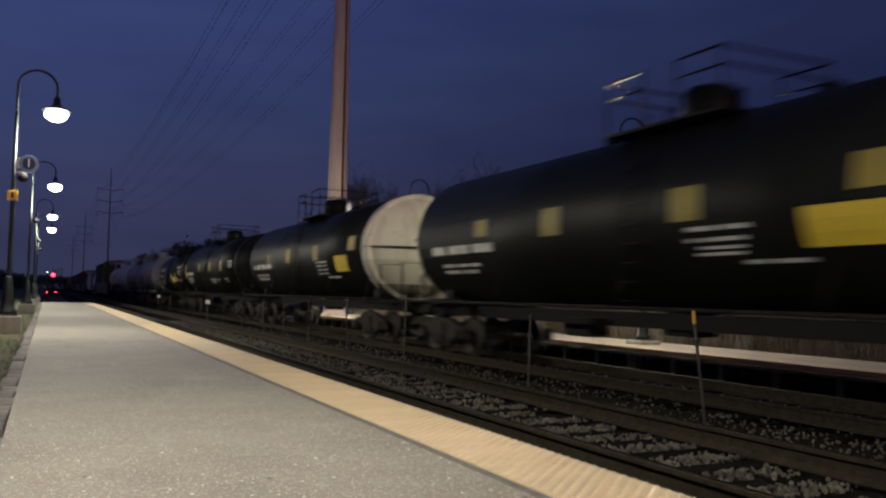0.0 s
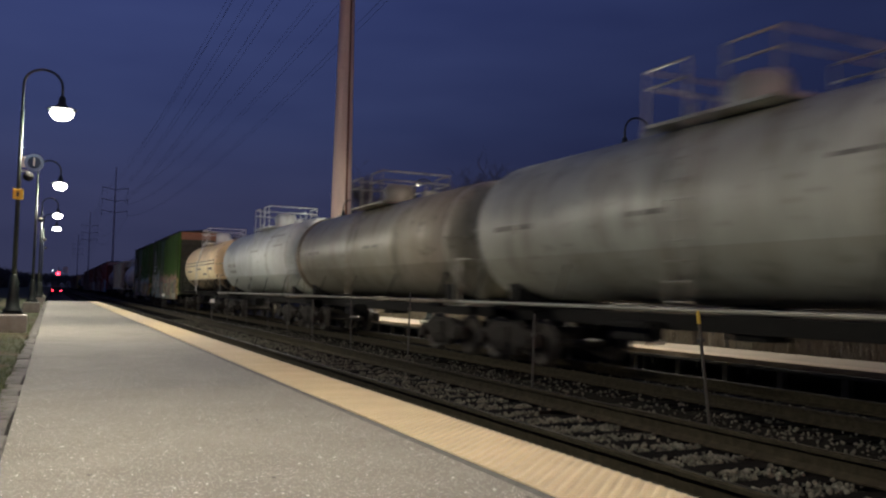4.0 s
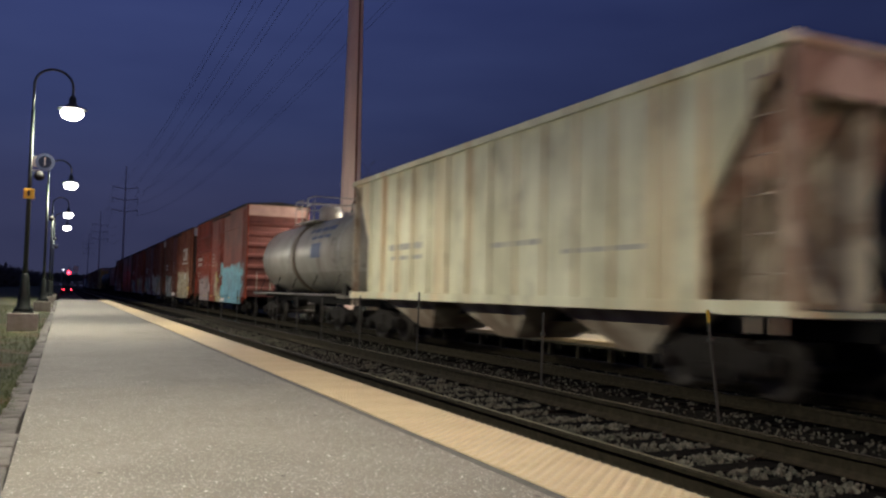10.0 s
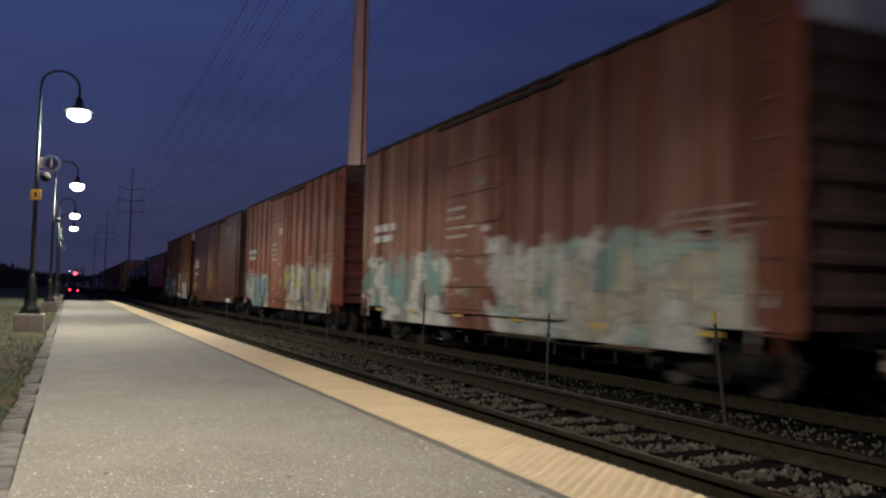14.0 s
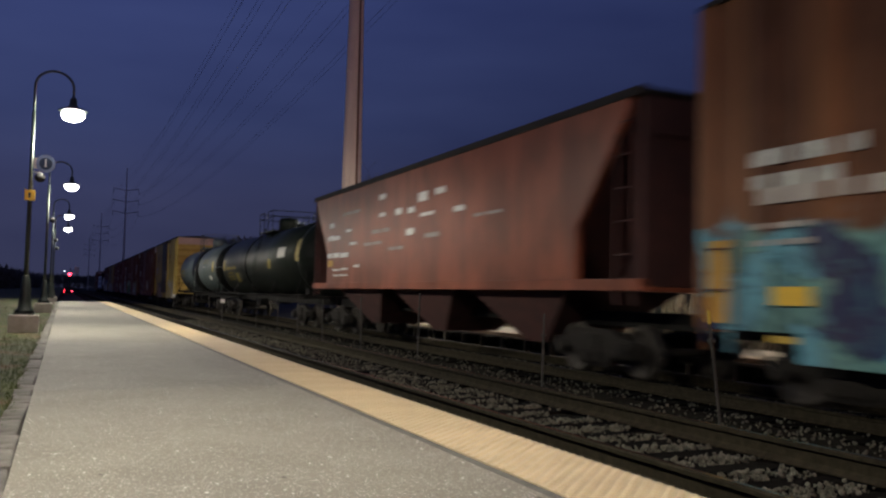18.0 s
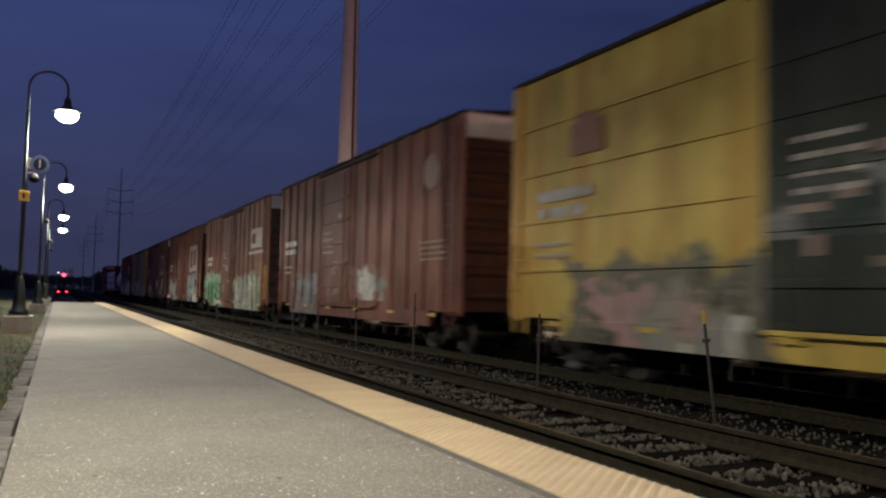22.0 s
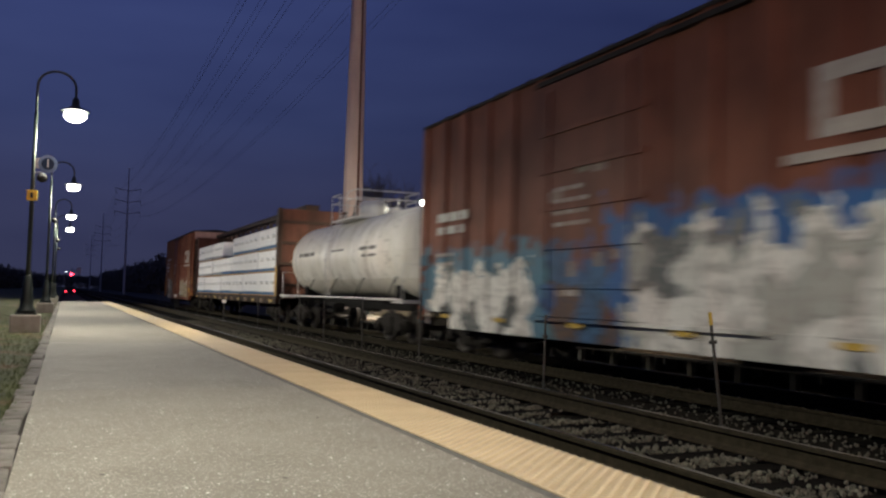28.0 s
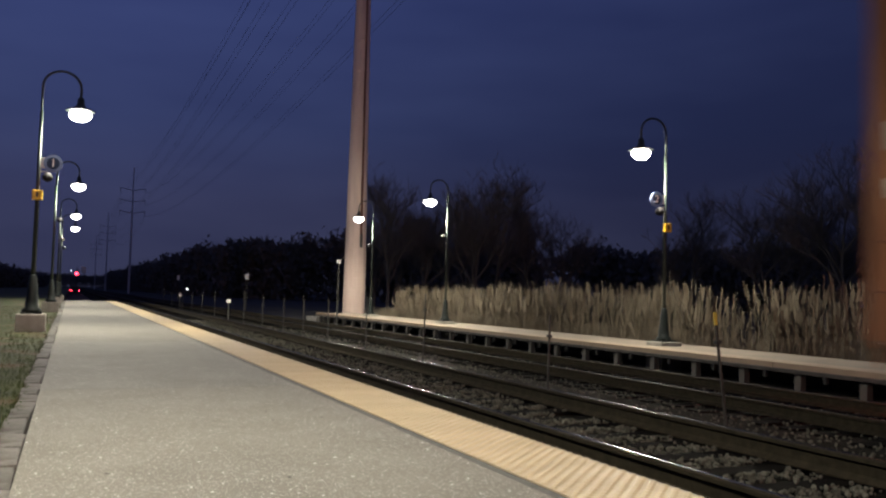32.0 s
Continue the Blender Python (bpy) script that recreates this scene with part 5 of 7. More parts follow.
def tank_car(e0, e1, label, paint, r=1.45, zc=2.55, head=None, bands=(), rail_paint=None, dome=0.0, placards=(), lettering=(), letters=None, sill_paint=None, dome_paint=None, pale_trucks=False, shift=0.0):
    """A tank car; shift moves its fittings and lettering along the shell."""
    dome += shift
    car = new_car("tank_car", e0, e1, label, "tank car")
    h = (e1 - e0) / 2
    hd = 0.62
    bm = bmesh.new()
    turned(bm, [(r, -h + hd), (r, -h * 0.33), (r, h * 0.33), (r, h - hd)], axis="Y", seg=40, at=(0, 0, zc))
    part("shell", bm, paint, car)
    for s in (-1, 1):
        bm = bmesh.new()
        turned(bm, [(r * math.cos(a), s * (h - hd + 0.002 + hd * math.sin(a))) for a in [k * math.pi / 18 for k in range(9)]] + [(0.02, s * (h + 0.002))], axis="Y", seg=40, at=(0, 0, zc))
        part("head", bm, head if (head and s < 0) else paint, car, "tank head in another colour" if (head and s < 0) else "")
    for y, w, m in bands:
        bm = bmesh.new()
        turned(bm, [(r + 0.001, y - w / 2), (r + 0.03, y - w / 2), (r + 0.03, y + w / 2), (r + 0.001, y + w / 2)], axis="Y", seg=40, at=(0, 0, zc))
        part("jacket_band", bm, m, car)
    sp = sill_paint or M_UNDER
    # full-length near-black sill added to keep the gap below the shell dark
    part("centre_sill", bar(-0.33, 0.33, -h - 0.7, h + 0.7, 0.82, 1.062, 0.01), M_UNDER, car)
    for s in (-1, 1):
        bm = bar(-1.45, 1.45, s * (h + 0.15) - 0.35, s * (h + 0.15) + 0.35, 1.06, 1.14, 0.01)
        part("end_platform", bm, sp, car)
        bm = bmesh.new()
        box(bm, -1.25, 1.25, s * (h - 1.2) - 0.25, s * (h - 1.2) + 0.25, 1.02, 1.20, 0.01)
        box(bm, -0.9, 0.9, s * (h - 1.2) - 0.18, s * (h - 1.2) + 0.18, 1.2, zc - r * 0.72, 0.01)
        part("saddle", bm, M_UNDER, car)
        bm = bmesh.new()
        tube(bm, [(s * 1.48, -h - 0.5, 1.15), (s * 1.48, h + 0.5, 1.15)], 0.035, 6)
        part("side_rail", bm, sp, car)
        for k in range(5):
            y = -h + 0.6 + (2 * h - 1.2) * k / 4
            part("rail_bracket", tube(bmesh.new(), [(s * 1.48, y, 1.13), (s * r * 0.9, y, zc - r * 0.55)], 0.018, 5), M_UNDER, car)
        for e in (-1, 1):
            bm = bmesh.new()
            tube(bm, [(e * 1.4, s * (h + 0.42), 1.1), (e * 1.4, s * (h + 0.42), 2.05), (e * 0.8, s * (h + 0.42), 2.05), (e * 0.8, s * (h + 0.42), 1.1)], 0.022, 6)
            part("end_handrail", bm, sp, car)
        bm = bmesh.new()
        tube(bm, [((r + 0.05) * math.sin(a), s * (h - hd + (hd + 0.05) * math.cos(a)), zc) for a in [(k - 8) * math.pi / 16.5 for k in range(17)]], 0.018, 6)
        part("head_rail", bm, paint, car)
    rp = rail_paint or paint
    dm = dome_paint or paint
    bm = bmesh.new()
    turned(bm, [(0.44, zc + r - 0.12), (0.44, zc + r + 0.44), (0.36, zc + r + 0.54), (0.10, zc + r + 0.57)], seg=20, at=(0, dome, 0))
    part("valve_dome", bm, dm, car)
    part("walkway", bar(-1.02, 1.02, dome - 1.35, dome + 1.35, zc + r - 0.13, zc + r - 0.08), rp, car)
    for y in (dome - 1.3, dome + 1.3):
        bm = bmesh.new()
        tube(bm, [(-1.02, y, zc + r * 0.74), (-1.02, y, zc + r + 0.75), (1.02, y, zc + r + 0.75), (1.02, y, zc + r * 0.74)], 0.022, 6)
        tube(bm, [(-1.02, y, zc + r + 0.5), (1.02, y, zc + r + 0.5)], 0.018, 6)
        part("railing_end", bm, rp, car)
    for s in (-1, 1):
        for ya, yb in ((-1.3, -0.38), (1.3, 0.38)):
            bm = bmesh.new()
            tube(bm, [(s * 1.02, dome + ya, zc + r + 0.75), (s * 1.02, dome + yb, zc + r + 0.75), (s * 1.02, dome + yb, zc + r - 0.10)], 0.022, 6)
            side = part("railing_side", bm, rp, car)
            part("middle_rail", tube(bmesh.new(), [(s * 1.02, dome + ya, zc + r + 0.48), (s * 1.02, dome + yb, zc + r + 0.48)], 0.018, 6), rp, side)
        bm = bmesh.new()
        for q in (-0.22, 0.22):
            tube(bm, [(s * 1.48, dome + q, 1.1), (s * 1.50, dome + q, zc), (s * 1.22, dome + q, zc + r * 0.72), (s * 1.02, dome + q, zc + r + 0.05)], 0.02, 5)
        for k in range(8):
            z = 1.25 + k * 0.28
            tube(bm, [(s * 1.49, dome - 0.22, z), (s * 1.49, dome + 0.22, z)], 0.014, 5)
        part("ladder", bm, rp, car)
    for y in (dome - 2.2, dome + 2.4):
        bm = bmesh.new()
        turned(bm, [(0.2, zc + r - 0.06), (0.2, zc + r + 0.10), (0.1, zc + r + 0.16)], seg=14, at=(0, y, 0))
        part("fitting", bm, dm, car)
    part("bottom_outlet", bar(-0.25, 0.25, -0.35, 0.35, 0.72, zc - r + 0.08, 0.03), M_UNDER, car)
    part("brake_gear", bar(-0.75, -0.35, 1.6, 2.5, 0.62, 0.95, 0.05), M_UNDER, car)

    def on_shell(y0, y1, z0, z1, m, nm):
        bm = bmesh.new()
        rows = []
        for k in range(4):
            z = z0 + (z1 - z0) * k / 3
            x = -math.sqrt(max(0.01, (r + 0.006) ** 2 - (z - zc) ** 2))
            rows.append((bm.verts.new((x, y0, z)), bm.verts.new((x, y1, z))))
        for a, b in zip(rows, rows[1:]):
            bm.faces.new((a[0], b[0], b[1], a[1]))
        part(nm, bm, m, car)
    for y0, y1, z0, z1, m in placards:
        on_shell(y0 + shift, y1 + shift, z0, z1, m, "placard")
    for y0, y1, z0, z1 in lettering:
        for a, b in word_spans(y0, y1, z0, z1):
            on_shell(a + shift, b + shift, z0, z1, letters or M_BARWHITE, "lettering")
    add_trucks(car, h - 1.2, pale_trucks)
    add_couplers(car, h + 0.95)
    return car


def hopper(e0, e1, label, paint, top_paint, cut=1.55, ribs=0.98, smooth=False, top=4.36, bottom=1.28, knee=2.43, end_paint=None):
    car = new_car("covered_hopper", e0, e1, label, "hopper car")
    h = (e1 - e0) / 2
    ep = end_paint or paint
    for sgn in (-1, 1):
        bm = bmesh.new()
        prof = [(-h + 0.3, top - 0.15), (-h + 0.3, top), (h - 0.3, top), (h - 0.3, top - 0.15), (h - cut, knee), (h - cut, bottom), (-h + cut, bottom), (-h + cut, knee)]
        rows = [[bm.verts.new((sgn * (HALF + (0.06 if smooth else 0)), y, z)) for y, z in prof], [bm.verts.new((sgn * (HALF - 0.06), y, z)) for y, z in prof]]
        bm.faces.new(rows[0]), bm.faces.new(rows[1])
        for k in range(8):
            bm.faces.new((rows[0][k], rows[0][(k + 1) % 8], rows[1][(k + 1) % 8], rows[1][k]))
        bmesh.ops.recalc_face_normals(bm, faces=bm.faces[:])
        part("side_wall", bm, paint, car)
        part("top_chord", bar(*sorted((sgn * (HALF - 0.1), sgn * (HALF + 0.08))), -h, h, top - 0.02, top + 0.12, 0.01), top_paint, car)
        part("side_sill", bar(*sorted((sgn * (HALF - 0.1), sgn * (HALF + 0.06))), -h, h, bottom - 0.18, bottom, 0.01), paint, car)
    if not smooth:
        n = int((2 * h - 2 * cut) / ribs)
        for k in range(n + 1):
            y = -h + cut + (2 * h - 2 * cut) * k / n
            part("side_post", bar(-HALF - 0.06, -HALF, y - 0.05, y + 0.05, bottom, top - 0.02, 0.012), paint, car)
    for sgn in (-1, 1):
        bm = bmesh.new()
        vs = [bm.verts.new(p) for p in ((-HALF + 0.06, sgn * (h - 0.45), top - 0.5), (HALF - 0.06, sgn * (h - 0.45), top - 0.5), (HALF - 0.06, sgn * (h - cut - 0.9), bottom), (-HALF + 0.06, sgn * (h - cut - 0.9), bottom))]
        bm.faces.new(vs)
        bmesh.ops.solidify(bm, geom=bm.faces[:], thickness=0.05)
        part("slope_sheet", bm, ep, car)
        bm = bmesh.new()
        prof = [(h - 0.13, top - 0.6), (h - 0.13, bottom - 0.1), (h - cut - 0.95, bottom - 0.1), (h - 0.5, top - 0.6)]
        rows = [[bm.verts.new((x, sgn * y, z)) for y, z in prof] for x in (-0.02, 0.02)]
        bm.faces.new(rows[0]), bm.faces.new(rows[1][::-1])
        for k in range(4):
            bm.faces.new((rows[0][k], rows[0][(k + 1) % 4], rows[1][(k + 1) % 4], rows[1][k]))
        bmesh.ops.recalc_face_normals(bm, faces=bm.faces[:])
        part("shear_plate", bm, ep, car)
        if smooth:
            part("end_bulkhead", bar(-HALF + 0.17, HALF - 0.17, *sorted((sgn * (h - 0.11), sgn * (h - 0.06))), bottom - 0.1, top - 0.602, 0.01), ep, car)
        part("end_panel", bar(-HALF + 0.02, HALF - 0.02, *sorted((sgn * (h - 0.12), sgn * h)), top - 0.6, top - 0.03, 0.01), ep, car)
        for s in (-1, 1):
            part("end_post", bar(*sorted((s * (HALF - 0.16), s * HALF)), *sorted((sgn * (h - 0.14), sgn * h)), bottom - 0.1, top - 0.6, 0.01), ep, car)
            bm = bmesh.new()
            tube(bm, [(s * 0.85, sgn * (h - 0.05), bottom), (s * 0.45, sgn * (h - 1.4), top - 1.2)], 0.06, 6)
            part("end_brace", bm, ep, car)
        add_ladder(car, -HALF - 0.03, sgn * (h - 0.4), bottom - 0.4, top - 0.1, ep)
        part("end_platform", bar(-HALF, HALF, *sorted((sgn * (h - 1.3), sgn * (h + 0.1))), bottom - 0.19, bottom - 0.12), paint, car)
    part("roof", bar(-HALF, HALF, -h, h, top + 0.02, top + 0.10, 0.02), top_paint, car)
    for k in range(8):
        y = -h + 1.2 + (2 * h - 2.4) * k / 7
        bm = bmesh.new()
        turned(bm, [(0.34, top + 0.1), (0.34, top + 0.2), (0.28, top + 0.25), (0.05, top + 0.26)], seg=14, at=(0, y, 0))
        part("hatch", bm, top_paint, car)
    for k in range(3):
        y = (k - 1) * (2 * h - 2 * cut) / 3.1
        w = (2 * h - 2 * cut) / 6.6
        bm = bmesh.new()
        a = [bm.verts.new(p) for p in ((-HALF + 0.08, y - w, bottom), (HALF - 0.08, y - w, bottom), (HALF - 0.08, y + w, bottom), (-HALF + 0.08, y + w, bottom))]
        b = [bm.verts.new(p) for p in ((-0.7, y - 0.35, 0.42), (0.7, y - 0.35, 0.42), (0.7, y + 0.35, 0.42), (-0.7, y + 0.35, 0.42))]
        for i in range(4):
            bm.faces.new((a[i], a[(i + 1) % 4], b[(i + 1) % 4], b[i]))
        bm.faces.new(a[::-1]), bm.faces.new(b)
        part("discharge_chute", bm, ep, car)
    part("centre_sill", bar(-0.33, 0.33, -h - 0.3, h + 0.3, 0.80, 1.05), M_UNDER, car)
    add_trucks(car, h - 1.75)
    add_couplers(car, h + 0.55)
    return car


def lumber_car(e0, e1):
    car = new_car("centerbeam_flatcar", e0, e1, "dark brown flatcar with centre beam and end bulkheads, carrying lumber", "flatcar")
    h = (e1 - e0) / 2
    paint = spray("flatcar_brown", (0.05, 0.030, 0.024), (0.03, 0.020, 0.017), [], 0.7)
    red = spray("bulkhead_brown", (0.11, 0.045, 0.032), (0.06, 0.027, 0.020), [], 0.7, (0.05, 0.025, 0.02))
    part("deck", bar(-HALF, HALF, -h, h, 1.00, 1.09, 0.01), paint, car)
    for s in (-1, 1):
        part("side_sill", bar(*sorted((s * (HALF - 0.12), s * (HALF + 0.03))), -h, h, 0.80, 1.002, 0.01), paint, car)
        part("bulkhead", bar(-HALF, HALF, *sorted((s * (h - 0.30), s * h)), 1.088, 4.64, 0.02), red, car, "reddish brown end bulkhead")
        for k in range(4):
            part("bulkhead_rib", bar(-HALF + 0.16, HALF - 0.16, *sorted((s * h, s * (h + 0.09))), 1.5 + k * 0.85, 1.62 + k * 0.85), paint, car)
        for q in (-1, 1):
            part("bulkhead_post", bar(*sorted((q * (HALF - 0.14), q * (HALF + 0.02))), *sorted((s * h, s * (h + 0.12))), 1.05, 4.66, 0.01), paint, car)
    part("corner_panel", bar(-HALF - 0.012, -HALF, -h + 0.02, -h + 0.32, 1.10, 2.30), M_CORNER, car, "yellow corner panel")
    part("top_chord", bar(-0.28, 0.28, -h + 0.1, h - 0.1, 4.645, 4.87, 0.02), paint, car)
    n = 15
    for k in range(n + 1):
        y = -h + 0.6 + (2 * h - 1.2) * k / n
        part("beam_post", bar(-0.09, 0.09, y - 0.07, y + 0.07, 1.088, 4.66, 0.01), paint, car)
    for k in range(13):
        y = -h + 0.9 + (2 * h - 1.8) * k / 12
        if k % 2 == 0:
            part("reflector", bar(-HALF - 0.042, -HALF - 0.03, y - 0.27, y + 0.27, 0.85, 0.95), M_REFLECT, car)
        else:
            part("stake_pocket", bar(-HALF - 0.06, -HALF - 0.03, y - 0.30, y + 0.30, 0.82, 0.99, 0.008), M_POCKET, car, "worn tan stake pocket")
    part("centre_sill", bar(-0.33, 0.33, -h - 0.3, h + 0.3, 0.55, 1.0), M_UNDER, car)
    add_trucks(car, h - 1.75)
    add_couplers(car, h + 0.55)
    # the wrapped bundles lie on the deck and on one another; one is missing on top
    rnd = random.Random(77)
    edges = [-10.98, -7.4, -4.05, -1.03, 2.03, 5.35, 8.25, 10.98]
    for side in (-1, 1):
        for li, (z, top) in enumerate(((1.092, 2.085), (2.087, 3.02), (3.022, 3.95))):
            for k in range(7):
                if li == 2 and k == 3 and side < 0:
                    continue
                y0, y1 = edges[k] + 0.02, edges[k + 1] - 0.02
                x0, x1 = sorted((side * (HALF - 0.02 - rnd.uniform(0, 0.05)), side * 0.22))
                tp = top - rnd.uniform(0, 0.03)
                ob = thing("lumber_bundle", pose(FAR_TRACK, (e0 + e1) / 2, RAIL_FAR), "white-wrapped lumber bundle with blue lower band on flatcar", "lumber bundle", "wrapped lumber bundles")
                TRAIN.append((ob, (e0 + e1) / 2))
                bt = z + rnd.uniform(0.15, 0.20)
                part("wrap", bar(x0, x1, y0, y1, bt, tp, 0.03), M_WRAP, ob)
                part("band", bar(x0 - 0.002, x1 + 0.002, y0 + 0.01, y1 - 0.01, z + 0.05, bt + 0.01, 0.008), M_WRAPBLUE if k < 4 or li == 0 else M_WRAPGREY, ob, "printed lower band of the wrap")
                part("lumber_edge", bar(x0 + 0.004, x1 - 0.004, y0 + 0.02, y1 - 0.02, z + 0.022, z + 0.052), M_DUNNAGE, ob)
                for j in range(5):
                    yy = y0 + 0.25 + j * (y1 - y0 - 0.5) / 4
                    part("dunnage", bar(x0 + 0.01, x1 - 0.01, yy - 0.06, yy + 0.06, z, z + 0.024), M_DUNNAGE, ob)
                for j in range(3):
                    yy = y0 + 0.25 + j * (y1 - y0 - 0.3) / 3
                    xs = x0 - 0.006 if side < 0 else x1
                    part("printed_mark", bar(xs, xs + 0.006, yy, yy + 0.5, z + 0.50, z + 0.545), M_BARDARK, ob)
                    part("printed_mark", bar(xs, xs + 0.006, yy + 0.1, yy + 0.55, z + 0.59, z + 0.625), M_BARBLUE, ob)
    return car


M_WRAPGREY = mat("grey_wrap", (0.22, 0.25, 0.29), (0.16, 0.18, 0.21), 3, 0.5)
M_POCKET = mat("worn_pocket", (0.26, 0.20, 0.14), (0.14, 0.09, 0.06), 5, 0.8)
M_WRAP = mat("white_wrap", (0.84, 0.85, 0.85), (0.70, 0.71, 0.72), 3, 0.45, bump=0.35, fine=9, per_object=0.06)
M_WRAPBLUE = mat("blue_wrap", (0.035, 0.13, 0.27), (0.025, 0.10, 0.21), 3, 0.5, spec=0.12)
M_DUNNAGE = mat("dunnage_wood", (0.50, 0.30, 0.12), (0.38, 0.22, 0.09), 8, 0.8)

# ---- the consist, front to back: (front end, rear end) in metres along the track at 0 s ----
WHITE_END = mat("white_end_panel", (0.66, 0.64, 0.60), (0.50, 0.48, 0.44), 3, 0.6, dirt=(0.35, 0.30, 0.26), dirt_at=0.58)
# end panel with the warm lamp's pink light put into its colour
PINKLIT_END = mat("pinklit_end_panel", (0.55, 0.36, 0.30), (0.42, 0.26, 0.22), 3, 0.6)
M_SOFTMARK = mat("soft_grey_stencil", (0.30, 0.30, 0.27), (0.22, 0.22, 0.20), 7, 0.6)
# plain shells: the belly's shade is put into a darker lower colour
T_BLACK = banded("black_tank", [(0.007344, 0.007589, 0.007099), (0.008323, 0.009061, 0.008568)], [2.4], 0.42, (0.01077, 0.01077, 0.009792), 0.06)
T_DKGREEN = banded("green_black_tank", [(0.01277, 0.01578, 0.01353), (0.01503, 0.02029, 0.01653)], [2.2], 0.42, (0.01729, 0.02029, 0.01729), 0.07)
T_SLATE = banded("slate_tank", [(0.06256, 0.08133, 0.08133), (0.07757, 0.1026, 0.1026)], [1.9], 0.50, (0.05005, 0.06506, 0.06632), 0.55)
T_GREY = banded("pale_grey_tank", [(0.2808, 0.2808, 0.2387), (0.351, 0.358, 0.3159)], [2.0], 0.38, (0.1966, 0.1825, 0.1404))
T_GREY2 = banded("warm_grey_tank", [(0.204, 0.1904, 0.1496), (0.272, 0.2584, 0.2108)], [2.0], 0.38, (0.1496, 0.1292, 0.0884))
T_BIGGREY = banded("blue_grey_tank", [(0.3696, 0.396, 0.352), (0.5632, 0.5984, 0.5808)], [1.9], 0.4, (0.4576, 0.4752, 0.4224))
# tan above the stripes: the weaker light there is put into the colour
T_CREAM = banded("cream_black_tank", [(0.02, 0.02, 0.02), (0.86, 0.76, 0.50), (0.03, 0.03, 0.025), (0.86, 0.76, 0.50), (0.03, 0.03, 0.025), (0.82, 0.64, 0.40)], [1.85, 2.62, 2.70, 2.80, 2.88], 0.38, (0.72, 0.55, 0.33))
# the pink lamp's tint is put into the head's tan
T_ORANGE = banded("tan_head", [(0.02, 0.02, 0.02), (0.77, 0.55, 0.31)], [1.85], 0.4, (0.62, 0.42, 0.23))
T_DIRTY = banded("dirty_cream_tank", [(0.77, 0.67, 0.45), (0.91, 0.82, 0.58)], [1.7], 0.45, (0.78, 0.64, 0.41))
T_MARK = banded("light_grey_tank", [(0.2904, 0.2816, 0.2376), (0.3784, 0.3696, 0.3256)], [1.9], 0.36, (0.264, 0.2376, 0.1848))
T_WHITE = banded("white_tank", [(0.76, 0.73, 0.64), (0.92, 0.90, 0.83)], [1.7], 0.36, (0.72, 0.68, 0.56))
Y, W, D = M_BARYELLOW, M_BARWHITE, M_BARDARK

BROWN, BROWN2 = (0.192, 0.067, 0.039), (0.125, 0.044, 0.028)
RED, RED2 = (0.23, 0.048, 0.030), (0.15, 0.034, 0.022)
ENDBROWN = mat("brown_end", (0.118, 0.07291, 0.05), (0.0625, 0.0375, 0.02778), 3, 0.75)
# brown end with the shade between coupled cars put into its colour
ENDSHADE = mat("shaded_brown_end", (0.050, 0.030, 0.021), (0.026, 0.016, 0.012), 3, 0.8)
ENDGREEN = mat("green_end", (0.0918, 0.0918, 0.06075), (0.0567, 0.0567, 0.03915), 3, 0.75)
ENDYELLOW = mat("yellow_end", (0.52, 0.34, 0.08), (0.40, 0.25, 0.06), 3, 0.7)
# red end darkened: shade of gap and recess is put into the colour
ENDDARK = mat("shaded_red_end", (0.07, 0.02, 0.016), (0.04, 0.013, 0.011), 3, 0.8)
ENDRED = mat("red_end", (0.15, 0.04, 0.03), (0.09, 0.024, 0.019), 3, 0.75)
cream, chalk, grey, teal, cyan, blue, pink, lime, grn, navy = (0.50, 0.46, 0.34), (0.60, 0.61, 0.56), (0.24, 0.25, 0.24), (0.16, 0.34, 0.31), (0.16, 0.42, 0.52), (0.05, 0.14, 0.34), (0.40, 0.18, 0.20), (0.48, 0.50, 0.14), (0.10, 0.30, 0.14), (0.03, 0.05, 0.12)
white = (0.90, 0.90, 0.83)
ochre, orange, sky = (0.42, 0.30, 0.09), (0.45, 0.20, 0.06), (0.20, 0.34, 0.42)


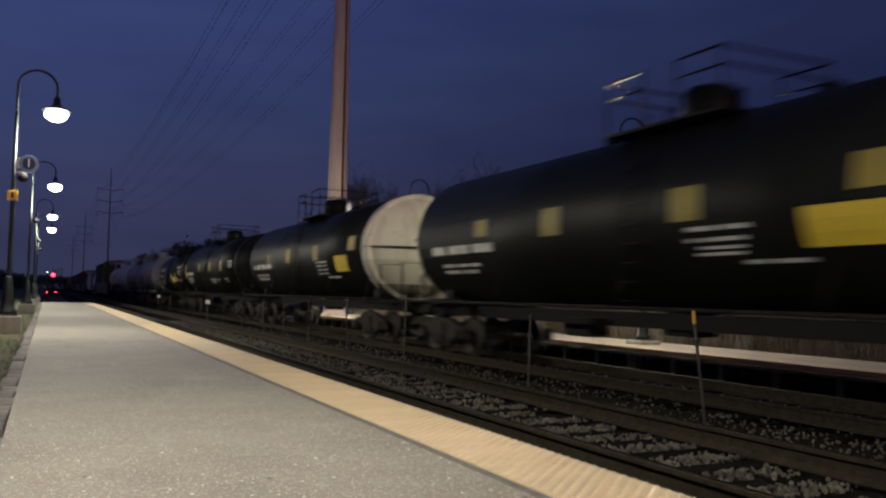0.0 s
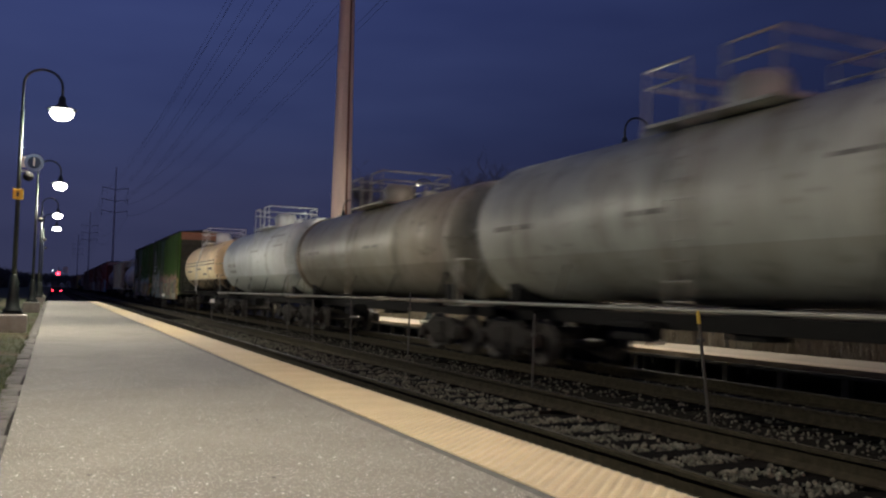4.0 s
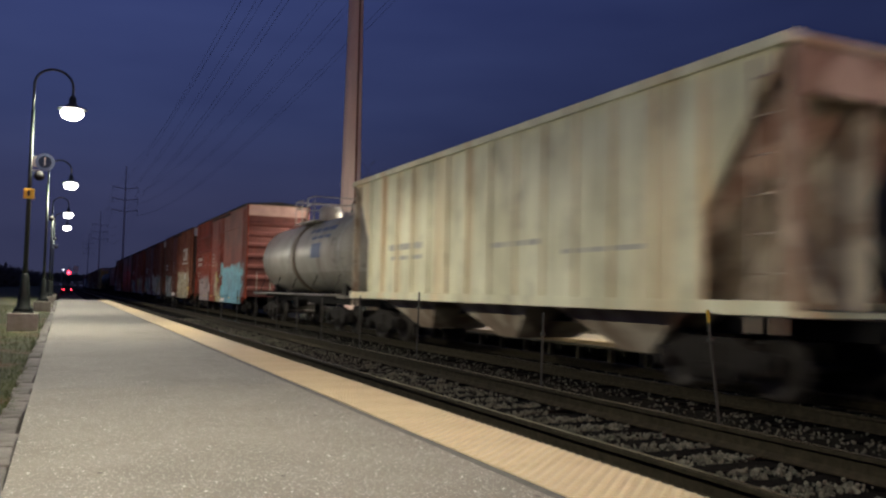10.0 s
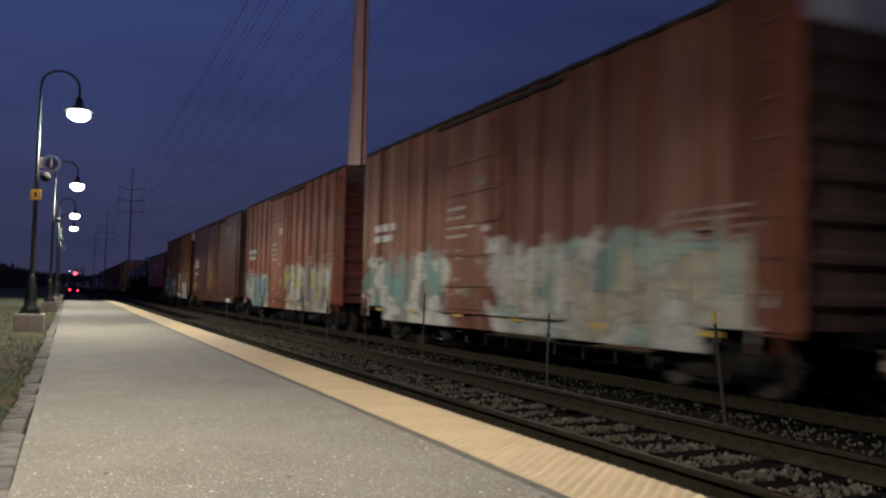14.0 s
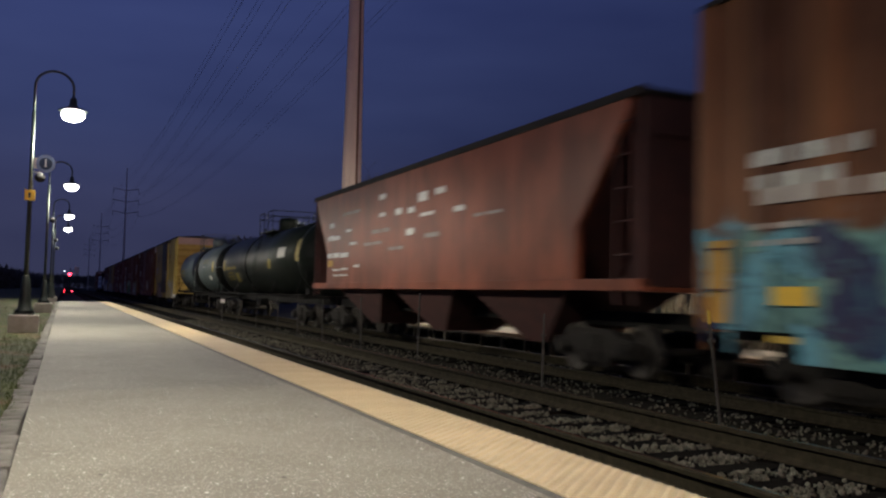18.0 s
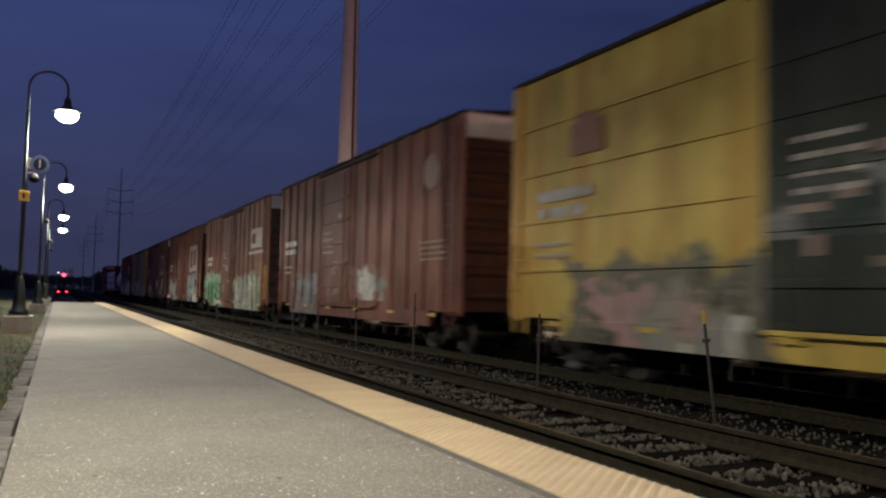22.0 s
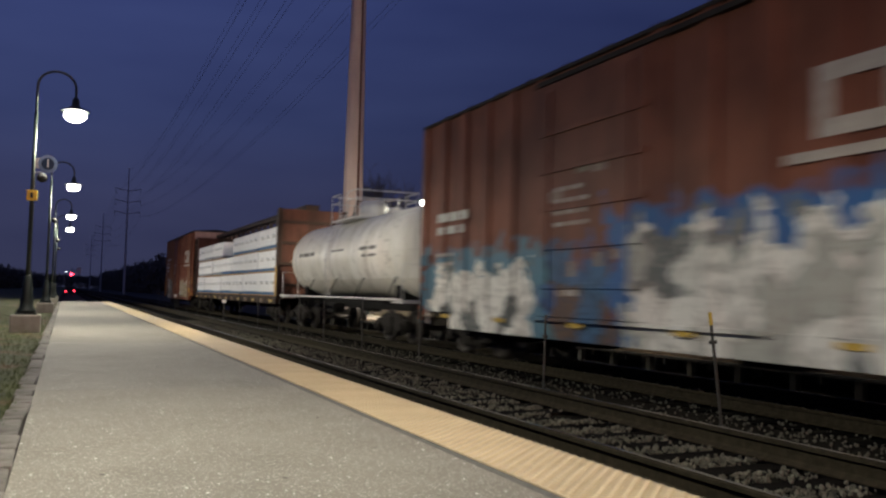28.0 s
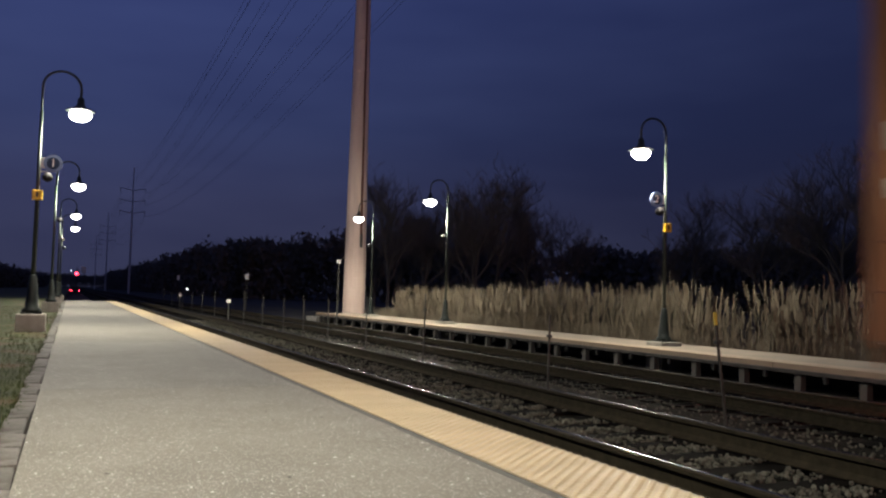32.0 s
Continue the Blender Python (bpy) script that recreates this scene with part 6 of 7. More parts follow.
def build_train():
    tank_car(2.3, 18.5, "black tank car with yellow placards and white lettering", T_BLACK, shift=-0.45, placards=[(4.58, 5.1, 2.45, 2.78, Y), (2.0, 2.6, 2.33, 2.81, Y), (-1.34, -0.75, 2.34, 2.81, Y), (-4.3, -3.0, 1.91, 2.37, M_TANKYELLOW), (-4.5, -3.7, 2.5, 2.9, Y)], lettering=[(4.4, 7.3, 2.15, 2.32), (5.1, 6.9, 1.88, 1.95), (5.3, 6.9, 1.75, 1.82), (-2.16, -1.0, 2.19, 2.25), (-2.07, -1.04, 2.05, 2.10), (-2.02, -1.1, 1.95, 1.99), (-1.97, -1.16, 1.87, 1.91), (-3.0, -1.97, 1.75, 1.80)])
    tank_car(20.8, 36.3, "black tank car with a white front head", T_BLACK, head=T_CREAMHEAD, bands=[(-7.1, 0.5, T_CREAMHEAD)], placards=[(3.65, 4.05, 2.38, 2.7, Y), (0.7, 1.3, 2.31, 2.81, Y), (-2.67, -2.07, 2.3, 2.79, Y), (-5.46, -4.31, 1.92, 2.39, M_TANKYELLOW), (-6.2, -5.6, 2.5, 2.9, Y)], lettering=[(3.5, 6.5, 2.17, 2.34), (4.2, 6.3, 1.9, 1.97), (4.42, 6.19, 1.75, 1.82), (-3.5, -2.4, 2.21, 2.27), (-3.45, -2.45, 2.1, 2.15), (-3.45, -2.45, 1.98, 2.03), (-3.45, -2.45, 1.87, 1.91), (-4.43, -3.26, 1.74, 1.8)])
    tank_car(38.4, 54.5, "black tank car with white lettering and placards", T_BLACK, placards=[(2.1, 2.7, 2.32, 2.77, Y), (-1.24, -0.6, 2.3, 2.76, Y), (-4.3, -3.68, 2.28, 2.79, Y), (7.2, 7.6, 2.0, 2.8, Y)], lettering=[(4.7, 7.2, 2.17, 2.33), (5.0, 6.9, 1.92, 2.0), (5.2, 6.9, 1.78, 1.85), (-1.99, -0.7, 1.82, 1.90), (-1.9, -0.8, 1.70, 1.76), (-3.26, -2.4, 1.81, 1.88), (-5.46, -4.32, 1.84, 1.90), (-5.46, -4.5, 1.74, 1.79), (-6.9, -5.85, 2.62, 2.70), (-6.9, -5.85, 2.50, 2.57), (-6.9, -5.85, 2.40, 2.46)])
    tank_car(56.1, 68.3, "short black tank car with large white lettering", T_BLACK, shift=-0.2, r=1.37, zc=2.48, placards=[(2.1, 2.6, 2.05, 2.5, Y), (-0.79, -0.35, 2.03, 2.44, W), (-2.38, -1.04, 1.83, 2.14, M_TANKYELLOW), (-2.93, -2.4, 2.09, 2.49, Y), (-4.99, -4.37, 1.87, 2.0, M_BARRED)], lettering=[(2.6, 5.2, 2.62, 2.84), (3.6, 5.3, 2.2, 2.36), (3.3, 5.1, 1.90, 1.98), (3.3, 5.1, 1.73, 1.80), (-3.66, -2.84, 2.03, 2.11), (-3.66, -2.84, 1.88, 1.95), (-4.93, -3.6, 2.73, 2.82), (-4.93, -3.66, 2.53, 2.59), (-4.93, -3.66, 2.41, 2.46), (-4.93, -3.66, 2.29, 2.34)])
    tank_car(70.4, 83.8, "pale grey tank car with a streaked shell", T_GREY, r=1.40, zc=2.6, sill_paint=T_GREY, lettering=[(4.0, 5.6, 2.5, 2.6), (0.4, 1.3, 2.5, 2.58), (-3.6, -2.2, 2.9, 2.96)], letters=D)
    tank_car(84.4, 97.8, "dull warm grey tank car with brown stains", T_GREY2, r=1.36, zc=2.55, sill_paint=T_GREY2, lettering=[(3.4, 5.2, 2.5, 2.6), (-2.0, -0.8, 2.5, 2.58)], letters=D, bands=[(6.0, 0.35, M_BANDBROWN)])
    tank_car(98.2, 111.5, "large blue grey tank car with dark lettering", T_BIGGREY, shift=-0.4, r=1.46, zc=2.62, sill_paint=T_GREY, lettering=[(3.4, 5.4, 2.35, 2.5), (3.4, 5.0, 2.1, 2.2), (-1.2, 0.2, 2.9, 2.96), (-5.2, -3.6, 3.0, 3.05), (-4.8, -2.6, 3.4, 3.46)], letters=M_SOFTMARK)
    tank_car(113.2, 125.0, "cream tank car with two dark stripes and black lower half", T_CREAM, r=1.42, zc=2.64, head=T_ORANGE, rail_paint=M_WHITE, sill_paint=M_UNDER, dome_paint=M_WHITE, lettering=[(2.6, 4.0, 2.3, 2.4), (-1.0, 0.6, 2.4, 2.5), (-4.6, -3.4, 2.35, 2.5), (-2.6, -1.4, 2.1, 2.2)], letters=D)
    g1 = spray("green_boxcar_paint", (0.052, 0.110, 0.022), (0.034, 0.074, 0.016), [(-7.9, -6.7, 2.1, 0.45, [orange, (0.50, 0.36, 0.22), ochre], 1.9), (-6.9, 2.2, 2.3, 0.45, [(0.20, 0.29, 0.26), (0.40, 0.40, 0.33), (0.11, 0.16, 0.15), (0.33, 0.19, 0.18), (0.42, 0.36, 0.24)], 3.1, (0.32, 0.18, 0.16)), (2.4, 7.9, 2.6, 0.45, [(0.40, 0.44, 0.41), (0.24, 0.34, 0.38), (0.30, 0.33, 0.30), (0.46, 0.47, 0.42)], 8.3)], 0.55, (0.06, 0.065, 0.03))
    boxcar(126.9, 142.8, "green boxcar with graffiti along its lower side", g1, ENDGREEN, cap=M_WARMCAP, logo="disc", door_at=1.0, top=5.16)
    g2 = spray("green_boxcar_paint_two", (0.056, 0.120, 0.024), (0.034, 0.072, 0.016), [(-7.9, -6.8, 2.3, 0.45, [orange, ochre, (0.45, 0.30, 0.12)], 2.3), (-6.9, 0.2, 2.25, 0.45, [cream, ochre, (0.26, 0.15, 0.11), (0.16, 0.22, 0.30), cream], 5.7, (0.26, 0.36, 0.40)), (2.4, 7.4, 2.2, 0.45, [cream, (0.14, 0.22, 0.34), (0.30, 0.18, 0.13), cream], 2.9, (0.24, 0.36, 0.42))], 0.55, (0.07, 0.05, 0.03))
    boxcar(144.8, 160.6, "green boxcar with blue and orange graffiti", g2, ENDGREEN, cap=ENDGREEN, logo="disc", door_at=1.0, top=5.16)
    tank_car(162.1, 175.3, "dirty cream tank car with pale railing on top", T_DIRTY, r=1.39, zc=2.52, rail_paint=M_WHITE, sill_paint=T_DIRTY, lettering=[(3.4, 5.4, 2.45, 2.6), (-0.6, 0.4, 2.3, 2.45), (-3.0, -2.4, 2.3, 2.5), (3.6, 5.0, 2.2, 2.28)], letters=D, pale_trucks=True)
    hp = spray("cream_hopper_paint", (0.83, 0.82, 0.65), (0.71, 0.69, 0.51), [], 0.6, (0.72, 0.53, 0.28))
    hop = hopper(177.4, 193.8, "cream covered hopper with rust streaks and side posts", hp, hp, end_paint=M_HOPEND)
    marks(hop, -HALF - 0.002, [(3.0, 5.2, 2.35, 2.5), (3.0, 5.0, 2.1, 2.2), (-2.6, -0.6, 2.2, 2.3), (-5.4, -3.2, 2.0, 2.08)], M_HOPMARK)
    tank_car(195.0, 206.9, "light grey tank car with blue lettering and a dark band", T_MARK, r=1.36, zc=2.55, sill_paint=T_MARK, bands=[(0.2, 0.45, M_BANDBROWN)], lettering=[(-4.4, -1.4, 3.3, 3.45), (-4.2, -1.8, 3.05, 3.15), (-3.4, -2.2, 2.4, 2.9)], letters=M_BARBLUE)
    b = spray("red_boxcar_paint", RED, RED2, [(-7.4, -1.4, 2.5, 0.45, [(0.22, 0.54, 0.66), (0.25, 0.48, 0.60), (0.20, 0.52, 0.64), (0.24, 0.56, 0.66)], 6.1, (0.22, 0.55, 0.62)), (-1.2, 0.4, 2.3, 0.45, [cream, lime, RED], 2.2), (2.6, 6.4, 2.05, 0.45, [(0.40, 0.33, 0.33), grey, (0.42, 0.38, 0.38)], 1.4)], 0.6)
    boxcar(209.6, 225.4, "red boxcar with a large pale blue tag", b, ENDRED, cap=PINKLIT_END, panel="rear ribs", top=5.27)
    b = spray("brown_boxcar_paint", BROWN, BROWN2, [(-6.2, -0.8, 2.55, 0.45, [cream, (0.42, 0.37, 0.26), chalk, cream], 4.4), (2.4, 7.0, 2.3, 0.45, [chalk, teal, grey, chalk], 9.2)], 0.65, (0.18, 0.085, 0.05))
    boxcar(227.6, 243.5, "brown boxcar with white block emblem and cream graffiti", b, ENDBROWN, cap=WHITE_END, logo="bars", logo_y=-3.52, door_at=0.9, panels=True, top=5.27)
    b = spray("brown_boxcar_paint_two", (0.17, 0.062, 0.04), BROWN2, [(-7.3, -0.2, 2.35, 0.45, [chalk, (0.36, 0.48, 0.42), cream, (0.52, 0.52, 0.44), (0.22, 0.36, 0.31)], 7.7), (1.8, 7.6, 2.3, 0.45, [chalk, teal, grey, chalk], 1.9)], 0.65, (0.30, 0.17, 0.12))
    boxcar(245.5, 261.2, "brown boxcar with pale white graffiti", b, ENDBROWN, cap=WHITE_END, door_at=0.9)
    b = spray("rust_red_boxcar_paint", (0.24, 0.075, 0.04), (0.17, 0.05, 0.03), [(-6.6, -0.6, 2.3, 0.45, [chalk, lime, grey, cream], 3.3), (2.6, 7.6, 2.05, 0.45, [chalk, sky, teal], 5.1)], 0.62)
    boxcar(263.4, 278.9, "rust red boxcar with white and lime graffiti", b, ENDRED, cap=ENDBROWN, door_at=0.9)
    b = spray("smooth_brown_paint", (0.105, 0.048, 0.033), (0.066, 0.032, 0.024), [(-1.6, 1.4, 2.3, 1.4, [ochre, BROWN, (0.20, 0.13, 0.06)], 2.6)], 0.42)
    boxcar(280.8, 297.4, "smooth brown boxcar with level seams and a wide door", b, ENDBROWN, cap=ENDBROWN, panel=True, door_w=3.6, white_rows=[([(-5.6, -3.6, 4.5, 4.58), (-5.6, -3.8, 4.3, 4.38), (6.95, 7.78, 2.64, 2.84), (5.7, 6.78, 2.64, 2.84), (7.0, 7.7, 2.16, 2.35), (5.8, 6.75, 2.16, 2.35), (5.9, 6.7, 1.52, 1.60), (5.9, 6.7, 1.36, 1.42)], M_BARFADED), ([(7.15, 7.82, 1.17, 1.63)], M_CORNER)])
    b = spray("striped_brown_paint", (0.150, 0.066, 0.039), (0.086, 0.039, 0.025), [(3.9, 7.5, 2.25, 0.45, [cyan, teal, cyan, navy], 3.9), (0.0, 2.0, 2.1, 0.8, [chalk, grey, cream], 7.1), (-6.6, -1.6, 2.35, 0.45, [chalk, BROWN, grey, cream], 4.9)], 0.62, (0.23, 0.10, 0.045))
    boxcar(299.7, 315.0, "weathered brown boxcar with turquoise graffiti", b, ENDSHADE, cap=WHITE_END, door_at=1.0, corners=True, white_rows=[([(7.05, 7.6, 1.0, 2.05)], M_CORNER), ([(5.85, 6.42, 1.24, 1.46)], M_YELLOW), ([(5.7, 6.7, 2.45, 2.64), (4.4, 5.55, 2.45, 2.64)], M_BARFADED)])
    hp = spray("red_hopper_paint", (0.245, 0.070, 0.040), (0.158, 0.045, 0.027), [], 0.5, None, 0.10)
    hop = hopper(316.3, 334.1, "smooth red covered hopper with white markings and painted reflections", hp, M_ROOF, cut=1.7, smooth=True, top=4.33, bottom=1.58, knee=2.45, end_paint=ENDDARK)
    # painted-over marks and data blocks on the smooth side; some bars are painted lamp reflections
    marks(hop, -HALF - 0.065, [(-0.9, -0.35, 3.48, 3.70), (-1.9, -1.35, 3.56, 3.70), (1.95, 2.4, 3.78, 3.92), (5.9, 7.15, 2.9, 3.02), (5.9, 7.15, 2.36, 2.5), (5.05, 5.78, 2.34, 2.48), (5.05, 5.8, 1.96, 2.02), (5.9, 6.5, 1.94, 2.0), (5.05, 6.5, 1.78, 1.83), (4.3, 4.9, 2.68, 2.76), (4.0, 4.45, 2.02, 2.09), (0.75, 1.15, 3.28, 3.44), (-0.1, 0.3, 3.26, 3.40), (-1.3, -0.5, 3.12, 3.20), (-2.9, -2.4, 3.08, 3.20), (-0.1, 0.4, 2.72, 2.88), (1.9, 2.4, 3.32, 3.42), (6.5, 7.0, 3.3, 3.44), (4.8, 5.3, 3.08, 3.16), (6.5, 7.0, 2.98, 3.05)], M_WHITE)
    marks(hop, -HALF - 0.065, [(1.6, 3.0, 2.9, 3.0), (2.2, 3.6, 2.6, 2.68), (0.6, 1.6, 2.4, 2.48), (-1.6, -0.8, 2.6, 2.7), (-4.6, -3.4, 2.9, 2.96), (4.0, 5.6, 3.6, 3.68)], M_BARDARKWHITE)
    marks(hop, -HALF - 0.065, [(6.6, 7.1, 2.08, 2.28)], M_CORNER)
    tank_car(335.7, 352.7, "dark green black tank car with a ring band", T_DKGREEN, shift=-0.45, r=1.46, bands=[(1.8, 0.35, T_BLACK)], placards=[(-3.0, -2.5, 2.2, 2.6, Y), (4.2, 4.8, 1.72, 2.13, Y), (-5.4, -4.2, 2.6, 3.0, W), (-7.6, -7.1, 2.4, 3.2, Y), (7.5, 8.1, 2.3, 2.85, Y)], lettering=[(4.6, 7.2, 2.32, 2.46), (5.7, 6.9, 2.12, 2.18), (5.4, 6.9, 1.95, 2.0), (5.4, 6.9, 1.82, 1.87)], letters=Y)
    tank_car(353.9, 370.4, "slate blue grey tank car with black head and middle band", T_SLATE, r=1.46, head=T_BLACK, bands=[(0.1, 2.6, T_BLACK)], placards=[(-7.0, -6.3, 2.3, 2.9, Y), (-6.0, -5.2, 1.85, 2.1, W), (-3.7, -3.2, 2.58, 2.66, W)], lettering=[(5.4, 7.0, 2.5, 2.6), (5.6, 6.8, 2.2, 2.28), (-4.6, -3.0, 3.0, 3.06), (-4.6, -3.0, 2.85, 2.9)], letters=Y)
    b = spray("yellow_boxcar_paint", (0.54, 0.40, 0.11), (0.43, 0.32, 0.085), [(-7.0, -0.4, 2.0, 0.45, [(0.56, 0.46, 0.22), cream, (0.50, 0.36, 0.11), chalk], 6.6), (1.5, 6.0, 1.95, 0.45, [chalk, (0.03, 0.05, 0.05), (0.42, 0.25, 0.27), (0.05, 0.08, 0.08), grey], 2.0, (0.10, 0.11, 0.10))], 0.55, (0.45, 0.25, 0.06))
    dk = spray("dark_door_paint", (0.040, 0.046, 0.040), (0.025, 0.029, 0.026), [(-1.7, 1.7, 2.9, 2.0, [grey, (0.03, 0.05, 0.045), (0.06, 0.07, 0.06)], 3.0)], 0.5)
    boxcar(372.4, 388.0, "yellow boxcar with dark green door and tags", b, ENDYELLOW, cap=PINKLIT_END, door=dk, panel=True, door_at=0.1, white_rows=[([(5.0, 5.9, 3.62, 4.15), (5.2, 5.7, 4.15, 4.3)], M_PINKMARK), ([(-4.2, -2.0, 3.7, 4.0), (-4.6, -1.6, 3.3, 3.42)], ENDYELLOW)])
    b = spray("dark_red_boxcar_paint", (0.165, 0.072, 0.053), (0.105, 0.046, 0.036), [(-3.4, -0.6, 2.0, 1.1, [grey, (0.26, 0.13, 0.10), chalk], 3.8), (2.8, 6.2, 2.0, 0.45, [(0.26, 0.29, 0.30), grey, (0.20, 0.10, 0.08)], 8.8)], 0.62)
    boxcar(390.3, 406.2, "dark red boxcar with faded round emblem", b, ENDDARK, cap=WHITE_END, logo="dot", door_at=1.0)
    b = spray("brown_green_graffiti_paint", (0.172, 0.078, 0.050), (0.12, 0.05, 0.035), [(-6.4, -0.8, 2.1, 0.45, [(0.38, 0.42, 0.30), chalk, (0.24, 0.32, 0.19), (0.36, 0.38, 0.34)], 4.0), (2.4, 7.7, 2.3, 0.5, [grn, (0.40, 0.56, 0.42), (0.14, 0.40, 0.20), (0.05, 0.22, 0.11)], 6.2, (0.30, 0.47, 0.34))], 0.64, (0.23, 0.12, 0.075))
    boxcar(408.3, 424.1, "brown boxcar with white block emblem and green graffiti", b, ENDBROWN, cap=WHITE_END, logo="bars", logo_y=-4.6, door_at=1.0, corners=True, bottom=0.62)
    b = spray("brown_big_emblem_paint", (0.165, 0.077, 0.052), (0.108, 0.048, 0.036), [(-6.6, -2.4, 2.45, 0.45, [chalk, (0.34, 0.42, 0.44), navy, grey], 5.0), (2.8, 7.2, 2.1, 0.45, [chalk, grey, (0.10, 0.12, 0.14), chalk], 1.1)], 0.64)
    boxcar(426.0, 441.8, "brown boxcar with large white emblem and pale graffiti", b, ENDSHADE, cap=M_FADEDCAP, logo="big", logo_y=-3.2, door_at=1.0, corners=True)
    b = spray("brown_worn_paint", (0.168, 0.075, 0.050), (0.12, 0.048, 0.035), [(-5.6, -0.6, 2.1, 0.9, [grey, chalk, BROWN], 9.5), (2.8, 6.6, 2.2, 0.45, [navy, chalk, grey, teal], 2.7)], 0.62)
    boxcar(443.5, 458.9, "worn brown boxcar with large white emblem", b, ENDSHADE, cap=WHITE_END, logo="big", logo_y=-3.0, door_at=1.0, corners=True)
    b = spray("yellow_boxcar_paint_two", (0.42, 0.29, 0.085), (0.32, 0.21, 0.065), [(-7.4, 7.6, 2.15, 0.45, [chalk, cream, grey, chalk, (0.40, 0.46, 0.42)], 7.4)], 0.55)
    db = spray("slate_door_paint", (0.08, 0.11, 0.14), (0.05, 0.07, 0.09), [(-1.0, 3.0, 2.15, 0.45, [chalk, grey, chalk], 1.7)], 0.5)
    boxcar(460.7, 476.7, "yellow boxcar with white graffiti and slate door", b, ENDYELLOW, cap=ENDYELLOW, door=db, panel=True, door_at=1.0, white_rows=[([(5.0, 6.0, 3.7, 4.2), (4.4, 5.0, 3.4, 3.8)], M_BARRED)])
    b = spray("brown_blue_graffiti_paint", (0.18, 0.068, 0.046), (0.12, 0.045, 0.033), [(-6.6, 0.4, 2.75, 0.45, [white, (0.78, 0.79, 0.72), (0.16, 0.19, 0.19), white, (0.50, 0.52, 0.47), white], 6.9, (0.035, 0.13, 0.32)), (0.4, 2.6, 2.2, 0.45, [(0.06, 0.16, 0.30), (0.14, 0.10, 0.08), blue, (0.08, 0.20, 0.24)], 1.7), (2.4, 7.9, 2.35, 0.45, [white, (0.12, 0.15, 0.15), (0.80, 0.80, 0.74), white], 4.7, (0.09, 0.20, 0.27))], 0.62)
    boxcar(478.7, 494.8, "brown boxcar with white emblem and blue white graffiti", b, ENDBROWN, cap=WHITE_END, logo="bars", logo_y=-3.5, door_at=1.0, panels=True, top=5.27)
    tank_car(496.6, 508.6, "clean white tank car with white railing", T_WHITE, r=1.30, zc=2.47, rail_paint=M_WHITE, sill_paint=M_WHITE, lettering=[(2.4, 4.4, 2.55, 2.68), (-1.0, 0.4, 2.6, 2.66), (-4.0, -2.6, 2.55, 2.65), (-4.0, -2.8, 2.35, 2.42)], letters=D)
    lumber_car(510.05, 532.8)
    b = spray("last_boxcar_paint", (0.20, 0.074, 0.046), (0.135, 0.050, 0.033), [(-5.4, -1.2, 2.0, 0.75, [cream, chalk, (0.40, 0.36, 0.26)], 5.5), (3.4, 6.6, 2.1, 0.45, [chalk, grey, (0.34, 0.25, 0.18)], 2.3)], 0.64, (0.26, 0.13, 0.06))
    boxcar(534.6, 550.6, "brown boxcar at the train's end with white emblem", b, ENDBROWN, cap=PINKLIT_END, logo="bars", logo_y=-4.02, door_at=1.0, panels=True, white_rows=[([(-7.9, -7.52, 1.62, 2.17), (-7.9, -7.5, 0.95, 1.12)], M_CORNER), ([(6.6, 7.2, 3.55, 3.72), (5.7, 6.5, 3.55, 3.72), (4.8, 5.5, 3.55, 3.72), (6.6, 7.2, 3.25, 3.4), (5.7, 6.4, 3.25, 3.4), (7.3, 7.8, 2.9, 3.2), (7.3, 7.8, 2.4, 2.6)], W)])
    ob = thing("end_of_train_marker", pose(FAR_TRACK, 542.6, RAIL_FAR), "small marker with a lit red lamp on the last coupler", "marker lamp")
    TRAIN.append((ob, 542.6))
    part("housing", bar(-0.14, 0.14, 8.55, 8.72, 1.02, 1.42, 0.02), M_POST, ob)
    bm = bmesh.new()
    turned(bm, [(0.05, 8.722), (0.07, 8.73), (0.07, 8.76), (0.02, 8.78)], axis="Y", seg=12, at=(0, 0, 1.30))
    part("lens", bm, M_ENDLIGHT, ob, "glowing red lens")


M_HOPMARK = mat("faint_stencil", (0.50, 0.49, 0.40), (0.42, 0.41, 0.33), 7, 0.6)
M_HOPEND = mat("rusty_hopper_end", (0.42, 0.33, 0.24), (0.26, 0.19, 0.13), 3, 0.75, dirt=(0.62, 0.55, 0.42), dirt_at=0.46)
# shadow on the head's lower half is put into its darker bands
T_CREAMHEAD = banded("white_head", [(0.02, 0.019, 0.016), (0.31, 0.285, 0.225), (0.42, 0.39, 0.31)], [1.55, 2.2], 0.5, (0.36, 0.32, 0.24))
M_BANDBROWN = mat("band_brown", (0.17, 0.13, 0.08), (0.12, 0.09, 0.06), 4, 0.6)
# orange cap: warm light falling on it is put into the colour
M_WARMCAP = mat("orange_lit_cap", (0.42, 0.20, 0.12), (0.32, 0.14, 0.08), 4, 0.7)
M_FADEDCAP = mat("faded_cap", (0.36, 0.24, 0.18), (0.27, 0.17, 0.13), 4, 0.7)


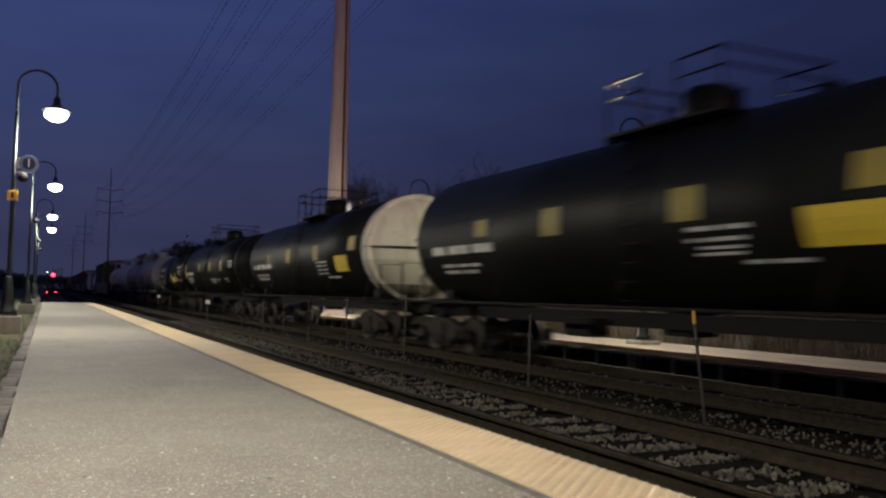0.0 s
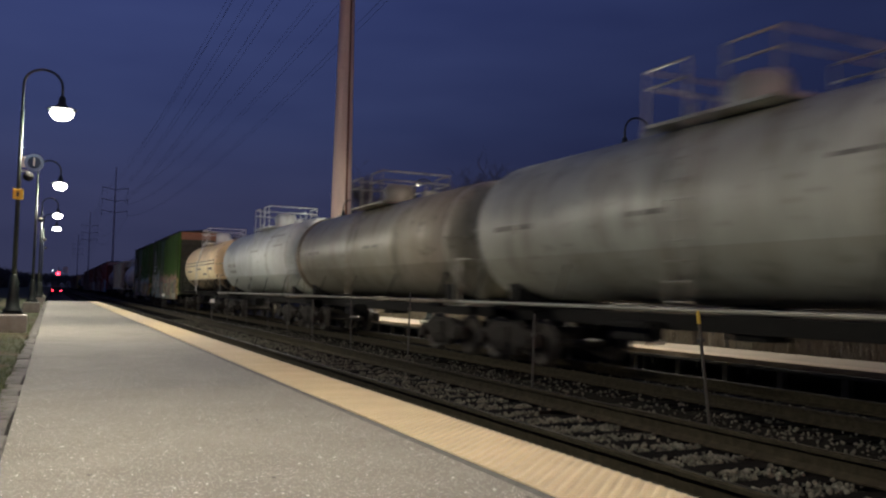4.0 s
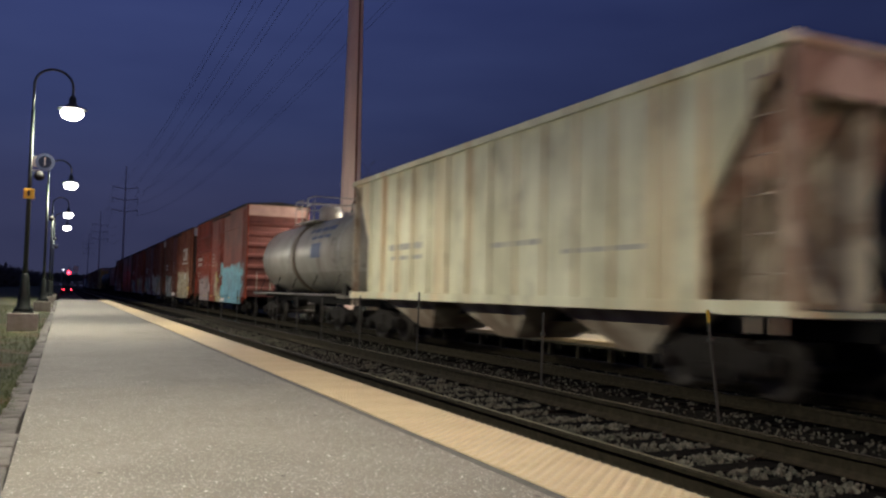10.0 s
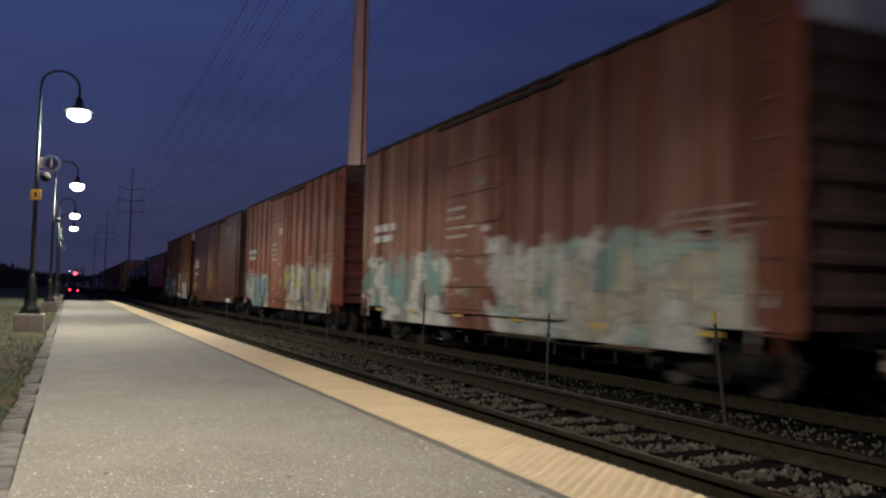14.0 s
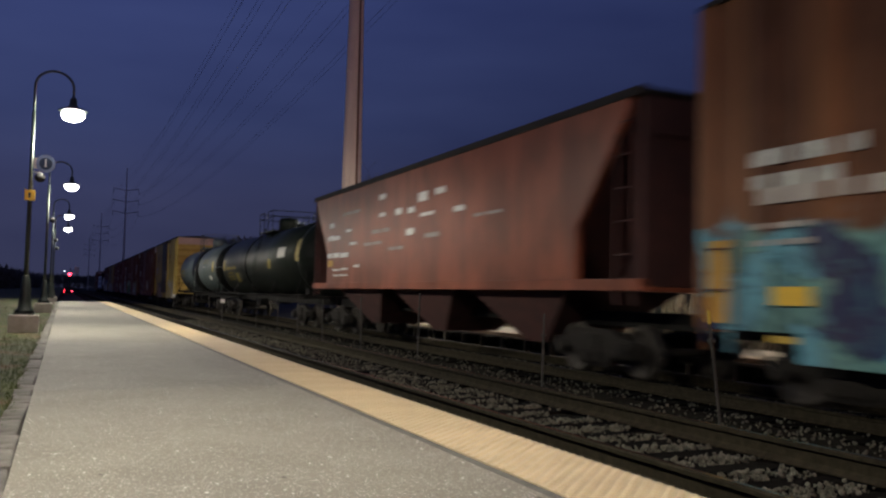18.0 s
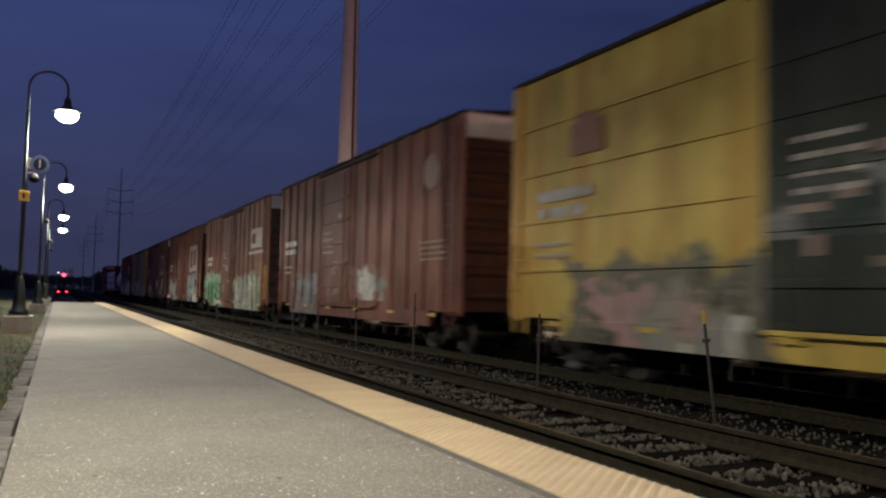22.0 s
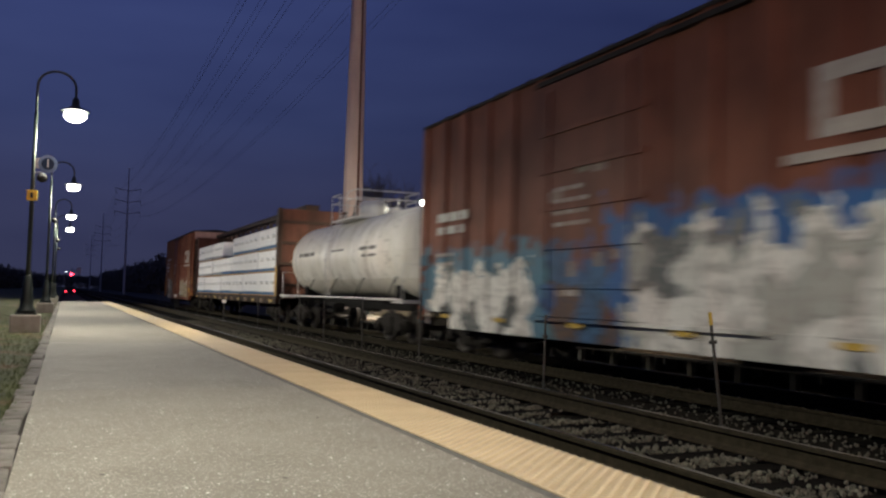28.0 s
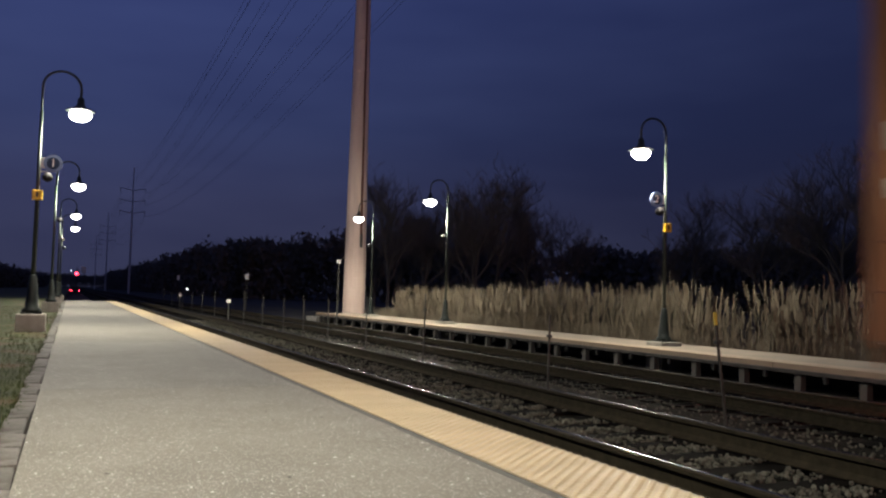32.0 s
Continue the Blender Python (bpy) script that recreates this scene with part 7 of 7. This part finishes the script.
def motions():
    """The train rolls past at one speed; its wheels turn with it."""
    for car, mid in TRAIN:
        walk(car, [(t, pose(FAR_TRACK, mid - SPEED * t, RAIL_FAR)) for t in (0, 8, 16, 24, 32)])
    turn = math.degrees(SPEED / WHEEL_R) / FPS
    made = {}
    for wheel, s in AXLES:
        if s not in made:
            walk(wheel, [(k / FPS, pose(0, s * 0.89, WHEEL_R, turn * k)) for k in range(32 * FPS + 1)])
            made[s] = wheel.animation_data
        else:
            wheel.rotation_mode = "QUATERNION"
            keys = wheel.animation_data_create()
            keys.action = made[s].action
            keys.action_slot = made[s].action_slot


build_ground()
build_lawn_blades()
build_platform()
build_track(NEAR_TRACK, RAIL_NEAR, "railway track on wooden ties in grey ballast beside the platform")
build_track(FAR_TRACK, RAIL_FAR, "railway track on which the freight train runs")
build_ballast_stones()
build_far_platform()
build_lamps()
build_unseen_lamp()
build_power_line()
build_lineside()
build_reeds()
build_trees()
build_woods()
build_train()
motions()
